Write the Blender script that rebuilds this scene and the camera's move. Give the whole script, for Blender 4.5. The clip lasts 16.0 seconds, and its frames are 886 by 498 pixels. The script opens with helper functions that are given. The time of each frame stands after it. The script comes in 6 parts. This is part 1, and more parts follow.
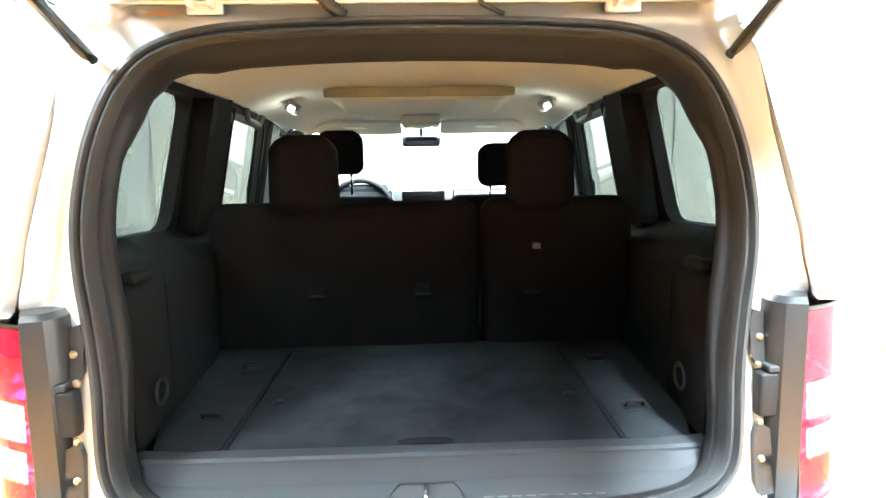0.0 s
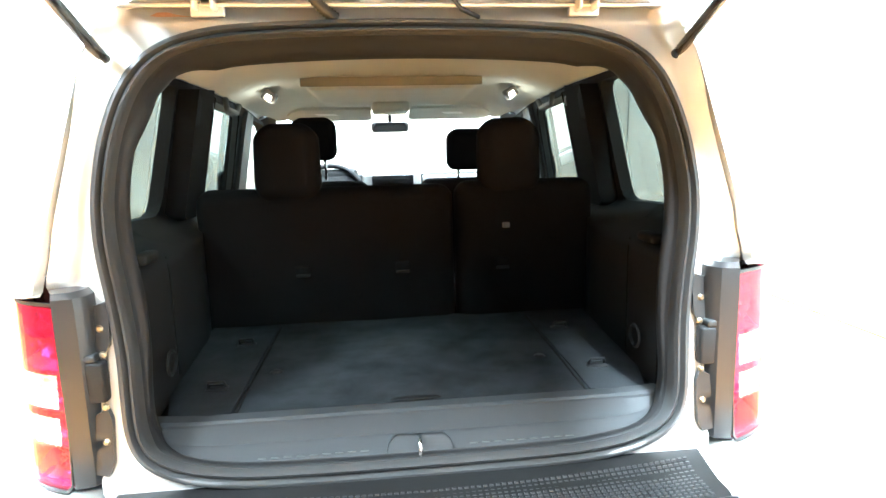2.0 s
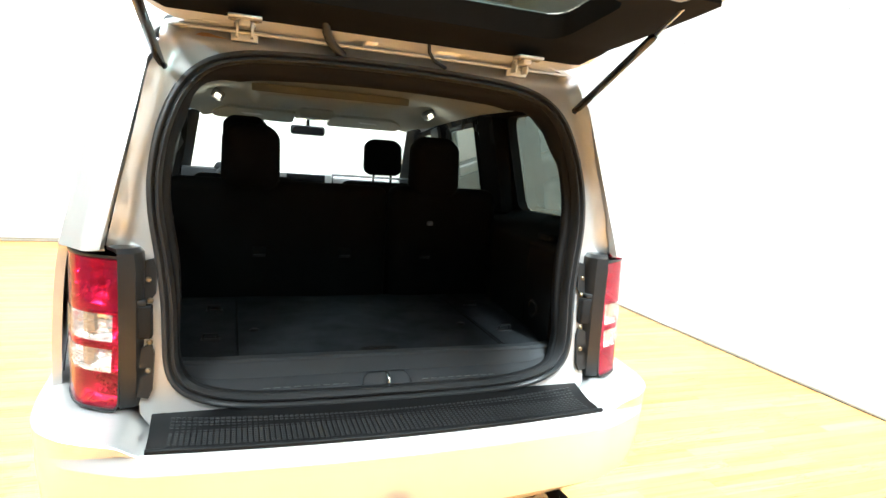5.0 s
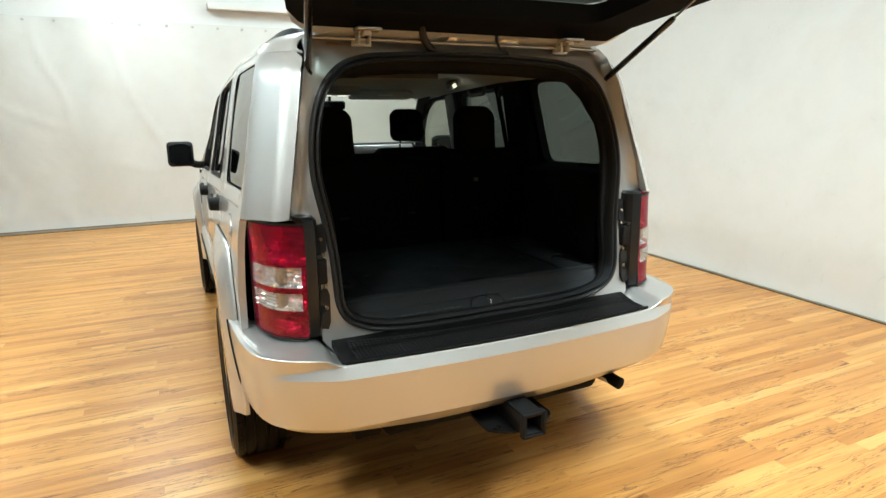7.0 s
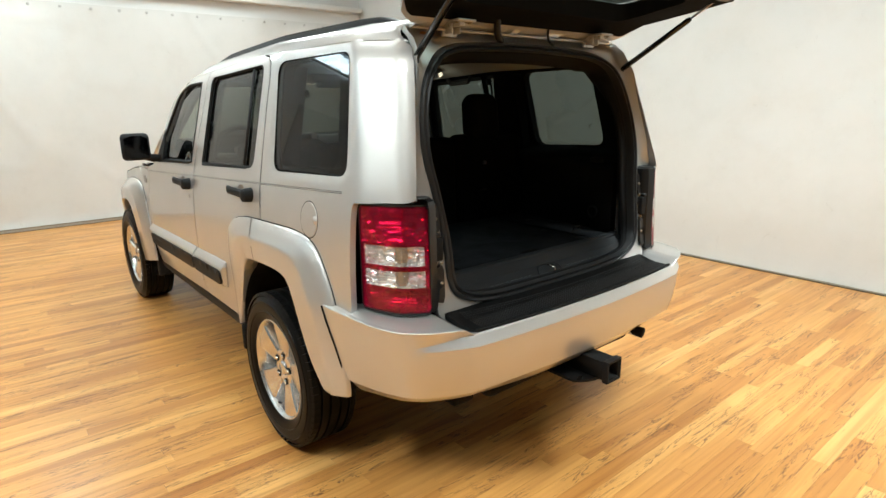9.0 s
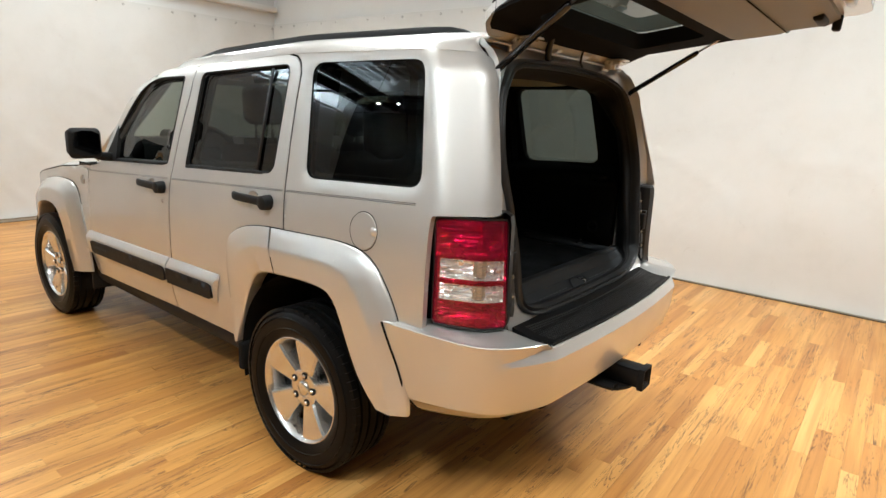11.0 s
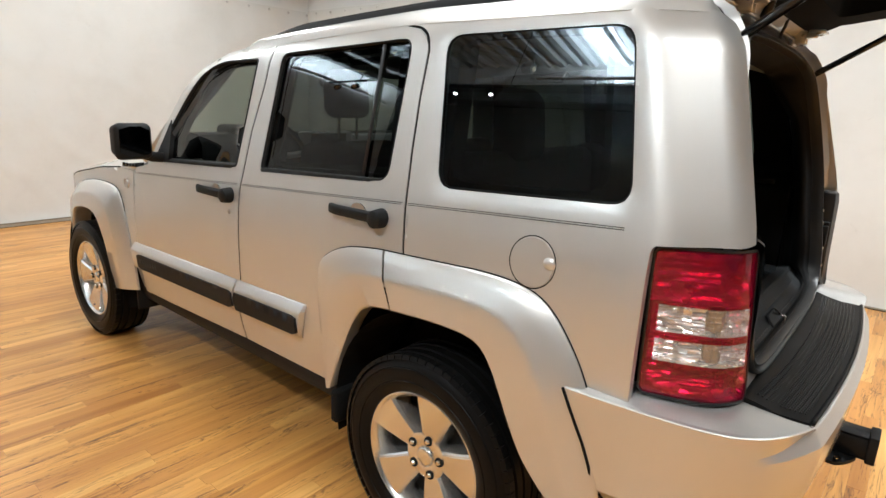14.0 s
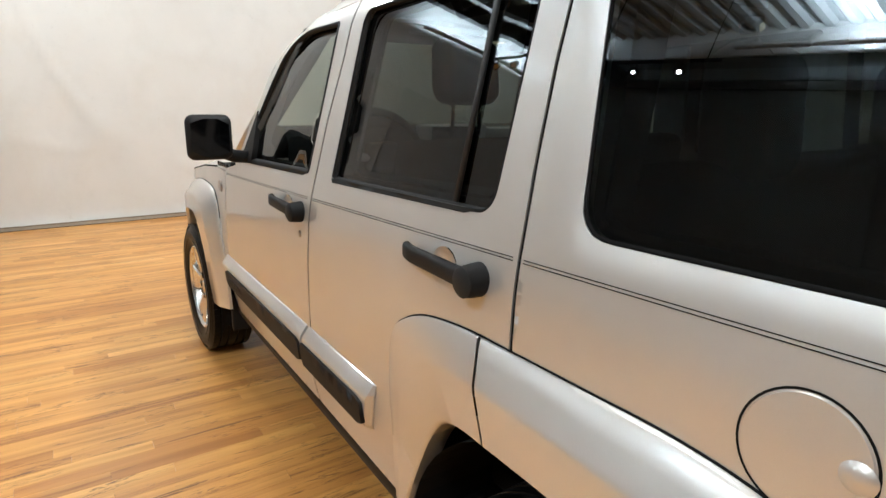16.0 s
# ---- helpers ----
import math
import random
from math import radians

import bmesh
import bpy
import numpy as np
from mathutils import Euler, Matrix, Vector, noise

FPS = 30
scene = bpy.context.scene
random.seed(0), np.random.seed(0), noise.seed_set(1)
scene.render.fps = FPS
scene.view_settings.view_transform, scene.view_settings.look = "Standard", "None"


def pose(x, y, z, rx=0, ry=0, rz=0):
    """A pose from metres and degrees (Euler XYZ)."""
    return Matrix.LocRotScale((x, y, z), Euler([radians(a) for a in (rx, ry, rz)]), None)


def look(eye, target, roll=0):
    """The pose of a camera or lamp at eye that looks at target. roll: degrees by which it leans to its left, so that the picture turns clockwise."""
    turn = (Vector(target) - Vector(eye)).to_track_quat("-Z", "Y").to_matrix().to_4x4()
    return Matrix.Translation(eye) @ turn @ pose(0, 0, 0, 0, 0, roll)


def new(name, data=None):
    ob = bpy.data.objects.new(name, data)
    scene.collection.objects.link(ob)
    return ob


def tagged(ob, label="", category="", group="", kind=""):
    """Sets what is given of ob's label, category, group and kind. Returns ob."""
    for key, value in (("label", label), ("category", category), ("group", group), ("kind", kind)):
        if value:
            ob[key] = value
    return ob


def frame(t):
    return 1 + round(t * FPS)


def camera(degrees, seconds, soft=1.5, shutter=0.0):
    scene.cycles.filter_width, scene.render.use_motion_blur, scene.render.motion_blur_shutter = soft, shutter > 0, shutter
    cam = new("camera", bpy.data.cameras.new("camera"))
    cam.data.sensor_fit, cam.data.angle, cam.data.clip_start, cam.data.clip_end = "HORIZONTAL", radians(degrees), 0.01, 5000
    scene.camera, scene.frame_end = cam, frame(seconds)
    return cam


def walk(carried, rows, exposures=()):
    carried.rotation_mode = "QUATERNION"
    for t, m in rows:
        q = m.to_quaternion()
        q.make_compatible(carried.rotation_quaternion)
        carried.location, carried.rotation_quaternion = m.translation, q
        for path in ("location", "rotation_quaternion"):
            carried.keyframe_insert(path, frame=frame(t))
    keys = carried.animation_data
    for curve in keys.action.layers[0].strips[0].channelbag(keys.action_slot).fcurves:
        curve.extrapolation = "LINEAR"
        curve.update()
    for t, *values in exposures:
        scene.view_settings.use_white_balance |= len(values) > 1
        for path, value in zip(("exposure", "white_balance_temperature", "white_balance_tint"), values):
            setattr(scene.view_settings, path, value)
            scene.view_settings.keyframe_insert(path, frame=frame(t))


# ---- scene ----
cam = camera(75.1, 16.0)
PATH = [
    (0, (0.006, -1.73, 1.397), (0.07, 0.248, 1.103), -0.9),
    (0.5, (0.001, -1.758, 1.404), (0.105, 0.224, 1.16), -0.4),
    (1, (0.03, -1.779, 1.403), (0.063, 0.198, 1.101), 0.0),
    (1.5, (-0.032, -1.832, 1.401), (0.089, 0.137, 1.074), -0.4),
    (2, (-0.054, -1.868, 1.409), (0.144, 0.091, 1.055), -1.4),
    (2.5, (-0.005, -1.886, 1.403), (0.121, 0.08, 1.058), 0.8),
    (3, (-0.001, -1.893, 1.405), (0.124, 0.081, 1.104), 0.6),
    (3.5, (-0.003, -1.911, 1.403), (0.107, 0.062, 1.091), 1.0),
    (4, (-0.029, -1.967, 1.389), (0.123, -0.016, 0.976), 2.1),
    (4.2, (-0.1, -2.002, 1.394), (0.228, -0.061, 1.043), 2.2),
    (6.3, (-0.781, -2.594, 1.448), (0.08, -0.829, 1.068), 2.9),
    (6.5, (-0.838, -2.6, 1.45), (0.022, -0.849, 1.009), 0.5),
    (7, (-0.98, -2.511, 1.466), (-0.171, -0.741, 1.004), -0.4),
    (7.5, (-1.14, -2.39, 1.461), (-0.186, -0.688, 1.021), 1.8),
    (8, (-1.341, -2.33, 1.448), (-0.314, -0.67, 1.013), 2.7),
    (8.2, (-1.444, -2.327, 1.452), (-0.384, -0.696, 0.987), 0.3),
    (10.3, (-2.082, -1.928, 1.465), (-0.62, -0.642, 1.01), 3.9),
    (10.5, (-2.126, -1.895, 1.457), (-0.634, -0.645, 0.997), 3.6),
    (11, (-2.2, -1.739, 1.46), (-0.668, -0.539, 0.999), 2.8),
    (11.5, (-2.275, -1.581, 1.459), (-0.738, -0.383, 1.009), 3.3),
    (12, (-2.375, -1.449, 1.46), (-0.801, -0.314, 0.973), 0.4),
    (12.5, (-2.443, -1.344, 1.441), (-0.835, -0.283, 0.904), 1.9),
    (13, (-2.342, -1.245, 1.442), (-0.788, -0.095, 0.93), 1.6),
    (13.5, (-2.185, -1.153, 1.442), (-0.652, 0.043, 0.973), 1.2),
    (14, (-2.074, -1.035, 1.428), (-0.574, 0.194, 0.94), 2.4),
    (14.5, (-1.913, -0.865, 1.419), (-0.45, 0.411, 0.939), 3.4),
    (15, (-1.689, -0.775, 1.413), (-0.426, 0.688, 0.899), 3.1),
    (15.5, (-1.525, -0.688, 1.412), (-0.529, 0.952, 0.848), 1.6),
    (16, (-1.425, -0.529, 1.396), (-0.347, 1.068, 0.863), 1.4),
]
EXPOSURES = [(0.0, 3.7, 5020, -2), (2.0, 3.7, 4980, -3), (3.0, 3.58, 4950, -3), (3.6, 3.42, 4950, -3), (4.2, 3.1, 5000, -3), (5.4, 1.2, 5300, -4), (6.3, 0.25, 5400, -6),
             (8.2, 0.15, 5500, -4), (10.3, 0.02, 5750, 2), (12.5, 0.0, 5750, 5), (16.0, 0.03, 5700, 5)]
walk(cam, [(t, look(eye, target, roll)) for t, eye, target, roll in PATH], EXPOSURES)

# ---- light: a dim world and assumed ceiling lamps of the room ----
world = bpy.data.worlds.new("world")
scene.world = world
world.use_nodes = True
world.node_tree.nodes["Background"].inputs["Color"].default_value = (0.02, 0.021, 0.022, 1)
world.node_tree.nodes["Background"].inputs["Strength"].default_value = 1.0

CEILING_Z = 4.62
WALL_FRONT, WALL_RIGHT, WALL_BACK, WALL_FAR_LEFT = 6.2, 3.46, -7.5, -6.3


def area_lamp(name, eye, target, size_x, size_y, power, color=(1.0, 0.94, 0.86)):
    data = bpy.data.lights.new(name, "AREA")
    data.shape, data.size, data.size_y, data.energy, data.color = "RECTANGLE", size_x, size_y, power, color
    ob = new(name, data)
    ob.matrix_world = look(eye, target)
    return ob


def spot_lamp(name, eye, target, power, angle=60, blend=0.7, radius=0.018, color=(1.0, 0.9, 0.78)):
    data = bpy.data.lights.new(name, "SPOT")
    data.energy, data.spot_size, data.spot_blend, data.shadow_soft_size, data.color = power, radians(angle), blend, radius, color
    ob = new(name, data)
    ob.matrix_world = look(eye, target)
    return ob


# ceiling luminaires out of view, assumed and placed for brightness: x, y, z, power
LUMINAIRES = [(-1.5, 4.8, 3.72, 54), (1.0, 4.6, 3.72, 44), (-0.7, 1.0, 3.72, 30), (0.6, 1.0, 3.72, 80), (-3.6, -0.5, 3.72, 112), (0.9, -2.3, 3.72, 148), (-2.1, -2.2, 3.72, 38), (-0.2, -3.45, 3.72, 18)]
for n, (x, y, z, power) in enumerate(LUMINAIRES):
    area_lamp("luminaire_lamp", (x, y, z - 0.075), (x, y, 0), 0.28, 1.2, power)
SPOTS = [((-4.85, 3.10, 3.32), (-1.0, 0.4, 0.6)), ((-4.85, 3.65, 3.32), (-1.0, 1.4, 0.7)), ((-4.85, 4.08, 3.32), (-0.9, 2.4, 0.7))]
for eye, target in SPOTS:
    spot_lamp("track_spot_lamp", eye, target, 12, 60)
# uplight battens on the wall ledges: middle, half length, along y or x, power
# the end wall's batten is an added source that brightens the upper wall
UPLIGHTS = [((-6.10, 2.1, 4.25), 1.35, "y", 345), ((-4.60, 6.02, 3.50), 1.25, "x", 150)]
for (x, y, z), half, along, power in UPLIGHTS:
    up = (-6.22, y, z + 1) if along == "y" else (x, 6.16, z + 1)
    area_lamp("uplight_lamp", (x, y, z + 0.045), up, 0.05 if along == "y" else 2 * half, 2 * half if along == "y" else 0.05, power, (0.86, 0.95, 1.0))

# ---- materials ----
def material(name):
    m = bpy.data.materials.new(name)
    m.use_nodes = True
    nt = m.node_tree
    return m, nt, nt.nodes["Principled BSDF"]


def node(nt, kind, **values):
    n = nt.nodes.new(kind)
    for key, value in values.items():
        n.inputs[key.replace("_", " ")].default_value = value
    return n


def coords(nt, scale=(1, 1, 1)):
    geo = nt.nodes.new("ShaderNodeNewGeometry")
    mp = nt.nodes.new("ShaderNodeMapping")
    mp.inputs["Scale"].default_value = scale
    nt.links.new(geo.outputs["Position"], mp.inputs["Vector"])
    return mp.outputs["Vector"]


def ramp(nt, source, stops):
    r = nt.nodes.new("ShaderNodeValToRGB")
    r.color_ramp.elements[0].position, r.color_ramp.elements[0].color = stops[0][0], (*stops[0][1], 1)
    r.color_ramp.elements[1].position, r.color_ramp.elements[1].color = stops[-1][0], (*stops[-1][1], 1)
    for pos, col in stops[1:-1]:
        e = r.color_ramp.elements.new(pos)
        e.color = (*col, 1)
    nt.links.new(source, r.inputs["Fac"])
    return r.outputs["Color"]


def bump(nt, bsdf, source, strength, distance):
    b = node(nt, "ShaderNodeBump", Strength=strength, Distance=distance)
    nt.links.new(source, b.inputs["Height"])
    nt.links.new(b.outputs["Normal"], bsdf.inputs["Normal"])
    return b


def grainy(name, low, high, rough, scale=40.0, fine=400.0, relief=0.15, depth=0.001, metallic=0.0, coat=0.0, stretch=(1, 1, 1), spec=0.5):
    """A plain surface: two scales of colour variation, uneven gloss and a fine relief."""
    m, nt, b = material(name)
    v = coords(nt, stretch)
    big = node(nt, "ShaderNodeTexNoise", Scale=scale * 0.1, Detail=4.0, Roughness=0.6)
    small = node(nt, "ShaderNodeTexNoise", Scale=fine, Detail=3.0, Roughness=0.6)
    nt.links.new(v, big.inputs["Vector"])
    nt.links.new(v, small.inputs["Vector"])
    mix = nt.nodes.new("ShaderNodeMath")
    mix.operation = "MULTIPLY_ADD"
    mix.inputs[1].default_value = 0.45
    nt.links.new(small.outputs["Fac"], mix.inputs[0])
    half = nt.nodes.new("ShaderNodeMath")
    half.operation = "MULTIPLY"
    half.inputs[1].default_value = 0.55
    nt.links.new(big.outputs["Fac"], half.inputs[0])
    nt.links.new(half.outputs[0], mix.inputs[2])
    nt.links.new(ramp(nt, mix.outputs[0], [(0.3, low), (0.7, high)]), b.inputs["Base Color"])
    span = nt.nodes.new("ShaderNodeMapRange")
    span.inputs["To Min"].default_value, span.inputs["To Max"].default_value = max(rough - 0.08, 0.02), min(rough + 0.08, 1)
    nt.links.new(big.outputs["Fac"], span.inputs["Value"])
    nt.links.new(span.outputs["Result"], b.inputs["Roughness"])
    b.inputs["Metallic"].default_value = metallic
    b.inputs["Coat Weight"].default_value = coat
    b.inputs["Coat Roughness"].default_value = 0.06
    b.inputs["Specular IOR Level"].default_value = spec
    if relief:
        bump(nt, b, small.outputs["Fac"], relief, depth)
    return m


def glass(name, tint, rough=0.0, base=0.05, milk=0.0, milk_color=(1, 1, 1)):
    """A thin tinted pane: what passes is tinted, what is mirrored follows Fresnel."""
    m, nt, b = material(name)
    nt.nodes.remove(b)
    clear, gloss, facing, mix = (nt.nodes.new("ShaderNode" + k) for k in ("BsdfTransparent", "BsdfGlossy", "LayerWeight", "MixShader"))
    clear.inputs["Color"].default_value = (*tint, 1)
    gloss.inputs["Roughness"].default_value = rough
    facing.inputs["Blend"].default_value = 0.5
    power, scale = nt.nodes.new("ShaderNodeMath"), nt.nodes.new("ShaderNodeMath")
    power.operation, scale.operation = "POWER", "MULTIPLY_ADD"
    power.inputs[1].default_value = 5.0
    scale.inputs[1].default_value, scale.inputs[2].default_value = 0.85, base
    nt.links.new(facing.outputs["Facing"], power.inputs[0])
    nt.links.new(power.outputs[0], scale.inputs[0])
    nt.links.new(scale.outputs[0], mix.inputs[0])
    cloudy, body = nt.nodes.new("ShaderNodeBsdfDiffuse"), nt.nodes.new("ShaderNodeMixShader")
    cloudy.inputs["Color"].default_value = (*milk_color, 1)
    body.inputs[0].default_value = milk
    nt.links.new(clear.outputs[0], body.inputs[1])
    nt.links.new(cloudy.outputs[0], body.inputs[2])
    nt.links.new(body.outputs[0] if milk else clear.outputs[0], mix.inputs[1])
    nt.links.new(gloss.outputs[0], mix.inputs[2])
    nt.links.new(mix.outputs[0], nt.nodes["Material Output"].inputs["Surface"])
    return m


def glowing(name, color, strength):
    m, nt, b = material(name)
    b.inputs["Base Color"].default_value = (*color, 1)
    b.inputs["Emission Color"].default_value = (*color, 1)
    b.inputs["Emission Strength"].default_value = strength
    return m


def paint():
    m, nt, b = material("silver_paint")
    v = coords(nt)
    flake = node(nt, "ShaderNodeTexVoronoi", Scale=1800.0)
    cloud = node(nt, "ShaderNodeTexNoise", Scale=3.0, Detail=3.0)
    peel = node(nt, "ShaderNodeTexNoise", Scale=160.0, Detail=1.0)
    for n in (flake, cloud, peel):
        nt.links.new(v, n.inputs["Vector"])
    mixed = nt.nodes.new("ShaderNodeMix")
    mixed.data_type = "RGBA"
    mixed.inputs["Factor"].default_value = 0.22
    nt.links.new(ramp(nt, cloud.outputs["Fac"], [(0.3, (0.61, 0.60, 0.578)), (0.7, (0.655, 0.645, 0.622))]), mixed.inputs["A"])
    nt.links.new(ramp(nt, flake.outputs["Distance"], [(0.0, (0.68, 0.68, 0.67)), (0.6, (0.36, 0.36, 0.355))]), mixed.inputs["B"])
    nt.links.new(mixed.outputs["Result"], b.inputs["Base Color"])
    b.inputs["Metallic"].default_value = 0.62
    b.inputs["Roughness"].default_value = 0.40
    b.inputs["Coat Weight"].default_value = 0.9
    b.inputs["Coat Roughness"].default_value = 0.03
    bump(nt, b, peel.outputs["Fac"], 0.03, 0.0006)
    return m


def wood(name, per_island):
    """Laminate strips: tone by piece, grain along x, dark streaks and knots."""
    m, nt, b = material(name)
    if per_island:
        rnd = nt.nodes.new("ShaderNodeNewGeometry").outputs["Random Per Island"]
    else:
        rnd = nt.nodes.new("ShaderNodeObjectInfo").outputs["Random"]
    geo = nt.nodes.new("ShaderNodeNewGeometry")
    shift = nt.nodes.new("ShaderNodeVectorMath")
    shift.operation = "MULTIPLY_ADD"
    shift.inputs[1].default_value = (37.0, 11.0, 23.0)
    com = nt.nodes.new("ShaderNodeCombineXYZ")
    for i in range(3):
        nt.links.new(rnd, com.inputs[i])
    nt.links.new(com.outputs[0], shift.inputs[0])
    nt.links.new(geo.outputs["Position"], shift.inputs[2])
    place = shift.outputs[0]

    def mapped(scale):
        mp = nt.nodes.new("ShaderNodeMapping")
        mp.inputs["Scale"].default_value = scale
        nt.links.new(place, mp.inputs["Vector"])
        return mp.outputs[0]

    grain = node(nt, "ShaderNodeTexNoise", Scale=1.0, Detail=7.0, Roughness=0.7, Distortion=0.8)
    nt.links.new(mapped((1.1, 34.0, 1)), grain.inputs["Vector"])
    band = node(nt, "ShaderNodeTexNoise", Scale=1.0, Detail=3.0, Roughness=0.55, Distortion=0.5)
    nt.links.new(mapped((0.7, 12.0, 1)), band.inputs["Vector"])
    streak = node(nt, "ShaderNodeTexNoise", Scale=1.0, Detail=6.0, Roughness=0.72, Distortion=1.8)
    nt.links.new(mapped((1.7, 38.0, 1)), streak.inputs["Vector"])
    where = node(nt, "ShaderNodeTexNoise", Scale=1.0, Detail=2.0)
    nt.links.new(mapped((1.3, 5.0, 1)), where.inputs["Vector"])
    tone = ramp(nt, rnd, [(0.0, (0.49, 0.222, 0.053)), (0.25, (0.59, 0.290, 0.075)), (0.75, (0.65, 0.335, 0.094)), (0.92, (0.69, 0.378, 0.114)), (1.0, (0.73, 0.420, 0.138))])
    grains = ramp(nt, grain.outputs["Fac"], [(0.27, (0.50, 0.38, 0.27)), (0.42, (0.90, 0.86, 0.80)), (0.72, (1.11, 1.11, 1.09))])
    bands = ramp(nt, band.outputs["Fac"], [(0.3, (0.76, 0.68, 0.58)), (0.5, (1.0, 1.0, 1.0)), (0.70, (1.13, 1.17, 1.24))])
    zero = nt.nodes.new("ShaderNodeMix")
    zero.data_type, zero.blend_type = "RGBA", "MULTIPLY"
    zero.inputs["Factor"].default_value = 1.0
    nt.links.new(tone, zero.inputs["A"])
    nt.links.new(bands, zero.inputs["B"])
    one = nt.nodes.new("ShaderNodeMix")
    one.data_type, one.blend_type = "RGBA", "MULTIPLY"
    one.inputs["Factor"].default_value = 0.8
    nt.links.new(zero.outputs["Result"], one.inputs["A"])
    nt.links.new(grains, one.inputs["B"])
    mul = nt.nodes.new("ShaderNodeMath")
    mul.operation = "MULTIPLY"
    nt.links.new(ramp(nt, streak.outputs["Fac"], [(0.0, (0, 0, 0)), (0.555, (0, 0, 0)), (0.615, (1, 1, 1))]), mul.inputs[0])
    nt.links.new(ramp(nt, where.outputs["Fac"], [(0.0, (0, 0, 0)), (0.53, (0, 0, 0)), (0.62, (0.95, 0.95, 0.95))]), mul.inputs[1])
    two = nt.nodes.new("ShaderNodeMix")
    two.data_type = "RGBA"
    nt.links.new(mul.outputs[0], two.inputs["Factor"])
    nt.links.new(one.outputs["Result"], two.inputs["A"])
    two.inputs["B"].default_value = (0.12, 0.045, 0.014, 1)
    crack = node(nt, "ShaderNodeTexNoise", Scale=1.0, Detail=4.0, Roughness=0.6, Distortion=1.1)
    nt.links.new(mapped((2.2, 26.0, 1)), crack.inputs["Vector"])
    line = ramp(nt, crack.outputs["Fac"], [(0.0, (0, 0, 0)), (0.482, (0, 0, 0)), (0.494, (1, 1, 1)), (0.506, (1, 1, 1)), (0.518, (0, 0, 0))])
    part_of = node(nt, "ShaderNodeTexNoise", Scale=1.0, Detail=3.0)
    nt.links.new(mapped((2.0, 8.0, 1)), part_of.inputs["Vector"])
    both_of = nt.nodes.new("ShaderNodeMath")
    both_of.operation = "MULTIPLY"
    nt.links.new(line, both_of.inputs[0])
    nt.links.new(ramp(nt, part_of.outputs["Fac"], [(0.0, (0, 0, 0)), (0.50, (0, 0, 0)), (0.58, (0.8, 0.8, 0.8))]), both_of.inputs[1])
    three = nt.nodes.new("ShaderNodeMix")
    three.data_type = "RGBA"
    nt.links.new(both_of.outputs[0], three.inputs["Factor"])
    nt.links.new(two.outputs["Result"], three.inputs["A"])
    three.inputs["B"].default_value = (0.10, 0.036, 0.012, 1)
    nt.links.new(three.outputs["Result"], b.inputs["Base Color"])
    wear = node(nt, "ShaderNodeTexNoise", Scale=2.0, Detail=4.0)
    nt.links.new(geo.outputs["Position"], wear.inputs["Vector"])
    span = nt.nodes.new("ShaderNodeMapRange")
    span.inputs["To Min"].default_value, span.inputs["To Max"].default_value = 0.26, 0.42
    nt.links.new(wear.outputs["Fac"], span.inputs["Value"])
    nt.links.new(span.outputs["Result"], b.inputs["Roughness"])
    b.inputs["Specular IOR Level"].default_value = 0.45
    bump(nt, b, grain.outputs["Fac"], 0.08, 0.001)
    return m


PAINT = paint()
BLACK_PLASTIC = grainy("black_plastic", (0.007, 0.0072, 0.0075), (0.013, 0.013, 0.0135), 0.58, fine=900, relief=0.2, depth=0.0005, spec=0.18)
LAMP_BLACK = grainy("lamp_black", (0.010, 0.0102, 0.0106), (0.016, 0.0162, 0.0168), 0.34, fine=500, relief=0.05, depth=0.0004, spec=0.5)
SEAL_RUBBER = grainy("seal_rubber", (0.020, 0.0205, 0.021), (0.032, 0.0325, 0.033), 0.42, fine=300, relief=0.1, depth=0.0005, spec=0.45)
RIB_BLACK = grainy("rib_black", (0.010, 0.010, 0.0105), (0.017, 0.017, 0.0175), 0.36, fine=700, relief=0.1, depth=0.0004, spec=0.4)
PAD_BLACK = grainy("pad_black", (0.0035, 0.0035, 0.0037), (0.0065, 0.0065, 0.0067), 0.5, fine=700, relief=0.2, depth=0.0005, spec=0.16)
MATTE_BLACK = grainy("matte_black", (0.005, 0.005, 0.0052), (0.009, 0.009, 0.0092), 0.9, fine=600, relief=0.2, depth=0.0005, spec=0.06)
GLOSS_BLACK = grainy("gloss_black", (0.008, 0.008, 0.009), (0.014, 0.014, 0.015), 0.16, fine=300, relief=0.0)
GREY_PLASTIC = grainy("grey_plastic", (0.015, 0.0162, 0.0172), (0.022, 0.0236, 0.025), 0.6, fine=900, relief=0.2, depth=0.0005, spec=0.3)
TRIM_PLASTIC = grainy("dark_trim", (0.006, 0.0062, 0.0065), (0.011, 0.0112, 0.0116), 0.7, fine=700, relief=0.25, depth=0.0006, spec=0.12)
CARPET = grainy("carpet", (0.006, 0.007, 0.008), (0.036, 0.040, 0.044), 0.95, scale=90, fine=900, relief=0.9, depth=0.003, spec=0.03)
CLOTH = grainy("seat_cloth", (0.0044, 0.0043, 0.0044), (0.0106, 0.0101, 0.0101), 0.95, fine=1100, relief=0.6, depth=0.0012, spec=0.03)
RUBBER = grainy("rubber", (0.012, 0.012, 0.0125), (0.022, 0.022, 0.022), 0.48, fine=250, relief=0.1, depth=0.0006, spec=0.3)
TYRE = grainy("tyre_rubber", (0.0035, 0.0035, 0.0036), (0.007, 0.0069, 0.0067), 0.38, fine=300, relief=0.2, depth=0.0007, spec=0.10)
HEADLINER = grainy("headliner_cloth", (0.47, 0.475, 0.435), (0.55, 0.555, 0.51), 0.95, fine=1300, relief=0.4, depth=0.0008, spec=0.2)
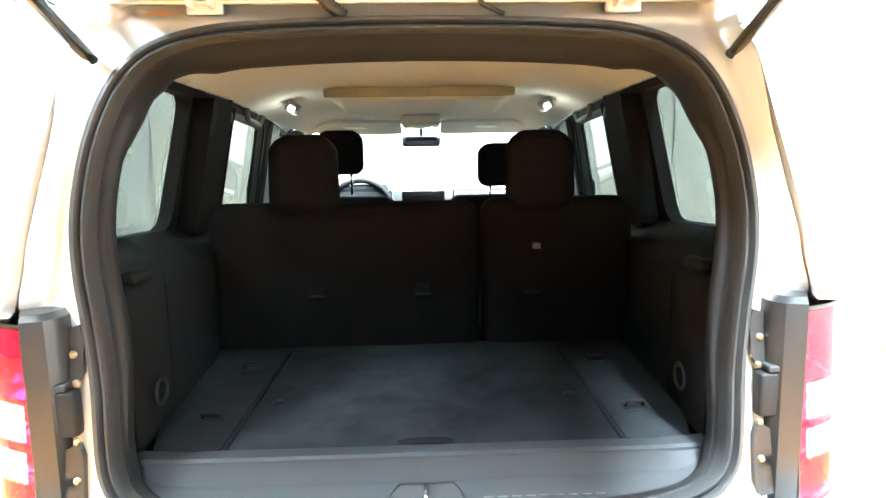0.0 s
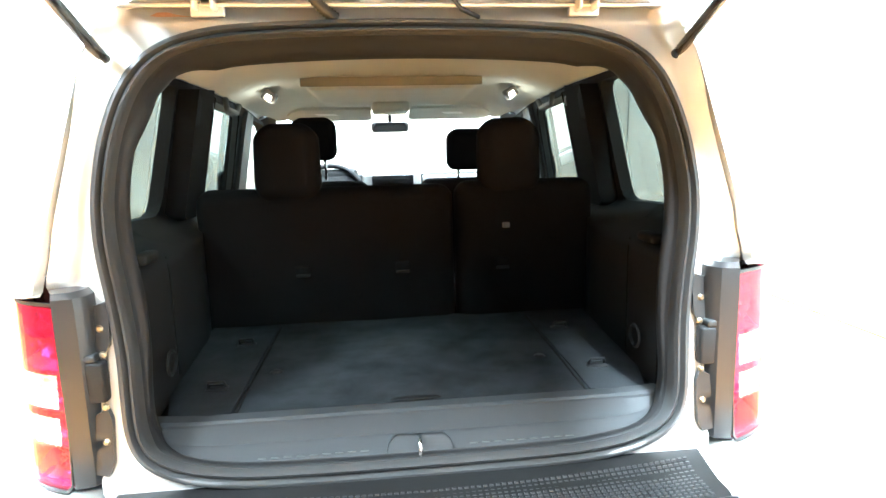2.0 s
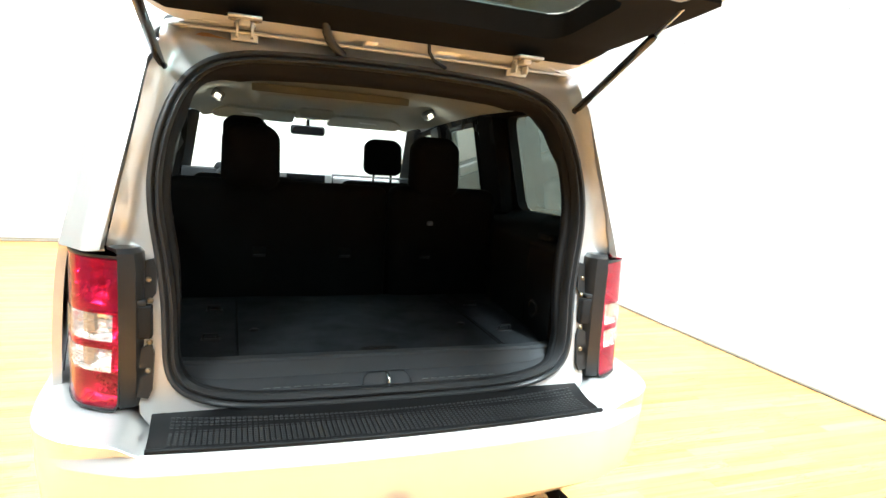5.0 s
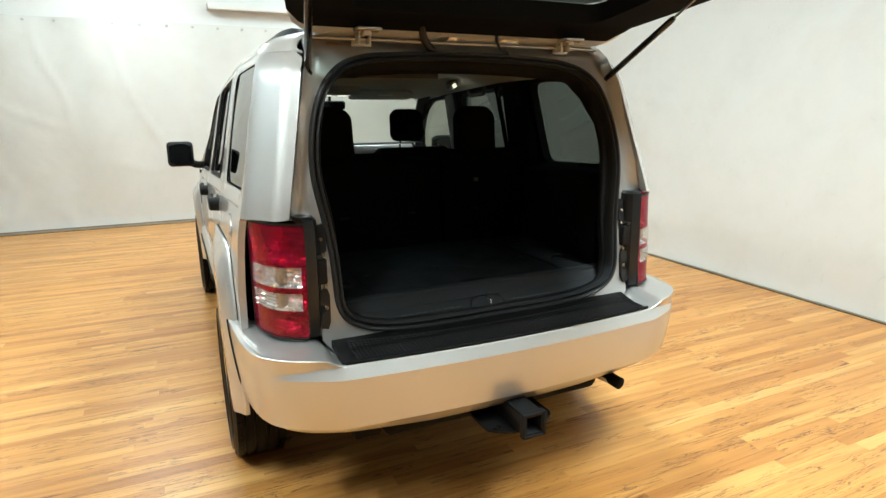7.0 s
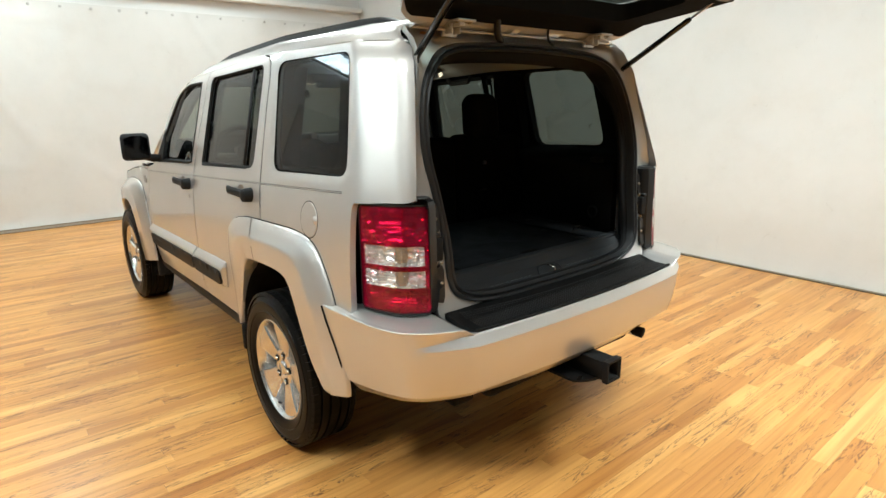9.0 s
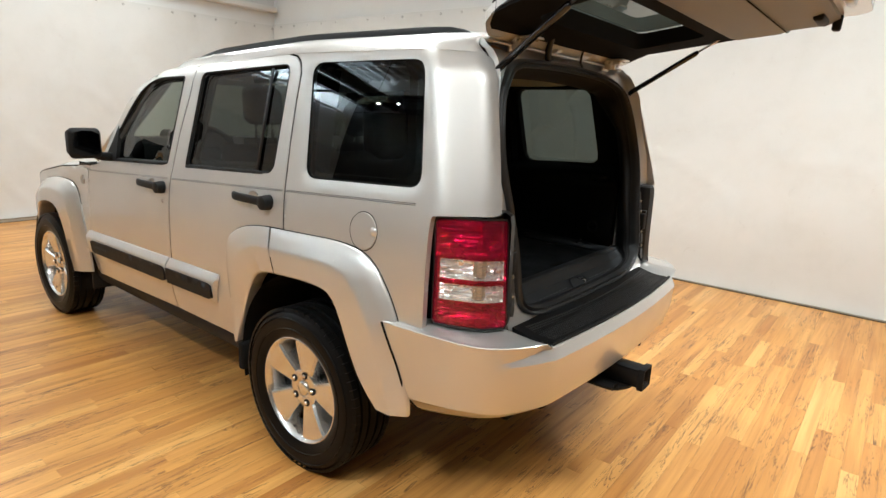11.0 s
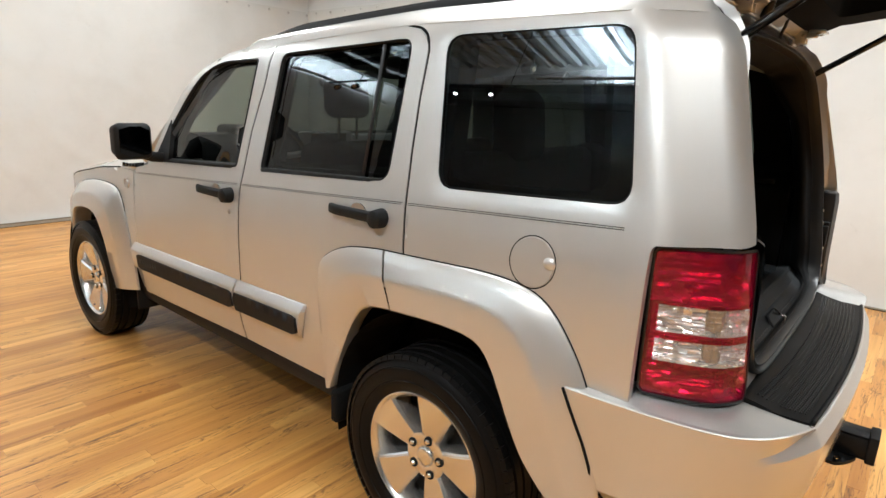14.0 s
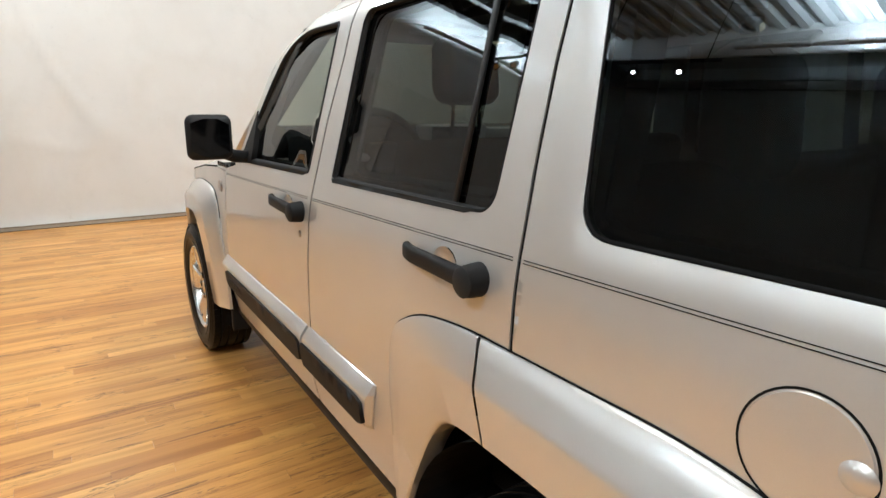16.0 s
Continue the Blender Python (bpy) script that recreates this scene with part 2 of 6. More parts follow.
# headliner tone darkened, the step's shade put into the colour
LINER_SHADE = grainy("liner_shade_cloth", (0.20, 0.19, 0.145), (0.26, 0.25, 0.195), 0.95, fine=1300, relief=0.4, depth=0.0008, spec=0.2)
PILLAR_GREY = grainy("pillar_trim", (0.045, 0.048, 0.046), (0.065, 0.068, 0.066), 0.6, fine=900, relief=0.2, depth=0.0005)
GATE_TRIM = grainy("gate_trim", (0.14, 0.135, 0.13), (0.18, 0.175, 0.17), 0.6, fine=800, relief=0.2, depth=0.0005)
ALLOY = grainy("alloy", (0.68, 0.675, 0.66), (0.76, 0.755, 0.74), 0.24, fine=500, relief=0.0, metallic=0.9)
STEEL = grainy("steel", (0.35, 0.34, 0.33), (0.5, 0.49, 0.48), 0.35, fine=300, relief=0.05, metallic=1.0)
SILL_PLASTIC = grainy("sill_plastic", (0.016, 0.0176, 0.0194), (0.025, 0.027, 0.0295), 0.7, fine=900, relief=0.2, depth=0.0005, spec=0.3)
CHROME = grainy("chrome", (0.75, 0.75, 0.75), (0.82, 0.82, 0.82), 0.08, fine=200, relief=0.0, metallic=1.0)
REFLECTOR = grainy("lamp_reflector", (0.80, 0.80, 0.79), (0.90, 0.90, 0.89), 0.26, scale=60, fine=30, relief=0.35, depth=0.004, metallic=0.9)
BRASSY = grainy("zinc_screw", (0.26, 0.22, 0.15), (0.38, 0.33, 0.24), 0.45, fine=300, relief=0.05, metallic=1.0)
UNDER = grainy("underbody", (0.004, 0.004, 0.004), (0.010, 0.0095, 0.009), 0.8, fine=120, relief=0.4, depth=0.002, spec=0.15)
RUST = grainy("rust_stain", (0.42, 0.20, 0.09), (0.62, 0.36, 0.18), 0.8, fine=200, relief=0.2)
RED_LENS = glass("red_lens", (0.46, 0.003, 0.037), 0.02, 0.05, 0.20, (0.44, 0.010, 0.050))
CLEAR_LENS = glass("clear_lens", (0.95, 0.94, 0.93), 0.03, 0.05, 0.06, (0.8, 0.78, 0.76))
AMBER = grainy("amber_bulb", (0.10, 0.07, 0.04), (0.50, 0.38, 0.24), 0.2, fine=140, relief=0.3, metallic=0.4, stretch=(1, 1, 0.2))
PRIVACY = glass("privacy_glass", (0.095, 0.112, 0.102), base=0.085)
GATE_GLASS = glass("gate_glass", (0.105, 0.130, 0.122), base=0.06, milk=0.25, milk_color=(0.10, 0.13, 0.125))
DOOR_GLASS = glass("door_glass", (0.36, 0.40, 0.36), base=0.08)
WINDSHIELD = glass("windshield_glass", (0.74, 0.80, 0.77))
MIRROR = grainy("mirror_glass", (0.05, 0.05, 0.052), (0.06, 0.06, 0.062), 0.03, fine=100, relief=0.0, metallic=1.0)
SCREEN = grainy("radio_screen", (0.01, 0.01, 0.011), (0.015, 0.015, 0.016), 0.2, relief=0.0)
DASH_SILVER = grainy("dash_silver", (0.40, 0.40, 0.39), (0.48, 0.48, 0.47), 0.4, relief=0.0, metallic=0.5)
SHUT = grainy("shut_gap", (0.006, 0.006, 0.006), (0.01, 0.01, 0.01), 0.9, relief=0.0, spec=0.05)
LAMP_ON = glowing("lit_dome_lens", (1.0, 0.82, 0.55), 1.0)
LABEL_PALE = grainy("label_pale", (0.74, 0.74, 0.72), (0.80, 0.80, 0.78), 0.5, relief=0.0)
WHITE_LABEL = grainy("label_white", (0.06, 0.06, 0.06), (0.13, 0.13, 0.13), 0.6, relief=0.0)


def canvas():
    m, nt, b = material("white_canvas")
    v = coords(nt)
    folds = node(nt, "ShaderNodeTexNoise", Scale=1.1, Detail=3.0, Distortion=1.2)
    stain = node(nt, "ShaderNodeTexNoise", Scale=2.6, Detail=6.0, Roughness=0.65)
    weave = node(nt, "ShaderNodeTexNoise", Scale=240.0, Detail=2.0)
    for n in (folds, stain, weave):
        nt.links.new(v, n.inputs["Vector"])
    clean = ramp(nt, stain.outputs["Fac"], [(0.25, (0.625, 0.62, 0.59)), (0.5, (0.66, 0.66, 0.635)), (0.8, (0.68, 0.68, 0.66))])
    scuff = node(nt, "ShaderNodeTexNoise", Scale=7.0, Detail=8.0, Roughness=0.75, Distortion=1.5)
    nt.links.new(v, scuff.inputs["Vector"])
    marked = nt.nodes.new("ShaderNodeMix")
    marked.data_type = "RGBA"
    nt.links.new(ramp(nt, scuff.outputs["Fac"], [(0.0, (0, 0, 0)), (0.62, (0, 0, 0)), (0.74, (0.4, 0.4, 0.4))]), marked.inputs["Factor"])
    nt.links.new(clean, marked.inputs["A"])
    marked.inputs["B"].default_value = (0.42, 0.40, 0.36, 1)
    nt.links.new(marked.outputs["Result"], b.inputs["Base Color"])
    b.inputs["Roughness"].default_value = 0.7
    b.inputs["Specular IOR Level"].default_value = 0.3
    add = nt.nodes.new("ShaderNodeMath")
    add.operation = "MULTIPLY_ADD"
    add.inputs[1].default_value = 0.03
    nt.links.new(weave.outputs["Fac"], add.inputs[0])
    nt.links.new(folds.outputs["Fac"], add.inputs[2])
    bump(nt, b, add.outputs[0], 0.22, 0.05)
    return m


CANVAS = canvas()
SKIRT_PALE = grainy("skirting_pale", (0.36, 0.32, 0.26), (0.50, 0.46, 0.39), 0.6, scale=9, fine=200, relief=0.2)
SKIRT = grainy("skirting_strip", (0.17, 0.14, 0.105), (0.32, 0.275, 0.21), 0.6, scale=9, fine=200, relief=0.2)
WALL_WHITE = grainy("white_wall", (0.70, 0.70, 0.68), (0.78, 0.78, 0.76), 0.75, scale=12, fine=160, relief=0.1)
WALL_GREY = grainy("grey_wall", (0.55, 0.56, 0.56), (0.62, 0.63, 0.63), 0.6, scale=12, fine=120, relief=0.1)
# the hall wall's unlit look is put into this near-black base colour
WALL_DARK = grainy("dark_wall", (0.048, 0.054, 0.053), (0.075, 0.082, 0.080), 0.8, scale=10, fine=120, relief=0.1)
WALL_SLATE = grainy("slate_band", (0.10, 0.115, 0.125), (0.14, 0.16, 0.17), 0.7, scale=10, fine=120, relief=0.1)
DECK = grainy("white_deck", (0.48, 0.50, 0.50), (0.58, 0.60, 0.60), 0.5, scale=15, fine=120, relief=0.05)
BEAM = grainy("dark_beam", (0.02, 0.02, 0.021), (0.035, 0.035, 0.036), 0.6, fine=120, relief=0.1)
WOOD_PIECE = wood("laminate_strip", False)
WOOD_REST = wood("laminate_strips", True)
TUBE_ON = glowing("lit_diffuser", (1.0, 0.95, 0.88), 9.0)
SPOT_ON = glowing("lit_spot", (1.0, 0.88, 0.7), 14.0)


# ---- mesh helpers ----
def part(name, bm, mat, parent=None, label="", smooth=True, shadow=True):
    me = bpy.data.meshes.new(name)
    if smooth:
        for f in bm.faces:
            f.smooth = True
    bm.to_mesh(me)
    bm.free()
    me.materials.append(mat)
    ob = new(name, me)
    if parent:
        ob.parent = parent
    if label:
        ob["label"] = label
    ob.visible_shadow = shadow
    return ob


def sharpen(bm, degrees=35):
    bm.normal_update()
    for e in bm.edges:
        if len(e.link_faces) == 2 and e.calc_face_angle(0) > radians(degrees):
            e.smooth = False
    return bm


def box(lo, hi, bevel=0.004, segments=2, bm=None, turn=None):
    own = bmesh.new()
    bmesh.ops.create_cube(own, size=1)
    lo, hi = Vector(lo), Vector(hi)
    for v in own.verts:
        v.co = Vector(((lo[i] + hi[i]) / 2 + v.co[i] * (hi[i] - lo[i]) for i in range(3)))
    if bevel:
        bmesh.ops.bevel(own, geom=own.edges[:], offset=min(bevel, 0.45 * min(hi - lo)), segments=segments, affect="EDGES", profile=0.5)
    if turn is not None:
        mid = (lo + hi) / 2
        bmesh.ops.transform(own, matrix=Matrix.Translation(mid) @ turn @ Matrix.Translation(-mid), verts=own.verts)
    sharpen(own, 50)
    return merge(bm, own)


def merge(bm, own):
    if bm is None:
        return own
    me = bpy.data.meshes.new("tmp")
    own.to_mesh(me)
    own.free()
    bm.from_mesh(me)
    bpy.data.meshes.remove(me)
    return bm


def tube(pts, r, seg=8, bm=None, closed=False, radii=None):
    """A round bar along points."""
    bm = bm or bmesh.new()
    pts = [Vector(p) for p in pts]
    n = len(pts)
    rings = []
    up = None
    for i, p in enumerate(pts):
        a = pts[(i - 1) % n] if closed or i else p
        b = pts[(i + 1) % n] if closed or i < n - 1 else p
        t = (b - a).normalized()
        if up is None:
            up = t.orthogonal().normalized()
        side = t.cross(up).normalized()
        up = side.cross(t).normalized()
        rr = radii[i] if radii else r
        rings.append([bm.verts.new(p + rr * (math.cos(k) * up + math.sin(k) * side)) for k in (2 * math.pi * j / seg for j in range(seg))])
    for i in range(n if closed else n - 1):
        a, b = rings[i], rings[(i + 1) % n]
        for j in range(seg):
            bm.faces.new((a[j], a[(j + 1) % seg], b[(j + 1) % seg], b[j]))
    if not closed:
        bm.faces.new(rings[0][::-1])
        bm.faces.new(rings[-1])
    return bm


def lathe(profile, centre, seg=48, bm=None, axis="x", closed=False):
    """Turns (radius, along) pairs about an axis through centre."""
    bm = bm or bmesh.new()
    c = Vector(centre)
    rings = []
    for r, along in profile:
        ring = []
        for j in range(seg):
            k = 2 * math.pi * j / seg
            if axis == "x":
                p = Vector((along, r * math.cos(k), r * math.sin(k)))
            elif axis == "y":
                p = Vector((r * math.cos(k), along, r * math.sin(k)))
            else:
                p = Vector((r * math.cos(k), r * math.sin(k), along))
            ring.append(bm.verts.new(c + p))
        rings.append(ring)
    for a, b in zip(rings, rings[1:] + (rings[:1] if closed else [])):
        for j in range(seg):
            bm.faces.new((a[j], a[(j + 1) % seg], b[(j + 1) % seg], b[j]))
    return sharpen(bm, 40)


def grid(rows, bm=None, closed=False):
    """A sheet from rows of points."""
    bm = bm or bmesh.new()
    vs = [[bm.verts.new(p) for p in row] for row in rows]
    for a, b in zip(vs, vs[1:]):
        m = len(a)
        for j in range(m if closed else m - 1):
            bm.faces.new((a[j], a[(j + 1) % m], b[(j + 1) % m], b[j]))
    return bm


def thicken(bm, depth):
    """Gives a sheet a back at the given offset and closes its rim."""
    bm.normal_update()
    edge = [e for e in bm.edges if e.is_boundary]
    for e in edge:
        e.smooth = False
    bmesh.ops.solidify(bm, geom=bm.faces[:], thickness=depth)
    return bm


def resample(pts, step, closed=True):
    pts = np.array(pts, float)
    if closed:
        pts = np.vstack([pts, pts[:1]])
    d = np.r_[0, np.cumsum(np.linalg.norm(np.diff(pts, axis=0), axis=1))]
    n = max(int(round(d[-1] / step)), 4)
    u = np.linspace(0, d[-1], n + 1)
    out = np.stack([np.interp(u, d, pts[:, k]) for k in range(pts.shape[1])], 1)
    return out[:-1] if closed else out


def rounded(pts, r, seg=5):
    """A polygon with its corners rounded; a corner may bring its own radius as a third number."""
    out = []
    n = len(pts)
    for i in range(n):
        p = np.array(pts[i][:2], float)
        a, b = np.array(pts[i - 1][:2], float) - p, np.array(pts[(i + 1) % n][:2], float) - p
        la, lb = np.linalg.norm(a), np.linalg.norm(b)
        rr = pts[i][2] if len(pts[i]) > 2 else r
        k = min(rr, 0.49 * la, 0.49 * lb)
        if k < 1e-4:
            out.append(p)
            continue
        p0, p1 = p + a / la * k, p + b / lb * k
        for j in range(seg + 1):
            u = j / seg
            out.append((1 - u) ** 2 * p0 + 2 * u * (1 - u) * p + u * u * p1)
    return [tuple(q) for q in out]


def smooth_loop(pts, step, closed=True):
    """A Catmull-Rom curve through points, evenly resampled."""
    p = [np.array(q, float) for q in pts]
    n = len(p)
    out = []
    for i in range(n if closed else n - 1):
        a, b, c, d = (p[(i + k) % n] if closed else p[min(max(i + k, 0), n - 1)] for k in (-1, 0, 1, 2))
        for u in np.linspace(0, 1, 12, endpoint=False):
            out.append(0.5 * (2 * b + (c - a) * u + (2 * a - 5 * b + 4 * c - d) * u * u + (3 * b - a - 3 * c + d) * u ** 3))
    if not closed:
        out.append(p[-1])
    return resample(out, step, closed)


def inset(loop, d):
    """A closed line moved inwards by d."""
    n = len(loop)
    t = np.roll(loop, -1, axis=0) - np.roll(loop, 1, axis=0)
    nrm = np.stack([-t[:, 1], t[:, 0]], 1) / np.linalg.norm(t, axis=1)[:, None]
    mid = loop.mean(0)
    flip = np.where(((mid - loop) * nrm).sum(1) < 0, -1, 1)[:, None]
    return loop + nrm * flip * d


def inside(poly, q):
    """Which of the points q lie in the polygon."""
    poly, q = np.asarray(poly), np.asarray(q)
    x, y = q[:, 0], q[:, 1]
    res = np.zeros(len(q), bool)
    for (x0, y0), (x1, y1) in zip(poly, np.roll(poly, -1, axis=0)):
        hit = ((y0 > y) != (y1 > y)) & (x < (x1 - x0) * (y - y0) / (y1 - y0 + 1e-12) + x0)
        res ^= hit
    return res


def near(poly, q):
    """Distance of the points q to the closed line poly."""
    a = np.asarray(poly)
    b = np.roll(a, -1, axis=0)
    q = np.asarray(q)
    ab = b - a
    t = np.clip(((q[:, None] - a) * ab).sum(-1) / ((ab ** 2).sum(-1) + 1e-12), 0, 1)
    return np.linalg.norm(q[:, None] - (a + t[..., None] * ab), axis=-1).min(1)


def panel(outline, place, holes=(), step=0.03, rim=None, edge_step=None):
    """A sheet over a flat outline with holes, each point laid into space by place(u, v). rim: a shift by which the border is folded back."""
    from mathutils.geometry import delaunay_2d_cdt
    es = edge_step or step
    loops = [resample(outline, es)] + [resample(h, es) for h in holes]
    lo, hi = loops[0].min(0), loops[0].max(0)
    gu, gv = np.meshgrid(np.arange(lo[0] + step / 2, hi[0], step), np.arange(lo[1] + step / 2, hi[1], step))
    g = np.stack([gu.ravel(), gv.ravel()], 1)
    if len(g):
        keep = inside(loops[0], g) & (near(loops[0], g) > 0.4 * step)
        for h in loops[1:]:
            keep &= ~inside(h, g) & (near(h, g) > 0.4 * step)
        g = g[keep]
    verts, edges = [], []
    for lp in loops:
        k = len(verts)
        verts += [Vector(p) for p in lp]
        edges += [(k + i, k + (i + 1) % len(lp)) for i in range(len(lp))]
    verts += [Vector(p) for p in g]
    co, _, faces, *_ = delaunay_2d_cdt(verts, edges, [], 0, 1e-6)
    flat = np.array([tuple(c) for c in co])
    mid = np.array([flat[list(f)].mean(0) for f in faces])
    keep = inside(loops[0], mid)
    for h in loops[1:]:
        keep &= ~inside(h, mid)
    bm = bmesh.new()
    vs = [bm.verts.new(place(float(u), float(v))) for u, v in flat]
    for f, k in zip(faces, keep):
        if k:
            bm.faces.new([vs[i] for i in f])
    bmesh.ops.delete(bm, geom=[v for v in bm.verts if not v.link_faces], context="VERTS")
    if rim is not None:
        border = [e for e in bm.edges if e.is_boundary]
        for e in border:
            e.smooth = False
        made = bmesh.ops.extrude_edge_only(bm, edges=border)["geom"]
        for v in made:
            if isinstance(v, bmesh.types.BMVert):
                v.co += Vector(rim(v.co) if callable(rim) else rim)
    return bm


def mirrored(bm):
    """The same mesh on the other side of the car."""
    own = bm.copy()
    for v in own.verts:
        v.co.x = -v.co.x
    bmesh.ops.reverse_faces(own, faces=own.faces[:])
    return own


def both(name, bm, mat, parent_l, parent_r, label="", smooth=True, shadow=True):
    """A part and its mirror image, one a side."""
    other = mirrored(bm)
    return part(name, bm, mat, parent_l, label, smooth, shadow), part(name, other, mat, parent_r, label, smooth, shadow)


def empty(name, parent=None):
    ob = new(name)
    if parent:
        ob.parent = parent
    return ob

# ---- the room ----
def structure(name, bm, mat, label, smooth=False):
    return tagged(part(name, bm, mat, smooth=smooth), label, name.split("_")[0], kind="structure")


floor = structure("floor", box((WALL_FAR_LEFT, WALL_BACK, -0.12), (WALL_RIGHT + 0.1, WALL_FRONT + 0.1, -0.014), 0), SHUT, "golden brown wood laminate strip floor with dark streaks")
structure("wall_front", box((WALL_FAR_LEFT, WALL_FRONT + 0.06, 0), (WALL_RIGHT + 0.2, WALL_FRONT + 0.2, CEILING_Z), 0), WALL_WHITE, "white painted wall behind a white canvas curtain")
structure("wall_right", box((WALL_RIGHT + 0.06, WALL_BACK, 0), (WALL_RIGHT + 0.2, WALL_FRONT + 0.06, CEILING_Z), 0), WALL_WHITE, "white painted wall behind a white canvas curtain")
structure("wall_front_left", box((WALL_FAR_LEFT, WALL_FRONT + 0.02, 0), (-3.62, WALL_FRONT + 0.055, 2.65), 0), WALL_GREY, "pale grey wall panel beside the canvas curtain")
structure("wall_far_left", box((WALL_FAR_LEFT - 0.14, WALL_BACK, 0), (WALL_FAR_LEFT, WALL_FRONT + 0.06, 4.24), 0), WALL_DARK, "hall wall with its unlit look put into a dark colour")
structure("wall_far_left_upper", box((WALL_FAR_LEFT - 0.20, WALL_BACK, 4.24), (WALL_FAR_LEFT - 0.06, WALL_FRONT + 0.06, CEILING_Z + 0.1), 0), WALL_WHITE, "white upper wall above the dark wall")
structure("wall_ledge", box((WALL_FAR_LEFT - 0.06, WALL_BACK, 4.205), (WALL_FAR_LEFT + 0.03, WALL_FRONT, 4.24), 0.004), WALL_GREY, "pale ledge along the top of the dark wall")
for z0, z1, d, mat, say in ((3.70, 3.80, 0.05, BEAM, "black band along the dark wall"), (3.84, 4.02, 0.02, WALL_SLATE, "slate grey band along the dark wall")):
    structure("wall_band", box((WALL_FAR_LEFT, WALL_BACK, z0), (WALL_FAR_LEFT + d, WALL_FRONT, z1), 0.003), mat, say)
# out of view; kept dark so that less light bounces under the car
structure("wall_back", box((WALL_FAR_LEFT, WALL_BACK - 0.14, 0), (WALL_RIGHT + 0.06, WALL_BACK, CEILING_Z), 0), WALL_SLATE, "unseen back wall, slate grey to cut bounce light")

# corrugated steel deck
rows = []
for x in (WALL_RIGHT + 0.1, WALL_FAR_LEFT - 0.1):
    row = []
    y = WALL_BACK - 0.1
    while y < WALL_FRONT + 0.1:
        for dy, dz in ((0, 0), (0.09, 0), (0.115, 0.07), (0.15, 0.07), (0.158, 0.055), (0.178, 0.055), (0.186, 0.07), (0.235, 0.07)):
            row.append((x, y + dy, CEILING_Z + dz))
        y += 0.26
    rows.append(row)
ceiling = structure("ceiling", thicken(grid(rows), -0.02), DECK, "white corrugated steel deck ceiling")


def beam(x0, y0, x1, y1, z, h=0.22, w=0.12):
    """A rolled steel joist: two flanges and a web."""
    bm = bmesh.new()
    along_y = abs(y1 - y0) > abs(x1 - x0)
    for lo, hi, half in ((z - h, z - h + 0.02, w / 2), (z - 0.02, z, w / 2), (z - h + 0.02, z - 0.02, 0.012)):
        a, b = ((x0 - half, y0, lo), (x0 + half, y1, hi)) if along_y else ((x0, y0 - half, lo), (x1, y0 + half, hi))
        box(a, b, 0, bm=bm)
    return bm


for y in (-4.2, 5.02, 5.72):
    tagged(part("ceiling_beam", beam(WALL_FAR_LEFT, y, WALL_RIGHT, y, 3.96), BEAM, smooth=False), "dark steel ceiling joist under the deck", "beam", "ceiling joists", "structure")


# canvas curtains with an eyelet row
def curtain(name, a, b, z1, out, label):
    """A hanging canvas from a to b (plan), with soft vertical folds; out points into the room."""
    a, b, out = Vector((*a, 0)), Vector((*b, 0)), Vector((*out, 0))
    n = int((b - a).length / 0.04)
    rnd = random.Random(name)
    waves = [(rnd.uniform(2, 9), rnd.uniform(0, 6), rnd.uniform(0.003, 0.009)) for _ in range(6)]
    rows = []
    for k in range(53):
        z = 0.012 + (z1 - 0.012) * k / 52
        row = []
        for i in range(n + 1):
            p = a + (b - a) * (i / n)
            s = (b - a).length * i / n
            d = sum(h * math.sin(w * s + f + 0.6 * z * math.sin(f * 3)) for w, f, h in waves) * (0.45 + 0.55 * z / z1)
            d += 0.022 * noise.noise((s * 0.9 + 0.35 * z, z * 0.5, 3.1)) + 0.013 * noise.noise((s * 2.3 + 1.5 * z, z * 0.5, 9.2)) + 0.005 * noise.noise((s * 5.0 - 2.6 * z, z * 0.8, 5.2)) + 0.010 * max(0.0, 1 - abs(noise.noise((s * 1.1 + 0.8 * z, z * 0.7 - 0.25 * s, 21.0))) / 0.10) + (0.018 * max(0, 0.12 - z) / 0.12)
            row.append(p + out * (0.03 + d) + Vector((0, 0, z + 0.006 * noise.noise((s * 1.5, 7, 0)) * (k == 52))))
        rows.append(row)
    ob = tagged(part(name, thicken(grid(rows), 0.003), CANVAS), label, "curtain", "canvas curtains")
    step, s = 0.31, 0.2
    ring = bmesh.new()
    t = Vector((0, 0, 1)).cross(out)
    tube([t * (0.011 * math.cos(q)) + Vector((0, 0, 0.011 * math.sin(q))) for q in (2 * math.pi * j / 10 for j in range(10))], 0.0045, 5, ring, closed=True)
    me = None
    while s < (b - a).length:
        p = a + (b - a).normalized() * s + out * 0.045 + Vector((0, 0, z1 - 0.045))
        if me is None:
            first = part("eyelet", ring, STEEL, ob, "small dark metal eyelet")
            me = first.data
            first.location = p
        else:
            e = new("eyelet", me)
            e.parent, e.location = ob, p
        s += step
    return ob


curtain("canvas_curtain", (-3.60, WALL_FRONT + 0.02), (WALL_RIGHT - 0.02, WALL_FRONT + 0.02), 2.62, (0, -1), "white canvas curtain with eyelets hung on the end wall")
curtain("canvas_curtain", (WALL_RIGHT + 0.02, WALL_FRONT - 0.02), (WALL_RIGHT + 0.02, WALL_BACK + 2.0), 2.64, (-1, 0), "white canvas curtain with eyelets hung along the side wall")


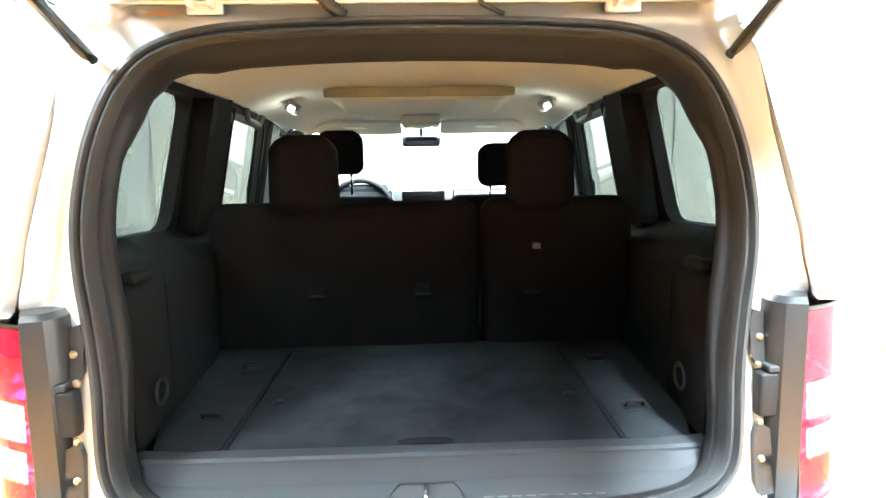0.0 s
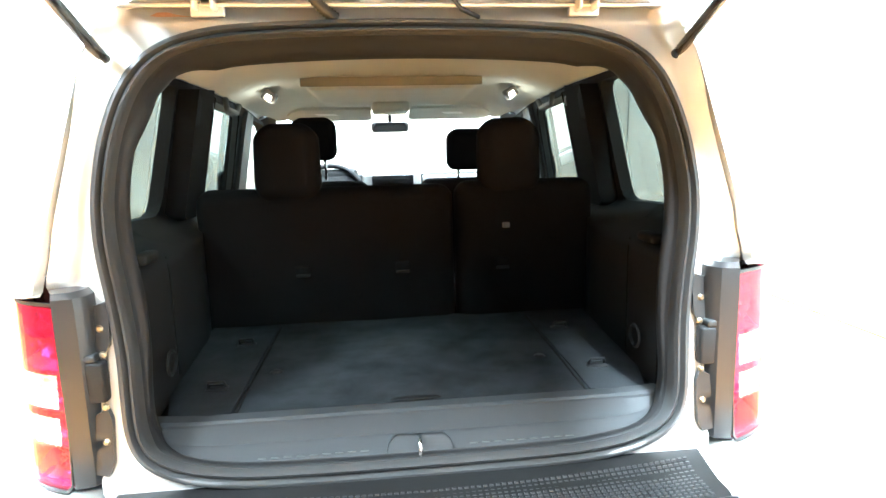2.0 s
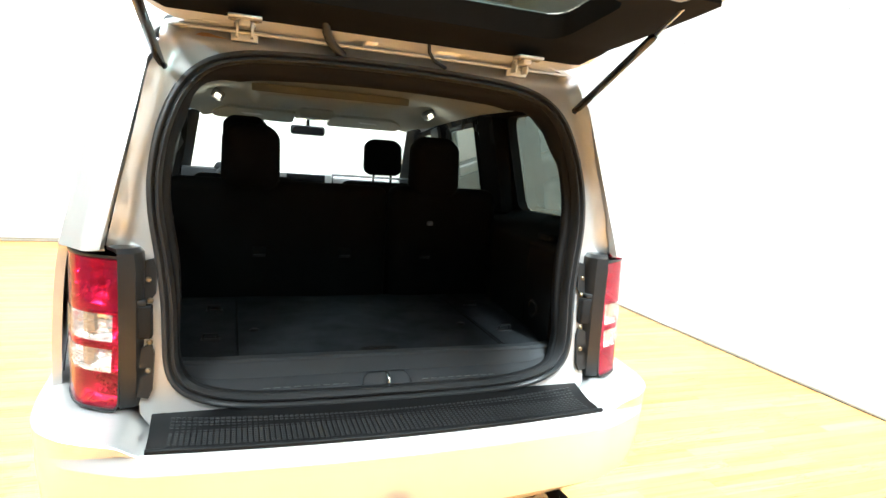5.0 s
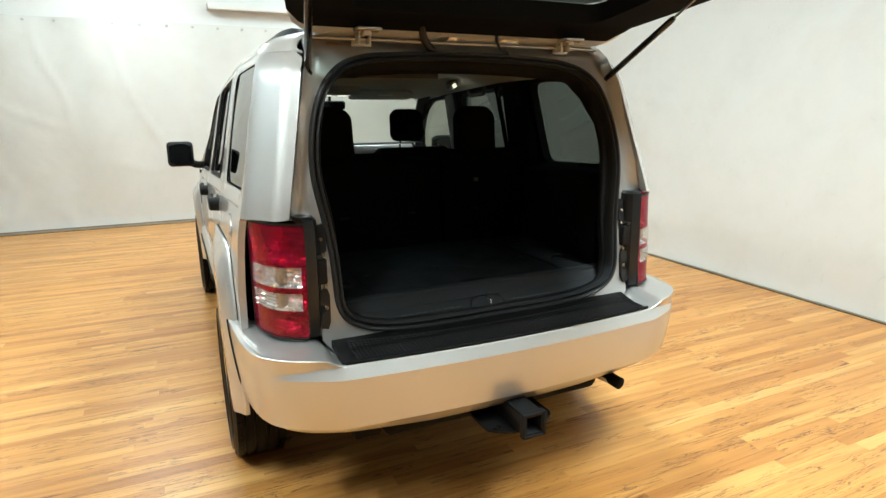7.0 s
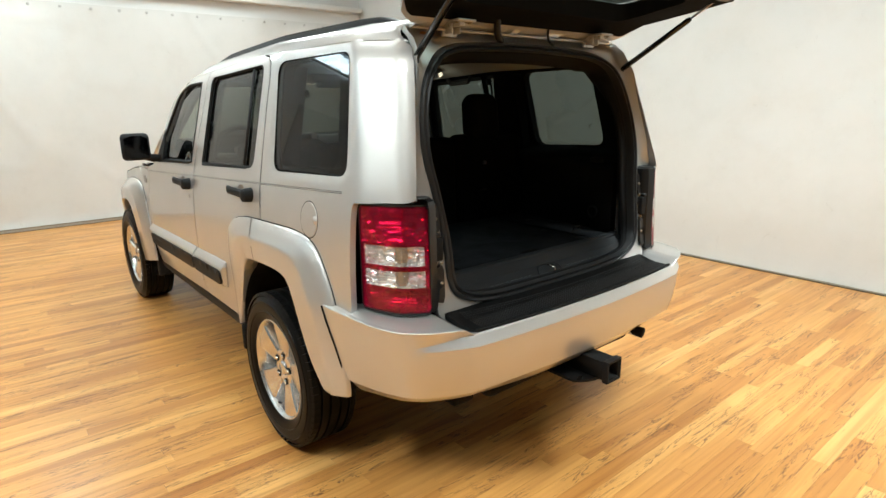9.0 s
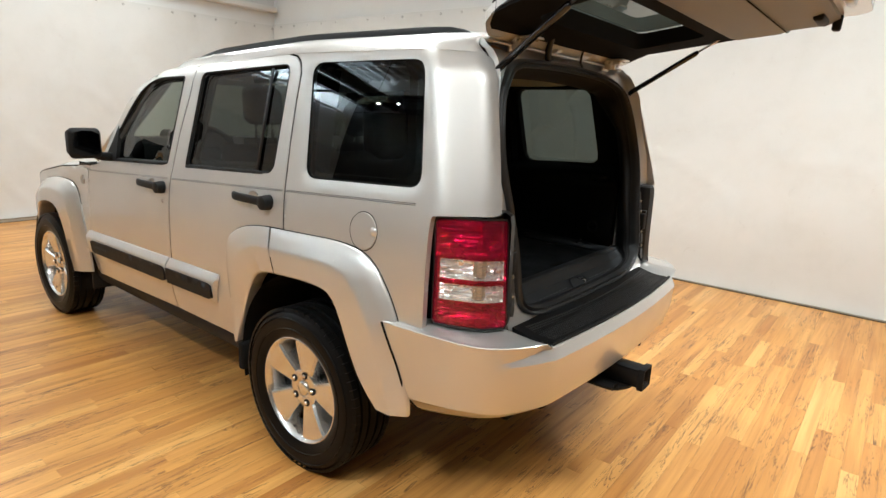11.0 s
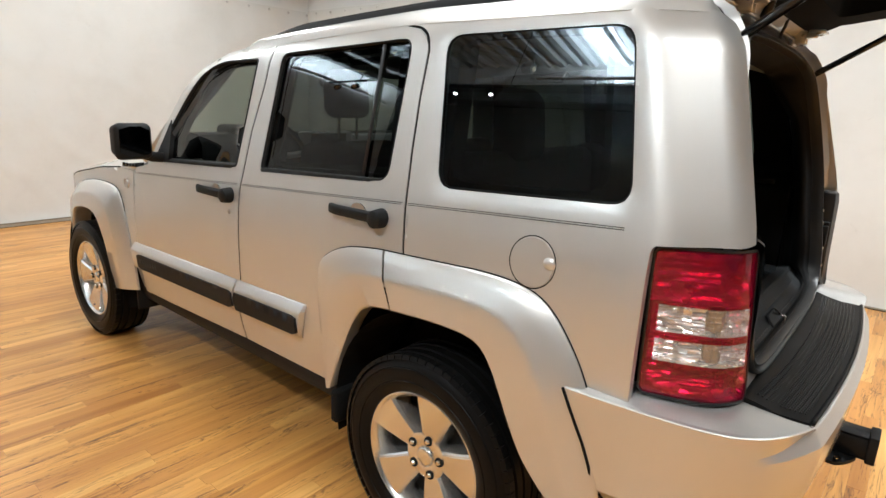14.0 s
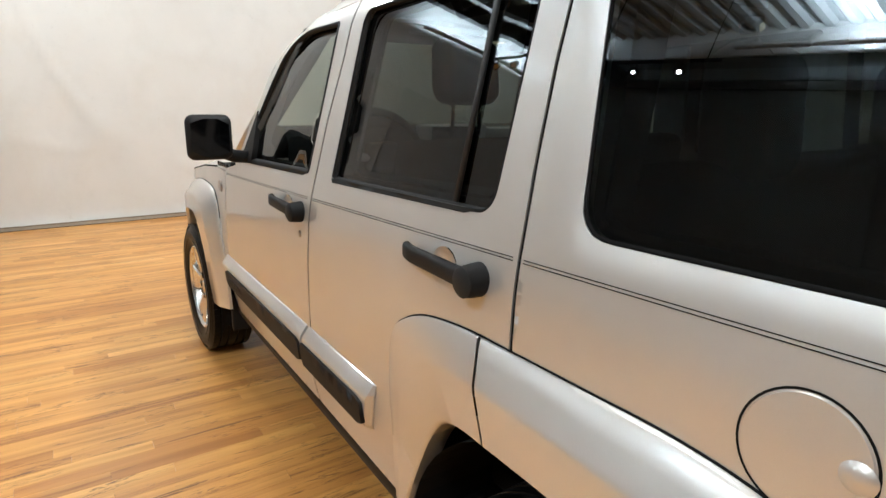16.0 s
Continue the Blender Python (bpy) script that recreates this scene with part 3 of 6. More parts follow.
# skirting strip at the curtains' foot, with a dark joint to the floor
def skirting(a, b, out, height):
    a, b, out = Vector((*a, 0)), Vector((*b, 0)), Vector((*out, 0))
    n = int((b - a).length / 0.05)
    rows = []
    for i in range(n + 1):
        s = (b - a).length * i / n
        p = a + (b - a) * (i / n) + out * (0.003 * noise.noise((s * 1.7, 2.0, 0)))
        h = height + 0.22 * height * noise.noise((s * 2.3, 5.0, 0)) + 0.002 * noise.noise((s * 14.0, 1.0, 0))
        rows.append([p + Vector((0, 0, -0.012)), p + Vector((0, 0, h - 0.004)), p - out * 0.004 + Vector((0, 0, h)), p - out * 0.018 + Vector((0, 0, h)), p - out * 0.018 + Vector((0, 0, -0.012))])
    return sharpen(grid(rows), 30)


for a, b, out, high, mat, say in (((WALL_FAR_LEFT + 2.75, WALL_FRONT - 0.050), (WALL_RIGHT - 0.08, WALL_FRONT - 0.050), (0, -1), 0.034, SKIRT_PALE, "pale beige skirting strip at the foot of the curtain"),
                                  ((WALL_RIGHT - 0.050, WALL_BACK + 2), (WALL_RIGHT - 0.050, WALL_FRONT - 0.05), (-1, 0), 0.015, SKIRT, "thin dull brown skirting strip at the foot of the curtain")):
    structure("baseboard", skirting(a, b, out, high), mat, say)
    p, q = Vector((*a, 0)) + Vector((*out, 0)) * 0.003, Vector((*b, 0)) + Vector((*out, 0)) * 0.009
    structure("floor_joint", box((min(p.x, q.x), min(p.y, q.y), -0.010), (max(p.x, q.x), max(p.y, q.y), 0.004), 0.001, 1), SHUT, "dark joint between floor and skirting")

# dark strip that paints the shaded gap under the curtain
structure("trim", box((WALL_FAR_LEFT + 2.75, WALL_FRONT - 0.058, 0.033), (WALL_RIGHT - 0.08, WALL_FRONT - 0.044, 0.044), 0.002, 1), SKIRT, "dark strip for the shaded gap between curtain and skirting")

# white duct on the end wall
duct = tagged(empty("cable_duct"), "white metal cable duct on the end wall above the curtain", "duct")
part("channel", box((-0.40, WALL_FRONT - 0.10, 2.81), (WALL_RIGHT, WALL_FRONT + 0.06, 2.88), 0.004), WALL_WHITE, duct)
part("end_cap", box((-0.412, WALL_FRONT - 0.105, 2.806), (-0.402, WALL_FRONT + 0.06, 2.884), 0.003), STEEL, duct)

# ceiling luminaires
for x, y, z, power in LUMINAIRES:
    lum = tagged(empty("ceiling_light"), "assumed white hanging ceiling light out of view, switched on", "ceiling light", "ceiling lights")
    lum.location = (x, y, z)
    part("housing", box((-0.17, -0.64, -0.045), (0.17, 0.64, 0.035), 0.012), WALL_WHITE, lum)
    part("diffuser", box((-0.14, -0.6, -0.066), (0.14, 0.6, -0.047), 0.006), TUBE_ON, lum, "glowing diffuser")
    for yy in (-0.5, 0.5):
        part("hanger", tube([(0, yy, 0.035), (0, yy, CEILING_Z - z + 0.07)], 0.004, 6), STEEL, lum)

# spot track
track = tagged(empty("light_track"), "black ceiling light track on drop rods", "light track")
part("rail", box((-4.87, 2.7, 3.44), (-4.83, 4.35, 3.47), 0.003), BLACK_PLASTIC, track)
for y in (2.85, 4.2):
    part("drop_rod", tube([(-4.85, y, 3.47), (-4.85, y, CEILING_Z)], 0.006, 6), BLACK_PLASTIC, track)
for eye, target in SPOTS:
    spot = tagged(empty("track_spotlight"), "small black track spotlight, switched on", "spotlight", "track spotlights")
    spot.matrix_world = look(eye, target)
    part("can", lathe([(0.0, 0.14), (0.035, 0.14), (0.05, 0.1), (0.055, 0.02), (0.05, 0.015)], (0, 0, 0), 20, axis="z"), BLACK_PLASTIC, spot)
    part("lamp_face", lathe([(0.0, 0.03), (0.016, 0.03), (0.021, 0.022)], (0, 0, 0), 20, axis="z"), SPOT_ON, spot, "glowing lamp face")
    stem = part("stem", tube([(0, 0, 0.1), spot.matrix_world.inverted() @ Vector((-4.85, eye[1], 3.44))], 0.008, 6), BLACK_PLASTIC, spot)

track2 = tagged(empty("light_track"), "black ceiling light track by the end wall", "light track")
part("rail", box((-4.62, 4.9, 3.44), (-4.58, 6.1, 3.47), 0.003), BLACK_PLASTIC, track2)
part("drop_rod", tube([(-4.60, 5.4, 3.47), (-4.60, 5.4, CEILING_Z)], 0.006, 6), BLACK_PLASTIC, track2)
for y in (5.45, 5.85):
    spot = tagged(empty("track_spotlight"), "small black track spotlight, switched off", "spotlight", "track spotlights")
    spot.matrix_world = look((-4.6, y, 3.32), (-1.5, y - 2.0, 1.0))
    part("can", lathe([(0.0, 0.14), (0.035, 0.14), (0.05, 0.1), (0.055, 0.02), (0.05, 0.015)], (0, 0, 0), 20, axis="z"), BLACK_PLASTIC, spot)
    part("lamp_face", lathe([(0.0, 0.03), (0.040, 0.03), (0.050, 0.018)], (0, 0, 0), 20, axis="z"), CHROME, spot, "bright metal reflector")
    part("stem", tube([(0, 0, 0.1), spot.matrix_world.inverted() @ Vector((-4.6, y, 3.44))], 0.008, 6), BLACK_PLASTIC, spot)

# uplights on the ledges
for (x, y, z), half, along, power in UPLIGHTS:
    lum = tagged(empty("uplight"), "assumed white fluorescent batten shining up a wall", "uplight", "uplights")
    lum.location = (x, y, z)
    size = (0.035, half, 0.02) if along == "y" else (half, 0.035, 0.02)
    part("housing", box([-c for c in size], size, 0.006), WALL_WHITE, lum)
    ends = ((0, -half + 0.04, 0.028), (0, half - 0.04, 0.028)) if along == "y" else ((-half + 0.04, 0, 0.028), (half - 0.04, 0, 0.028))
    part("fluorescent_tube", tube(ends, 0.008, 8), TUBE_ON, lum, "glowing tube")
    for sgn in (-1, 1):
        a = (0, sgn * half * 0.7, -0.02) if along == "y" else (sgn * half * 0.7, 0, -0.02)
        b = (-0.16, a[1], -0.03) if along == "y" else (a[0], 0.20, -0.03)
        part("arm", tube([a, b], 0.008, 6), WALL_WHITE, lum)

# ---- the car: x across from its middle, y ahead from the rear axle ----
CAR = tagged(empty("car"), "silver off-road wagon, tailgate raised, parked on the wood floor", "car")


def curve(table):
    ks, vs = zip(*table)
    return lambda k: float(np.interp(k, ks, vs))


def smoothed(table, width=0.03):
    f = curve(table)
    return lambda k: (f(k - width) + 2 * f(k - width / 2) + 2 * f(k) + 2 * f(k + width / 2) + f(k + width)) / 8


side_x = smoothed([(0.30, 0.79), (0.40, 0.806), (0.5, 0.826), (0.62, 0.84), (0.75, 0.843), (0.9, 0.84), (1.0, 0.835), (1.08, 0.828), (1.14, 0.818),
                   (1.20, 0.806), (1.60, 0.728), (1.64, 0.712), (1.67, 0.692), (1.70, 0.655), (1.72, 0.61)], 0.02)
roof_drop = smoothed([(-1, -0.012), (-0.4, 0.0), (0.25, 0.0), (0.6, -0.018), (0.91, -0.036), (1.26, -0.062), (1.43, -0.10), (1.8, -0.25)], 0.08)
open_y = smoothed([(0.6, -0.81), (0.75, -0.795), (0.80, -0.785), (0.95, -0.77), (1.1, -0.745), (1.2, -0.73), (1.59, -0.645), (1.66, -0.605), (1.72, -0.55)], 0.02)
nose_in = smoothed([(2.0, 0.0), (2.4, 0.006), (2.8, 0.03), (3.1, 0.08), (3.3, 0.16)], 0.03)


def corner_in(y):
    """How far the side turns in: a soft crease and a slanted face behind it, then a narrow lip; a gentle taper at the nose."""
    t, lip = max(0.0, -0.60 - y), max(0.0, -0.762 - y)
    slant = 0.60 * (t * t / 0.12 if t < 0.06 else t - 0.03)
    return slant + (1.3 * lip * lip / 0.016 if lip < 0.008 else 1.3 * (lip - 0.004)) + (nose_in(y) if y > 1.9 else 0.0)


def lean_y(z):
    """How far the raked rear pillar has come forward at a height."""
    return 1.17 * max(0.0, open_y(z) - open_y(1.15))


def side_at(y, z):
    """Half width of the body side."""
    up = min(max((z - 1.08) / 0.5, 0), 1)
    return side_x(z - roof_drop(y) * up) - corner_in(y - lean_y(z))


def on_side(off=0.0):
    return lambda y, z: Vector((-side_at(y, z) - off, y, z))


INWARD = (0.022, 0, 0)

# outlines on the body side, as (y, z)
QUARTER_WINDOW = rounded([(0.092, 1.622), (-0.468, 1.628), (-0.540, 1.218), (0.040, 1.191)], 0.055, 6)
REAR_WINDOW = rounded([(0.885, 1.588, 0.03), (0.217, 1.620, 0.05), (0.235, 1.186, 0.05), (0.925, 1.155, 0.015)], 0.04)
FRONT_WINDOW = rounded([(1.037, 1.573, 0.02), (1.085, 1.148, 0.015), (1.79, 1.112, 0.015), (1.72, 1.25, 0.0), (1.60, 1.415, 0.1), (1.47, 1.525, 0.1), (1.33, 1.566, 0.1)], 0.03)
B_LINE = [(0.950, 1.632), (0.972, 1.474), (1.015, 1.30), (1.035, 1.122), (1.05, 1.04), (1.054, 0.90), (1.05, 0.69), (1.083, 0.645), (1.09, 0.56), (1.08, 0.41)]
C_LINE = [(0.148, 1.586), (0.155, 1.445), (0.154, 1.30), (0.146, 1.135), (0.135, 0.969), (0.17, 0.785)]
FLARE_REAR_OUT = [(0.50, 0.40), (0.525, 0.58), (0.540, 0.76), (0.527, 0.868), (0.478, 0.916), (0.392, 0.952), (0.261, 0.972), (0.13, 0.978), (-0.025, 0.984), (-0.179, 0.989), (-0.299, 0.978), (-0.375, 0.944),
                  (-0.440, 0.872), (-0.495, 0.778), (-0.52, 0.69), (-0.545, 0.575), (-0.560, 0.47), (-0.560, 0.438)]
FLARE_REAR_IN = [(0.475, 0.41), (0.43, 0.53), (0.385, 0.63), (0.34, 0.710), (0.29, 0.765), (0.22, 0.788), (0.13, 0.799), (0.02, 0.808), (-0.06, 0.812), (-0.14, 0.810), (-0.195, 0.794), (-0.235, 0.75),
                 (-0.27, 0.68), (-0.305, 0.60), (-0.345, 0.53), (-0.395, 0.475), (-0.440, 0.437)]
FLARE_FRONT_OUT = [(2.06, 0.40), (2.08, 0.52), (2.102, 0.63), (2.13, 0.74), (2.16, 0.84), (2.205, 0.91), (2.27, 0.934), (2.36, 0.942), (2.48, 0.940), (2.60, 0.93), (2.78, 0.898), (2.93, 0.85), (3.02, 0.77), (3.06, 0.66), (3.07, 0.5)]
FLARE_FRONT_IN = [(2.31, 0.36), (2.335, 0.46), (2.355, 0.56), (2.375, 0.64), (2.405, 0.71), (2.45, 0.748), (2.50, 0.765), (2.56, 0.770), (2.64, 0.766), (2.74, 0.75), (2.83, 0.715), (2.90, 0.66), (2.95, 0.59), (2.98, 0.51), (2.99, 0.40)]
GAP = 0.0042


def nudged(line, dy):
    return [(y + dy, z) for y, z in line]


# quarter panels, with a soft raised frame round the glass
qw = resample(QUARTER_WINDOW, 0.02)


def quarter_place(y, z):
    d = float(near(qw, [(y, z)])[0])
    dip = 0.0065 * max(0, 1 - d / 0.034) ** 1.5
    return Vector((-side_at(y, z) + dip, y, z))


quarter_out = ([(0.268, 1.662), (0.20, 1.650), (0.165, 1.626)] + C_LINE[:5] + [(0.05, 0.945), (-0.17, 0.950), (-0.29, 0.945), (-0.355, 0.91), (-0.415, 0.85), (-0.468, 0.765), (-0.60, 0.745), (-0.598, 1.142), (-0.70, 1.149), (-0.782, 1.152)]
               + [(-0.782 + lean_y(z), z) for z in (1.2, 1.3, 1.4, 1.5, 1.58, 1.63)] + [(-0.60, 1.662)])
quarter_out = nudged(quarter_out, -GAP)


def sheared(line):
    """A line on the side in upright columns that follow the raked pillar."""
    return [(y - lean_y(z), z) for y, z in resample(line, 0.02)]


def quarter_rim(p):
    """The border folds inwards, and forwards along the cargo opening."""
    return (0.003, 0.03, 0) if p.z > 1.156 and p.y - lean_y(p.z) < -0.776 else INWARD


both("quarter_panel", panel(sheared(quarter_out), lambda u, z: quarter_place(u + lean_y(z), z), [sheared(QUARTER_WINDOW)], 0.018, quarter_rim, 0.009), PAINT, CAR, CAR)
def quarter_glass(y, z):
    return Vector((-0.806 + 0.195 * (z - 1.2) + 0.008 + 0.02 * max(0.0, -0.1 - y) ** 2 + 0.10 * (z - 1.41) ** 2, y, z))


# the pane runs on a little way behind the panel
pane = []
for u in np.linspace(0, 1, 15):
    top, low = np.array((0.105 - 0.587 * u, 1.637 + 0.006 * u)), np.array((0.053 - 0.610 * u, 1.178 + 0.026 * u))
    pane.append([quarter_glass(*(top + (low - top) * v)) for v in np.linspace(0, 1, 13)])
both("quarter_window", grid(pane), PRIVACY, CAR, CAR, "dark tinted fixed side window")


def frame_band(outline, off_out, off_in, width, place):
    """A narrow band inside an outline, for rubber window surrounds."""
    loop = resample(outline, 0.02)
    mid = loop.mean(0)
    rows = [[], [], []]
    n = len(loop)
    for i in range(n):
        t = loop[(i + 1) % n] - loop[i - 1]
        nrm = np.array([-t[1], t[0]]) / (np.linalg.norm(t) + 1e-9)
        if (mid - loop[i]) @ nrm < 0:
            nrm = -nrm
        for row, w, off in ((rows[0], 0.0, off_out), (rows[1], width * 0.5, off_out + 0.004), (rows[2], width, off_in)):
            q = loop[i] + nrm * w
            row.append(place(off)(float(q[0]), float(q[1])))
    return grid(rows, closed=True)


both("window_seal", frame_band(QUARTER_WINDOW, -0.009, -0.0115, 0.006, on_side), SHUT, CAR, CAR)

# rear doors
rear_door_out = ([(0.270, 1.656), (0.205, 1.645), (0.170, 1.622)] + C_LINE[:5] + [(0.150, 0.90)] + [(0.19, 0.86), (0.33, 0.82), (0.42, 0.72), (0.47, 0.58), (0.50, 0.408)] + [(0.54, 0.408)]
                 + B_LINE[::-1] + [(0.645, 1.647)])
def ring_hole(y, z, r=0.0425):
    return [(y + r * math.cos(k), z + r * math.sin(k)) for k in (2 * math.pi * j / 24 for j in range(24))]


rear_door_out = [(y + GAP * (1 if y < 0.6 else -1), z) for y, z in rear_door_out]
rdl, rdr = both("rear_door", panel(rear_door_out, on_side(), [REAR_WINDOW, ring_hole(0.348, 1.064)], 0.018, INWARD, 0.012), PAINT, CAR, CAR, "silver rear side door")
both("door_glass", panel(REAR_WINDOW, on_side(-0.016), step=0.08), PRIVACY, rdl, rdr, "dark tinted door glass")
both("window_seal", frame_band(REAR_WINDOW, -0.003, -0.014, 0.008, on_side), BLACK_PLASTIC, rdl, rdr)
both("division_bar", tube([on_side(-0.008)(0.348, 1.602), on_side(-0.008)(0.358, 1.19)], 0.0065, 6), GREY_PLASTIC, rdl, rdr)
both("waist_strip", panel([(0.275, 1.190), (0.935, 1.158), (0.935, 1.147), (0.275, 1.180)], on_side(0.0015), step=0.05, rim=INWARD), BLACK_PLASTIC, rdl, rdr)

# front doors
front_door_out = ([(y + GAP, z) for y, z in B_LINE] + [(2.055, 0.385), (2.02, 0.66), (2.025, 0.82), (2.01, 1.03), (1.985, 1.058), (1.86, 1.085), (1.77, 1.26), (1.66, 1.42), (1.53, 1.535), (1.44, 1.575), (1.30, 1.603), (1.12, 1.622)])
fdl, fdr = both("front_door", panel(front_door_out, on_side(), [FRONT_WINDOW, ring_hole(1.225, 1.024)], 0.018, INWARD, 0.012), PAINT, CAR, CAR, "silver front side door")
both("door_glass", panel(FRONT_WINDOW, on_side(-0.016), step=0.08), DOOR_GLASS, fdl, fdr, "lightly tinted door glass", shadow=False)
both("window_seal", frame_band(FRONT_WINDOW, -0.001, -0.014, 0.013, on_side), BLACK_PLASTIC, fdl, fdr)
both("sail_panel", panel([(1.655, 1.125), (1.80, 1.108), (1.74, 1.225), (1.70, 1.315)], on_side(0.004), step=0.05, rim=INWARD), BLACK_PLASTIC, fdl, fdr)
both("waist_strip", panel([(1.09, 1.153), (1.81, 1.117), (1.81, 1.106), (1.09, 1.142)], on_side(0.0015), step=0.05, rim=INWARD), BLACK_PLASTIC, fdl, fdr)

# dark filler strips in the shut lines, put there for the gaps' shade
def shut_line(name, line, pl, pr, r=0.0045):
    pts = resample(line, 0.04, False)
    both(name, tube([on_side(-r - 0.0008)(float(y), float(z)) for y, z in pts], r, 8), SHUT, pl, pr)


shut_line("gap_strip", [(0.205, 1.648), (0.168, 1.624)] + C_LINE[:5], CAR, CAR, 0.005)
shut_line("gap_strip", B_LINE, rdl, rdr)
shut_line("gap_strip", [(2.055, 0.40), (2.02, 0.66), (2.025, 0.82), (2.01, 1.03)], fdl, fdr)
shut_line("gap_strip", [(0.205, 1.648), (0.275, 1.660), (0.645, 1.650), (0.95, 1.634)], rdl, rdr, 0.004)

# front wings and bonnet
wing_out = [(2.025 + GAP, 0.84), (2.015 + GAP, 1.035), (2.17, 1.04), (2.45, 1.012), (2.67, 0.975), (2.95, 0.93), (3.15, 0.88), (3.16, 0.55), (3.02, 0.55), (2.98, 0.70), (2.84, 0.80), (2.6, 0.86), (2.36, 0.88), (2.22, 0.87), (2.16, 0.80), (2.1, 0.62), (2.07, 0.40), (2.055 + GAP, 0.40), (2.02 + GAP, 0.66)]
both("front_wing", panel(wing_out, on_side(), step=0.035, rim=INWARD), PAINT, CAR, CAR)
rows = []
for y in np.linspace(1.98, 3.22, 16):
    top = float(np.interp(y, [1.98, 2.17, 2.45, 2.67, 2.95, 3.22], [1.062, 1.045, 1.018, 0.982, 0.937, 0.87]))
    half = side_at(y, top) - 0.004
    rows.append([(half * u, y, top + 0.012 + (0.052 + 0.02 * (3.2 - y)) * (1 - abs(u) ** 4) - 0.012 * (abs(u) ** 8)) for u in np.linspace(-1, 1, 23)])
part("bonnet", thicken(grid(rows), 0.02), PAINT, CAR, "silver bonnet")
front = []
for z in np.linspace(0.45, 0.88, 6):
    front.append([(0.70 * u, 3.22 + 0.10 * (1 - u * u) - 0.02 * abs(z - 0.65), z) for u in np.linspace(-1, 1, 13)])
part("front_fascia", thicken(grid(front), 0.03), PAINT, CAR)
both("cowl_vent", panel([(1.955, 1.063), (2.17, 1.045), (2.18, 1.058), (1.955, 1.085)], on_side(-0.004), step=0.03, rim=INWARD), BLACK_PLASTIC, CAR, CAR, "black louvred cowl vent")
shut_line("bonnet_gap", [(2.19, 1.040), (2.45, 1.014), (2.67, 0.978), (2.95, 0.933), (3.12, 0.892)], CAR, CAR, 0.005)
for k in range(5):
    y = 1.985 + 0.036 * k
    fin = box((-side_at(y, 1.06) - 0.006, y, 1.058 - 0.02 * (y - 1.98)), (-side_at(y, 1.06) + 0.004, y + 0.012, 1.074 - 0.02 * (y - 1.98)), 0.001, 1)
    both("vent_louvre", fin, GLOSS_BLACK, CAR, CAR)
both("wing_badge", lathe([(0.0, -0.005), (0.016, -0.005), (0.018, -0.002), (0.023, -0.002), (0.026, -0.005), (0.028, 0.004)], (-side_at(2.10, 0.965), 2.10, 0.965), 24), STEEL, CAR, CAR, "small round grey badge")


# wheel arch flares
def flare(outer, inner, out_bulge, lo, hi, lip=0.007, n=60):
    """A swept arch moulding between two curves; lo and hi pick a stretch of it."""
    o, i = smooth_loop(outer, 0.01, False), smooth_loop(inner, 0.01, False)
    rows = []
    for u in np.linspace(lo, hi, n):
        a = np.array([np.interp(u * (len(o) - 1), np.arange(len(o)), o[:, k]) for k in (0, 1)])
        b = np.array([np.interp(u * (len(i) - 1), np.arange(len(i)), i[:, k]) for k in (0, 1)])
        g = out_bulge(u)
        row = []
        for w, off in ((0.0, -0.004), (0.0, min(lip, g * 0.3)), (0.03, 0.004 + g * 0.22), (0.20, 0.004 + g * 0.54), (0.38, 0.004 + g * 0.90), (0.42, 0.004 + g * 0.965), (0.46, 0.004 + g * 0.995), (0.55, 0.004 + g * 1.0), (0.95, 0.004 + g * 1.0), (0.99, g * 0.88), (1.0, g * 0.7), (1.0, -0.045)):
            p = a + (b - a) * w
            row.append(Vector((-side_at(float(p[0]), max(float(p[1]), 0.62)) - off, float(p[0]), float(p[1]))))
        rows.append(row)
    bm = grid(rows)
    bm.edges.ensure_lookup_table()
    return sharpen(bm, 40)


rear_bulge = lambda u: float(np.interp(u, [0, 0.12, 0.3, 0.42, 0.6, 0.8, 1], [0.004, 0.008, 0.019, 0.033, 0.045, 0.048, 0.042]))
front_bulge = lambda u: float(np.interp(u, [0, 0.3, 0.6, 1], [0.030, 0.050, 0.058, 0.045]))
SEAM = 0.416
both("arch_flare", flare(FLARE_REAR_OUT, FLARE_REAR_IN, rear_bulge, 0, SEAM - 0.0022), PAINT, rdl, rdr, "silver wheel arch flare on the door")
both("arch_flare", flare(FLARE_REAR_OUT, FLARE_REAR_IN, rear_bulge, SEAM + 0.0022, 1), PAINT, CAR, CAR, "silver rear wheel arch flare")
both("arch_flare", flare(FLARE_FRONT_OUT, FLARE_FRONT_IN, front_bulge, 0, 1), PAINT, CAR, CAR, "silver front wheel arch flare")


# dark joint along the flares' outer edges
for outline, lo, hi in ((FLARE_REAR_OUT, 0.20, 0.97), (FLARE_FRONT_OUT, 0.25, 0.8)):
    line = smooth_loop(outline, 0.02, False)
    line = line[int(lo * len(line)):int(hi * len(line))]
    both("flare_joint", tube([on_side(0.0005)(float(y), float(z) + 0.001) for y, z in line], 0.0022, 6), SHUT, CAR, CAR)

# wheel housings
def housing(cy, r, half, k1=math.pi + 0.25):
    rows = []
    for k in np.linspace(-0.25, k1, 26):
        y, z = cy + r * math.cos(k), 0.36 + r * math.sin(k)
        rows.append([(-0.835, y, z), (-0.5, y, z)])
    bm = grid(rows)
    bm.verts.ensure_lookup_table()
    inner = [bm.verts[i] for i in range(1, len(bm.verts), 2)]
    bm.faces.new(inner)
    return bm


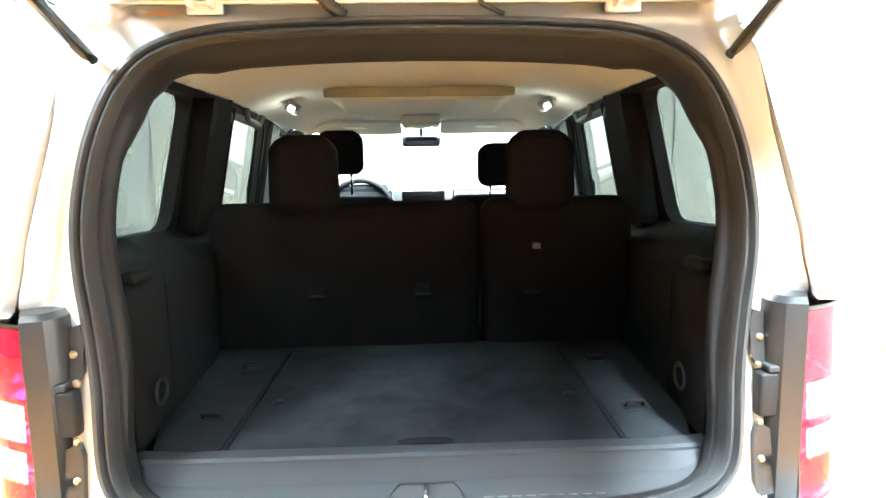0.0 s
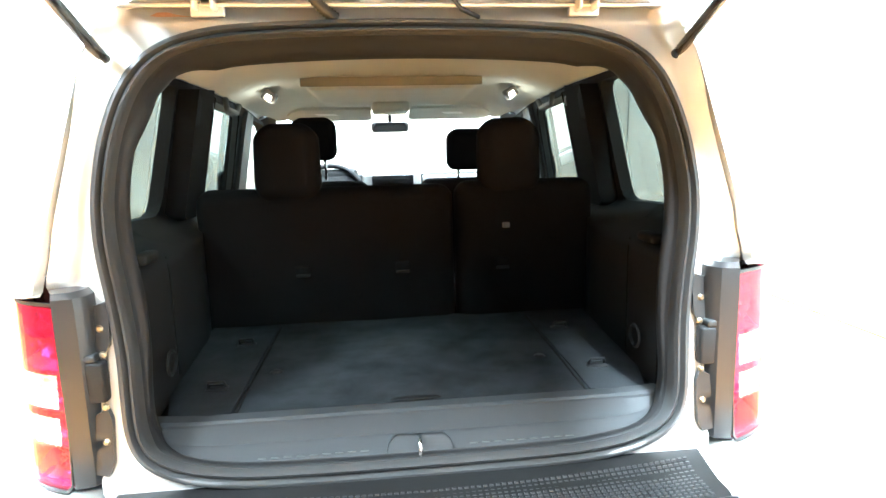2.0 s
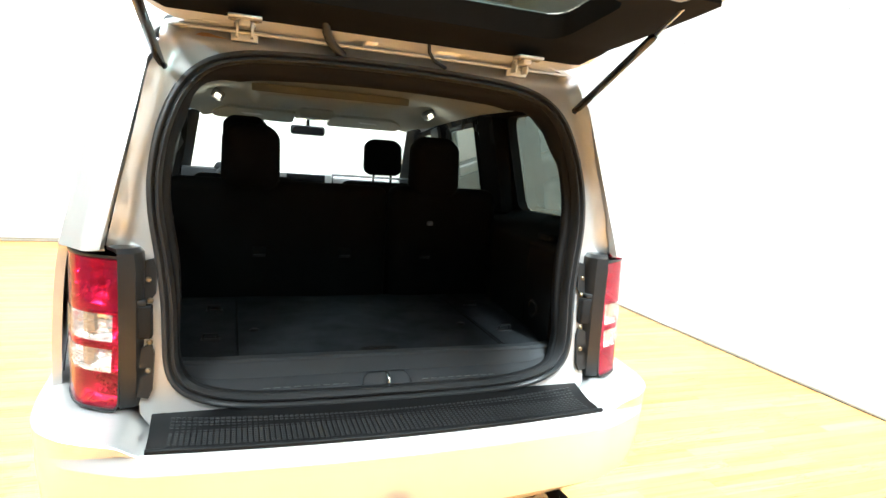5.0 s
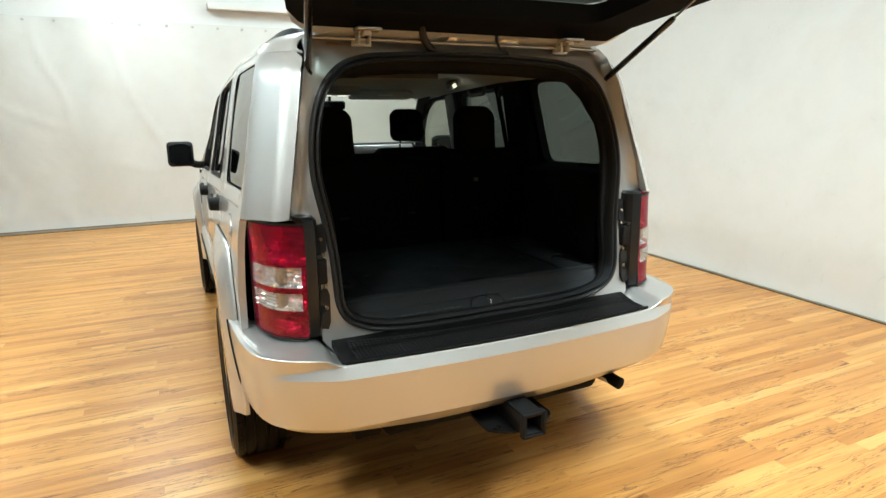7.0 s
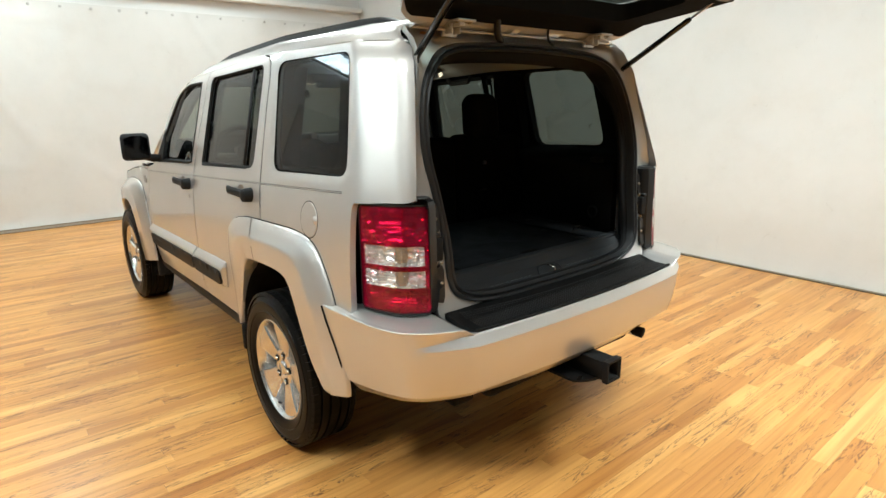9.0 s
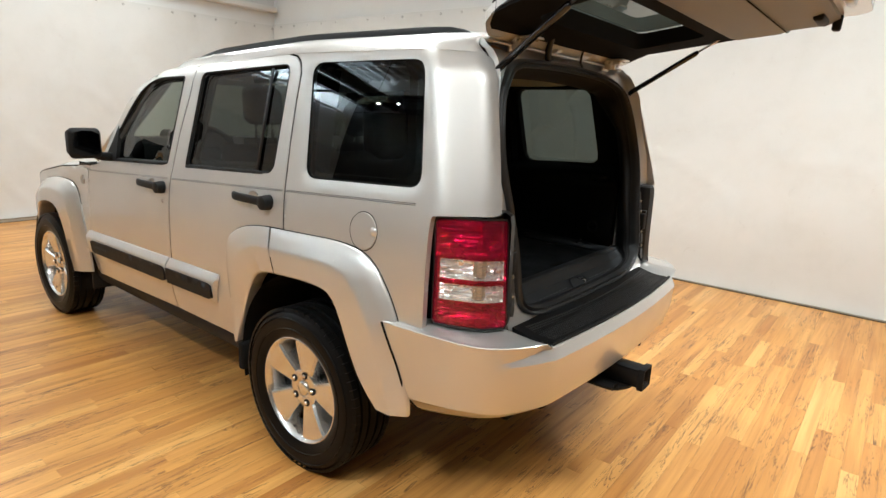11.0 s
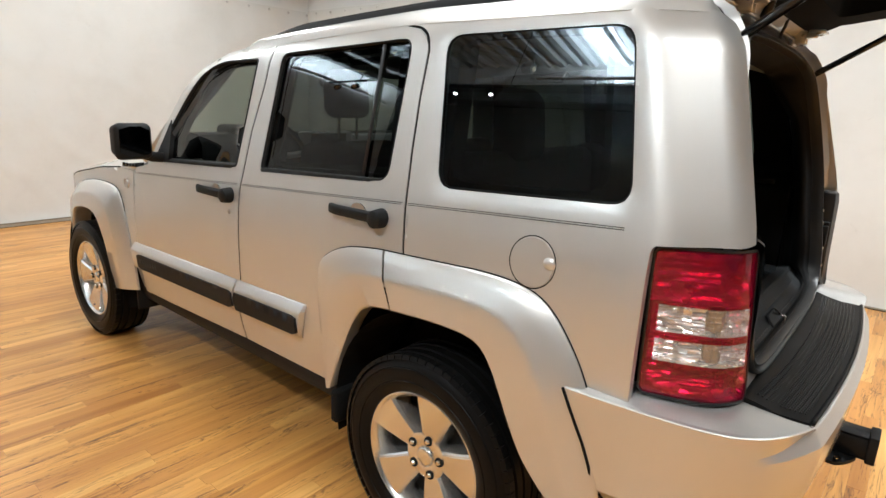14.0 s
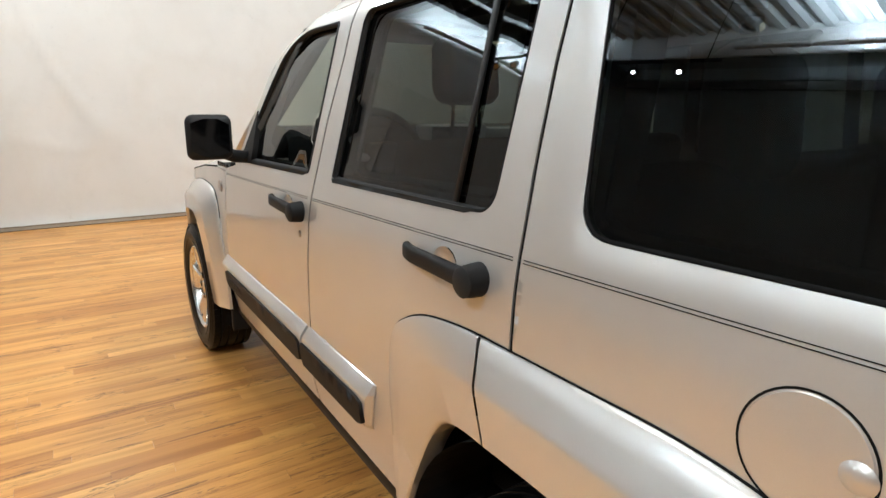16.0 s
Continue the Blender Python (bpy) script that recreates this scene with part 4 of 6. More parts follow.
both("wheel_housing", housing(0.0, 0.455, 0.4, math.pi - 0.08), UNDER, CAR, CAR, smooth=False)
both("wheel_housing", housing(2.64, 0.43, 0.4), UNDER, CAR, CAR, smooth=False)

# lower cladding: side mouldings and sills
def moulding(y0, y1, cut):
    """A proud side moulding with a bright sloping top; cut slants its rear end."""
    bm = bmesh.new()
    rows = []
    for k, y in enumerate([y0, y0 + 0.010] + list(np.linspace(y0 + 0.03, y1, 12))):
        row = []
        zt = 0.655 + 0.028 * (2.03 - y) / 1.5
        for z, off in ((zt + 0.012, -0.004), (zt + 0.008, 0.004), (zt - 0.018, 0.024), (zt - 0.03, 0.028), (zt - 0.112, 0.026), (zt - 0.124, 0.020), (zt - 0.135, 0.004), (zt - 0.14, -0.004)):
            yy = y + (cut * max(zt - 0.01 - z, 0) * (y1 - y) / (y1 - y0) if cut else 0)
            row.append(Vector((-side_at(yy, z) - off * ((0.25, 0.9)[k] if cut and k < 2 else 1), yy, z)))
        rows.append(row)
    grid(rows, bm)
    for row in (rows[0], rows[-1]):
        bm.faces.new([bm.verts.new(p) for p in row])
    return sharpen(bm, 25)


def insert(y0, y1):
    return panel(rounded([(y0, 0.624 + 0.028 * (2.03 - y0) / 1.5 - 0.005), (y1, 0.624 + 0.028 * (2.03 - y1) / 1.5 - 0.005), (y1, 0.552 + 0.028 * (2.03 - y1) / 1.5 - 0.01), (y0, 0.552 + 0.028 * (2.03 - y0) / 1.5 - 0.01)], 0.008), on_side(0.035), step=0.03, rim=(0.012, 0, 0))


both("side_moulding", moulding(0.612, 1.062, 0.30), PAINT, rdl, rdr)
both("side_moulding", moulding(1.075, 2.055, 0.0), PAINT, fdl, fdr)
both("moulding_insert", insert(0.645, 1.066), BLACK_PLASTIC, rdl, rdr, "black moulding insert")
both("moulding_insert", insert(1.085, 1.98), BLACK_PLASTIC, fdl, fdr, "black moulding insert")
for k in range(7):
    y = 1.925 - 0.028 * k
    z = 0.590 + 0.028 * (2.03 - y) / 1.5 - 0.006
    both("raised_mark", panel([(y, z - 0.012), (y + 0.018, z - 0.012), (y + 0.018, z + 0.012), (y, z + 0.012)], on_side(0.0365), step=0.05, rim=(0.003, 0, 0)), GREY_PLASTIC, fdl, fdr)
sill = grid([[(-side_at(y, 0.42) + dx, y, z) for dx, z in ((0.012, 0.415), (0.004, 0.40), (0.01, 0.36), (0.03, 0.325), (0.10, 0.30), (0.16, 0.30))] for y in np.linspace(0.46, 2.27, 20)])
both("side_sill", sharpen(sill, 40), BLACK_PLASTIC, CAR, CAR, "black side sill")
both("splash_guard", box((-0.83, 2.10, 0.27), (-0.62, 2.13, 0.46), 0.01), BLACK_PLASTIC, CAR, CAR)
both("splash_guard", box((-0.852, 0.43, 0.28), (-0.62, 0.47, 0.41), 0.012), UNDER, CAR, CAR)

# twin pinstripe
def stripe(y0, y1, dz):
    rows = []
    for y in np.linspace(y0, y1, 24):
        z = 1.031 + (2.02 - y) * 0.0535 + dz
        rows.append([on_side(0.0012)(y, z + 0.0007), on_side(0.0012)(y, z - 0.0007)])
    return grid(rows)


for dz in (0.0026, -0.0026):
    both("pinstripe", stripe(1.065, 2.0, dz), GLOSS_BLACK, fdl, fdr)
    both("pinstripe", stripe(0.16, 1.028, dz), GLOSS_BLACK, rdl, rdr)
    both("pinstripe", stripe(-0.535, 0.135, dz), GLOSS_BLACK, CAR, CAR)


# door handles
def handle(y0, y1, z):
    """A bow pull: a slim bar from a front pivot to a round key-cylinder boss."""
    x = lambda y, off: -side_at(y, z) - off
    bm = bmesh.new()
    rings = []
    for u in np.linspace(0, 1, 12):
        y = y1 + (y0 - y1) * u
        off = 0.018 + 0.010 * math.sin(min(u * 5.0, 1) * math.pi / 2)
        hz, hx = 0.0165 + 0.001 * u, 0.010 + 0.003 * u
        sq = lambda c: math.copysign(abs(c) ** 0.55, c)
        rings.append([Vector((x(y, off) + hx * sq(math.cos(k)), y, z + hz * sq(math.sin(k)))) for k in (2 * math.pi * j / 16 for j in range(16))])
    grid([list(r) + [r[0]] for r in rings], bm)
    bm.faces.new([bm.verts.new(p) for p in rings[0]])
    return bm


def handle_set(y0, y1, z, pl, pr):
    hl, hr = both("door_handle", handle(y0 + 0.035, y1, z), BLACK_PLASTIC, pl, pr, "black pull handle")
    c = (-side_at(y0 + 0.025, z), y0 + 0.028, z - 0.004)
    both("handle_boss", lathe([(0.0, -0.043), (0.021, -0.043), (0.028, -0.038), (0.0305, -0.018), (0.032, 0.01)], c, 24), BLACK_PLASTIC, hl, hr)
    mid = (y0 + y1) / 2 + 0.01
    bowl = lathe([(0.0, 0.012), (0.020, 0.0105), (0.034, 0.006), (0.0435, -0.001)], (-side_at(mid, z), mid, z - 0.013), 28)
    for v in bowl.verts:
        if v.co.z < z - 0.013:
            v.co.x += (-side_at(v.co.y, v.co.z) - v.co.x) * 0.9
    both("handle_recess", bowl, PAINT, hl, hr, "silver finger recess")


handle_set(0.212, 0.464, 1.077, rdl, rdr)
handle_set(1.088, 1.342, 1.037, fdl, fdr)
both("door_lock", lathe([(0.0, -0.004), (0.008, -0.004), (0.011, -0.001), (0.012, 0.004)], (-side_at(1.121, 0.964), 1.121, 0.964), 16), STEEL, fdl, fdr)

# filler flap on the left quarter
fuel = lathe([(0.0, -0.0015), (0.0635, -0.0015), (0.066, 0.004)], (0, 0, 0), 40)
for v in fuel.verts:
    y, z = v.co.y - 0.312, v.co.z + 1.046
    v.co = Vector((-side_at(y, z) + v.co.x - 0.001, y, z))
fuel_flap = part("fuel_flap", fuel, PAINT, CAR, "round silver fuel filler flap")
ring = lathe([(0.066, -0.001), (0.069, -0.001)], (0, 0, 0), 40)
for v in ring.verts:
    y, z = v.co.y - 0.312, v.co.z + 1.046
    v.co = Vector((-side_at(y, z) - 0.0005, y, z))
part("flap_gap", ring, SHUT, fuel_flap)
scoop = lathe([(0.0, -0.0085), (0.008, -0.0078), (0.014, -0.0050), (0.018, -0.0015)], (-side_at(-0.362, 1.05), -0.362, 1.05), 18)
part("finger_notch", scoop, PAINT, fuel_flap)

# door mirrors
def door_mirror():
    bm = box((-1.032, 1.675, 1.128), (-0.872, 1.80, 1.290), 0.028, 4)
    for v in bm.verts:
        if v.co.y > 1.73:
            v.co.x = -0.952 + (v.co.x + 0.952) * 0.82
            v.co.z = 1.21 + (v.co.z - 1.21) * 0.84
    return bm


ml, mr = both("door_mirror", door_mirror(), BLACK_PLASTIC, fdl, fdr, "black door mirror housing")
both("mirror_glass", panel(rounded([(-1.018, 1.143), (-0.888, 1.143), (-0.888, 1.276), (-1.018, 1.276)], 0.02), lambda u, v: Vector((u, 1.6735, v)), step=0.05, rim=(0, 0.004, 0)), MIRROR, ml, mr)
both("mirror_arm", tube([(-0.90, 1.74, 1.15), (-0.86, 1.73, 1.135), (-0.80, 1.72, 1.13)], 0.024, 10), BLACK_PLASTIC, ml, mr)

# roof
def roof_row(y):
    d = roof_drop(y)
    half = side_at(y, 1.657 + d)
    pts = []
    for u in np.linspace(-1, 1, 49):
        a = abs(u)
        x = math.copysign(half * float(np.interp(a, [0, 0.7, 0.8, 0.88, 0.94, 0.98, 1.0], [0, 0.74, 0.85, 0.925, 0.967, 0.99, 1.0])), u)
        z = float(np.interp(a, [0, 0.5, 0.7, 0.8, 0.88, 0.94, 0.98, 1.0], [1.757, 1.748, 1.737, 1.725, 1.709, 1.690, 1.672, 1.659]))
        w = min(max((y - 1.12) / 0.21, 0), 1)
        z = (z + d) * (1 - w ** 2) + (1.638 - 0.046 * a ** 3) * w ** 2
        x *= 1 - 0.10 * w ** 2
        pts.append(Vector((x, y + 0.062 * w * (1 - u * u), z)))
    return pts


roof_ys = list(np.linspace(-0.578, 1.15, 26)) + [1.22, 1.28, 1.33]
rows = [roof_row(y) for y in roof_ys]
def tail_point(p, k):
    """The roof's rear edge; its outer corners run on down over the pillars."""
    w = min(max((abs(p.x) - 0.52) / 0.06, 0), 1)
    f, top = k / 5, 1.657 + roof_drop(-0.578)
    y = -0.578 - f * (0.024 * (1 - w) + w * (0.004 + 0.040 * min(max((1.70 - p.z) / 0.041, 0), 1))) - 0.02 * (1.757 - p.z)
    return Vector((p.x * (1 - 0.008 * f) * (1 - w + w * side_at(y, top) / side_at(-0.578, top)), y, p.z - f * f * (0.016 - 0.006 * w)))


tail = [[tail_point(p, k) for p in rows[0]] for k in (5, 4, 3, 2, 1)]
part("roof", thicken(grid(tail + rows), 0.02), PAINT, CAR, "silver roof panel")


def rail(sign):
    bm = bmesh.new()
    rows = []
    for y in np.linspace(-0.545, 1.10, 40):
        base = 1.710 + roof_drop(y)
        fade = min(1, (y + 0.549) / 0.07, (1.12 - y) / 0.22)
        h = 0.006 + 0.026 * max(fade, 0) ** 0.6
        x = 0.600 - 0.055 * (max(0, -0.33 - y) / 0.22) ** 2
        rows.append([Vector((sign * (x + dx), y, base + dz)) for dx, dz in ((0.022, -0.03), (0.018, h * 0.6), (0.008, h), (-0.008, h), (-0.02, h * 0.6), (-0.022, -0.03))])
    grid(rows, bm)
    for row in (rows[0], rows[-1]):
        bm.faces.new([bm.verts.new(p) for p in row])
    return sharpen(bm, 40)


part("roof_rail", rail(-1), BLACK_PLASTIC, CAR, "black roof rail")
part("roof_rail", rail(1), BLACK_PLASTIC, CAR, "black roof rail")

# windscreen and pillars
def screen_row(u):
    y, z = 1.335 + 0.655 * u, 1.610 - 0.517 * u
    half = 0.62 + 0.12 * u
    return [Vector((half * k, y + 0.07 * (1 - k * k), z + 0.012 * (1 - k * k))) for k in np.linspace(-1, 1, 15)]


part("windscreen", grid([screen_row(u) for u in np.linspace(0, 1, 9)]), WINDSHIELD, CAR, "clear windscreen", shadow=False)
pillar = grid([[Vector((-(0.61 + 0.13 * u), 1.335 + 0.655 * u, 1.606 - 0.513 * u)), Vector((-(0.655 + 0.12 * u), 1.35 + 0.615 * u, 1.592 - 0.488 * u)), Vector((-side_at(1.50 + 0.39 * u, 1.57 - 0.48 * u) + 0.006, 1.50 + 0.39 * u, 1.57 - 0.48 * u))] for u in np.linspace(0, 1, 12)])
both("windscreen_pillar", thicken(pillar, 0.02), PAINT, CAR, CAR)
inner = grid([[Vector((-(0.60 + 0.12 * u), 1.32 + 0.64 * u, 1.60 - 0.52 * u)), Vector((-(0.70 + 0.10 * u), 1.36 + 0.45 * u, 1.56 - 0.47 * u))] for u in np.linspace(0, 1, 8)])
both("pillar_trim", thicken(inner, 0.02), PILLAR_GREY, CAR, CAR)
both("wiper", tube([(-0.62, 2.06, 1.13), (-0.35, 2.09, 1.145), (-0.02, 2.07, 1.14)], 0.008, 6), BLACK_PLASTIC, CAR, CAR)

# ---- rear opening ----
HALF_SEAL = [(0, 0.752), (0.2, 0.753), (0.34, 0.757), (0.43, 0.768), (0.49, 0.786), (0.530, 0.810), (0.553, 0.842), (0.564, 0.885), (0.567, 0.95), (0.571, 1.03), (0.584, 1.13), (0.603, 1.25), (0.604, 1.345), (0.585, 1.455), (0.545, 1.552), (0.480, 1.618), (0.39, 1.650), (0.28, 1.661), (0.14, 1.667), (0, 1.669)]
SEAL = smooth_loop(HALF_SEAL + [(-x, z) for x, z in HALF_SEAL[-2:0:-1]], 0.02)


SEAL_PROFILE = [(-0.004, 0.004), (-0.002, -0.010), (0.003, -0.016), (0.009, -0.016), (0.012, -0.008), (0.014, -0.003), (0.016, -0.003), (0.019, -0.012), (0.024, -0.014), (0.027, -0.006), (0.028, 0.006), (0.030, 0.030)]
rows = []
for d, dy in SEAL_PROFILE:
    loop = inset(SEAL, d)
    rows.append([Vector((x, open_y(z) + dy, z)) for x, z in loop])
part("opening_seal", sharpen(grid(rows, closed=True), 60), SEAL_RUBBER, CAR, "black rubber seal round the cargo opening")
# inner garnish behind the seal
rows = []
for d, dy, d_top, dy_top in ((0.0285, 0.020, 0.0285, 0.020), (0.032, 0.027, 0.034, 0.030), (0.034, 0.036, 0.038, 0.050), (0.039, 0.036, 0.046, 0.060), (0.043, 0.043, 0.058, 0.095), (0.046, 0.052, 0.066, 0.112), (0.042, 0.062, 0.062, 0.120), (0.0, 0.09, 0.03, 0.13)):
    d_corner = min(d_top, 0.034)
    top_line, corner_line = inset(SEAL, d_top), inset(SEAL, d_corner)
    blend = np.clip(1.25 - np.hypot(np.abs(SEAL[:, 0]) - 0.53, SEAL[:, 1] - 1.565) / 0.11, 0, 1)[:, None]
    top_line = top_line * (1 - blend) + corner_line * blend
    row = []
    for (x, z), (xt, zt), (xb, zb) in zip(inset(SEAL, d), top_line, inset(SEAL, min(d, 0.031))):
        k = min(max((1.12 - z) / 0.20, 0), 1)
        x, z = x + (xb - x) * k, z + (zb - z) * k
        k = min(max((z - 1.42) / 0.14, 0), 1)
        low = min(max((0.86 - z) / 0.05, 0), 1)
        row.append(Vector((x + (xt - x) * k, open_y(z) + (dy + (dy_top - dy) * k) * (1 - 0.62 * low), z + (zt - z) * k)))
    rows.append(row)
part("opening_garnish", grid(rows, closed=True), BLACK_PLASTIC, CAR, "black plastic garnish inside the opening")

# painted rear frame round the opening
def jamb_edge(v):
    """Half width of the frame: just inside the rear border of the quarter panel."""
    v = min(max(v, 1.152), 1.634)
    return side_at(-0.786 + lean_y(v), v) - 0.006


JAMB_HALF = ([(0, 0.715), (0.58, 0.715), (0.615, 0.76), (0.63, 0.95), (0.64, 1.12)] + [(jamb_edge(v), v) for v in (1.152, 1.21, 1.27, 1.34, 1.41, 1.47, 1.53, 1.58, 1.634)]
             + [(min(0.612, jamb_edge(1.634)), 1.68), (0.58, 1.708), (0.3, 1.726), (0, 1.730)])
JAMB = JAMB_HALF + [(-x, z) for x, z in JAMB_HALF[-2:0:-1]]


def jamb_place(u, v):
    """The frame bulges out to the pillar's border, and is hollowed over the lamp."""
    a = abs(u)
    y = open_y(v)
    if v > 1.14:
        k = min(max((a - (jamb_edge(v) - 0.040)) / 0.036, 0), 1)
        g = min(max((v - 1.14) / 0.03, 0), 1)
        foot = min(max((1.29 - v) / 0.13, 0), 1)
        ridge = jamb_edge(v) - 0.055 * foot * foot * (3 - 2 * foot)
        y += g * (0.012 * min(max((a - 0.61) / 0.02, 0), 1) - 0.040 * k * k) + 0.010 * min(max((a - ridge) / 0.028, 0), 1) * min(foot * 3, 1)
    if v > 1.672 and a < 0.60:
        y += 0.010
    return Vector((u, y, v))


part("rear_frame", panel(JAMB, jamb_place, [inset(SEAL, 0.006)], 0.016, (0, 0.03, 0)), PAINT, CAR, "silver painted frame of the cargo opening")
stain = panel(rounded([(-0.515, 1.682), (-0.49, 1.694), (-0.455, 1.684), (-0.415, 1.678), (-0.42, 1.672), (-0.46, 1.676)], 0.004), lambda u, v: jamb_place(u, v) + Vector((0, -0.002, 0)), step=0.02)
part("rust_stain", stain, RUST, CAR, "orange rust stain on the frame")
part("roof_gutter", box((-0.56, -0.60, 1.695), (0.56, -0.585, 1.703), 0.003), PAINT, CAR)

# tail lamps
def lamp_line(u, v):
    """Lens surface: u from the front edge round the corner to the inner edge, v from the bottom to the top."""
    line = [(0.0, -0.797, -0.602), (0.25, -0.788, -0.672), (0.47, -0.766, -0.738), (0.56, -0.748, -0.768), (0.66, -0.722, -0.787), (0.83, -0.690, -0.802), (1.0, -0.656, -0.812)]
    us, xs, ys = zip(*line)
    w = 0.05
    px = sum(float(np.interp(u + d, us, xs)) for d in (-w, 0, w)) / 3 if 0.05 < u < 0.95 else float(np.interp(u, us, xs))
    py = sum(float(np.interp(u + d, us, ys)) for d in (-w, 0, w)) / 3 if 0.05 < u < 0.95 else float(np.interp(u, us, ys))
    z = 0.778 + 0.362 * v
    return Vector((px + 0.012 * v * u, py + 0.028 * v * u, z + 0.006 * math.sin(math.pi * u)))


CLEAR_BANDS = [(0.10, 0.90, 0.452, 0.627), (0.10, 0.90, 0.250, 0.402)]


def lens_shell(keep, off=0.0):
    n = 120
    k = np.linspace(0, 1, n + 1)
    bm = bmesh.new()
    pts = {}

    def vert(a, c):
        if (a, c) not in pts:
            pts[a, c] = bm.verts.new(lamp_line(k[a], k[c]) + Vector((off * -0.7, off * -0.7, 0)))
        return pts[a, c]

    for a in range(n):
        for c in range(n):
            if keep((k[a] + k[a + 1]) / 2, (k[c] + k[c + 1]) / 2):
                bm.faces.new((vert(a, c), vert(a + 1, c), vert(a + 1, c + 1), vert(a, c + 1)))
    return bm


def lens_edge(u, v, r=0.024):
    """Distance to the rounded outline of the lens, negative inside."""
    p = abs(u - 0.5) * 0.30 - (0.15 - r), abs(v - 0.5) * 0.362 - (0.181 - r)
    return math.hypot(max(p[0], 0), max(p[1], 0)) + min(max(p), 0) - r


in_band = lambda u, v, k: CLEAR_BANDS[k][0] < u < CLEAR_BANDS[k][1] and CLEAR_BANDS[k][2] < v < CLEAR_BANDS[k][3]
rim_zone = lambda u, v: -0.0055 < lens_edge(u, v) <= 0
in_lens = lambda u, v: lens_edge(u, v) <= -0.0055
lamps = []
box_plan = [(-0.790, -0.600), (-0.640, -0.640), (-0.606, -0.665), (-0.606, -0.775), (-0.622, -0.80), (-0.656, -0.808)]
rows = []
for z, g in ((0.782, 0.97), (0.80, 1.0), (1.12, 1.0), (1.150, 0.96), (1.160, 0.85)):
    rows.append([Vector((-0.70 + (x + 0.70) * g, -0.70 + (y + 0.70) * g + 0.02 * (z - 0.78), z)) for x, y in resample(box_plan, 0.012, False)])
bm = grid(rows)
bm.faces.new([bm.verts.new(p) for p in rows[-1]])
bm.faces.new([bm.verts.new(p) for p in rows[0]])
lamps = both("tail_lamp", sharpen(bm, 35), LAMP_BLACK, CAR, CAR, "tail lamp with red and clear lens bands in a black housing")
both("lens_rim", thicken(lens_shell(rim_zone, 0.002), 0.006), LAMP_BLACK, *lamps)
both("red_lens", lens_shell(lambda u, v: in_lens(u, v) and not in_band(u, v, 0) and not in_band(u, v, 1)), RED_LENS, *lamps, "red lens", shadow=False)
for k in (0, 1):
    both("clear_lens", lens_shell(lambda u, v: in_band(u, v, k), 0.003), CLEAR_LENS, *lamps, "clear ribbed lens", shadow=False)


def reflector(u0, u1, v0, v1, depth, ribs):
    """A stepped bright bowl behind the lens."""
    rows = []
    for j, v in enumerate(np.linspace(v0, v1, 17)):
        row = []
        for k, u in enumerate(np.linspace(u0, u1, ribs * 2 + 1)):
            e = 1 - max(abs(2 * (u - u0) / (u1 - u0) - 1), abs(2 * (v - v0) / (v1 - v0) - 1)) ** 4
            p = lamp_line(u, v)
            d = depth * (0.15 + 0.85 * e) + 0.0035 * (k % 2) + 0.0030 * (j % 2) + 0.006 * noise.noise((k * 1.7, j * 0.9, v0 * 40))
            row.append(p + Vector((0.75, 0.62, 0)) * d)
        rows.append(row)
    return sharpen(grid(rows), 20)


both("lamp_reflector", reflector(0.04, 0.96, 0.64, 0.965, 0.04, 7), REFLECTOR, *lamps)
both("lamp_reflector", reflector(0.04, 0.96, 0.02, 0.245, 0.035, 7), REFLECTOR, *lamps)
both("lamp_reflector", reflector(0.06, 0.95, 0.43, 0.635, 0.03, 8), REFLECTOR, *lamps)
both("lamp_reflector", reflector(0.06, 0.95, 0.245, 0.425, 0.03, 8), REFLECTOR, *lamps)
for v, mat in ((0.540, AMBER), (0.326, AMBER)):
    p = lamp_line(0.55, v) + Vector((0.028, 0.024, 0))
    both("bulb", lathe([(0.0, -0.027), (0.021, -0.027), (0.023, -0.024), (0.023, 0.024), (0.021, 0.027), (0.0, 0.027)], p, 9, axis="z"), mat, *lamps, "brownish bulb", smooth=False)
# faceted bowl round the upper bulb
c, ahead = lamp_line(0.70, 0.80), Vector((0.62, 0.78, 0)).normalized()
across, upward = Vector((ahead.y, -ahead.x, 0)), Vector((0, 0, 1))
bowl = grid([[c + ahead * (d + 0.0035 * (j % 2)) + r * (math.cos(q) * across + math.sin(q) * upward) for j, q in enumerate(2 * math.pi * jj / 20 for jj in range(20))] for r, d in ((0.036, 0.016), (0.030, 0.023), (0.022, 0.030), (0.012, 0.034), (0.004, 0.036))], closed=True)
both("lamp_reflector", sharpen(bowl, 8), REFLECTOR, *lamps, "round faceted reflector", smooth=False)
p = lamp_line(0.70, 0.80) + Vector((0.016, 0.018, 0))
both("bulb", lathe([(0.0, -0.016), (0.010, -0.013), (0.0155, 0.0), (0.010, 0.013), (0.0, 0.016)], p, 12, axis="y"), CHROME, *lamps)
# ribs on the clear bands
for k in (0, 1):
    ribs = bmesh.new()
    u0, u1, v0, v1 = CLEAR_BANDS[k]
    for v in np.linspace(v0 + 0.02, v1 - 0.02, 5):
        tube([lamp_line(u, v) + Vector((0.004, 0.004, 0)) for u in np.linspace(u0 + 0.02, u1 - 0.02, 14)], 0.0022, 5, ribs)
    both("lens_ribs", ribs, CLEAR_LENS, *lamps, shadow=False)

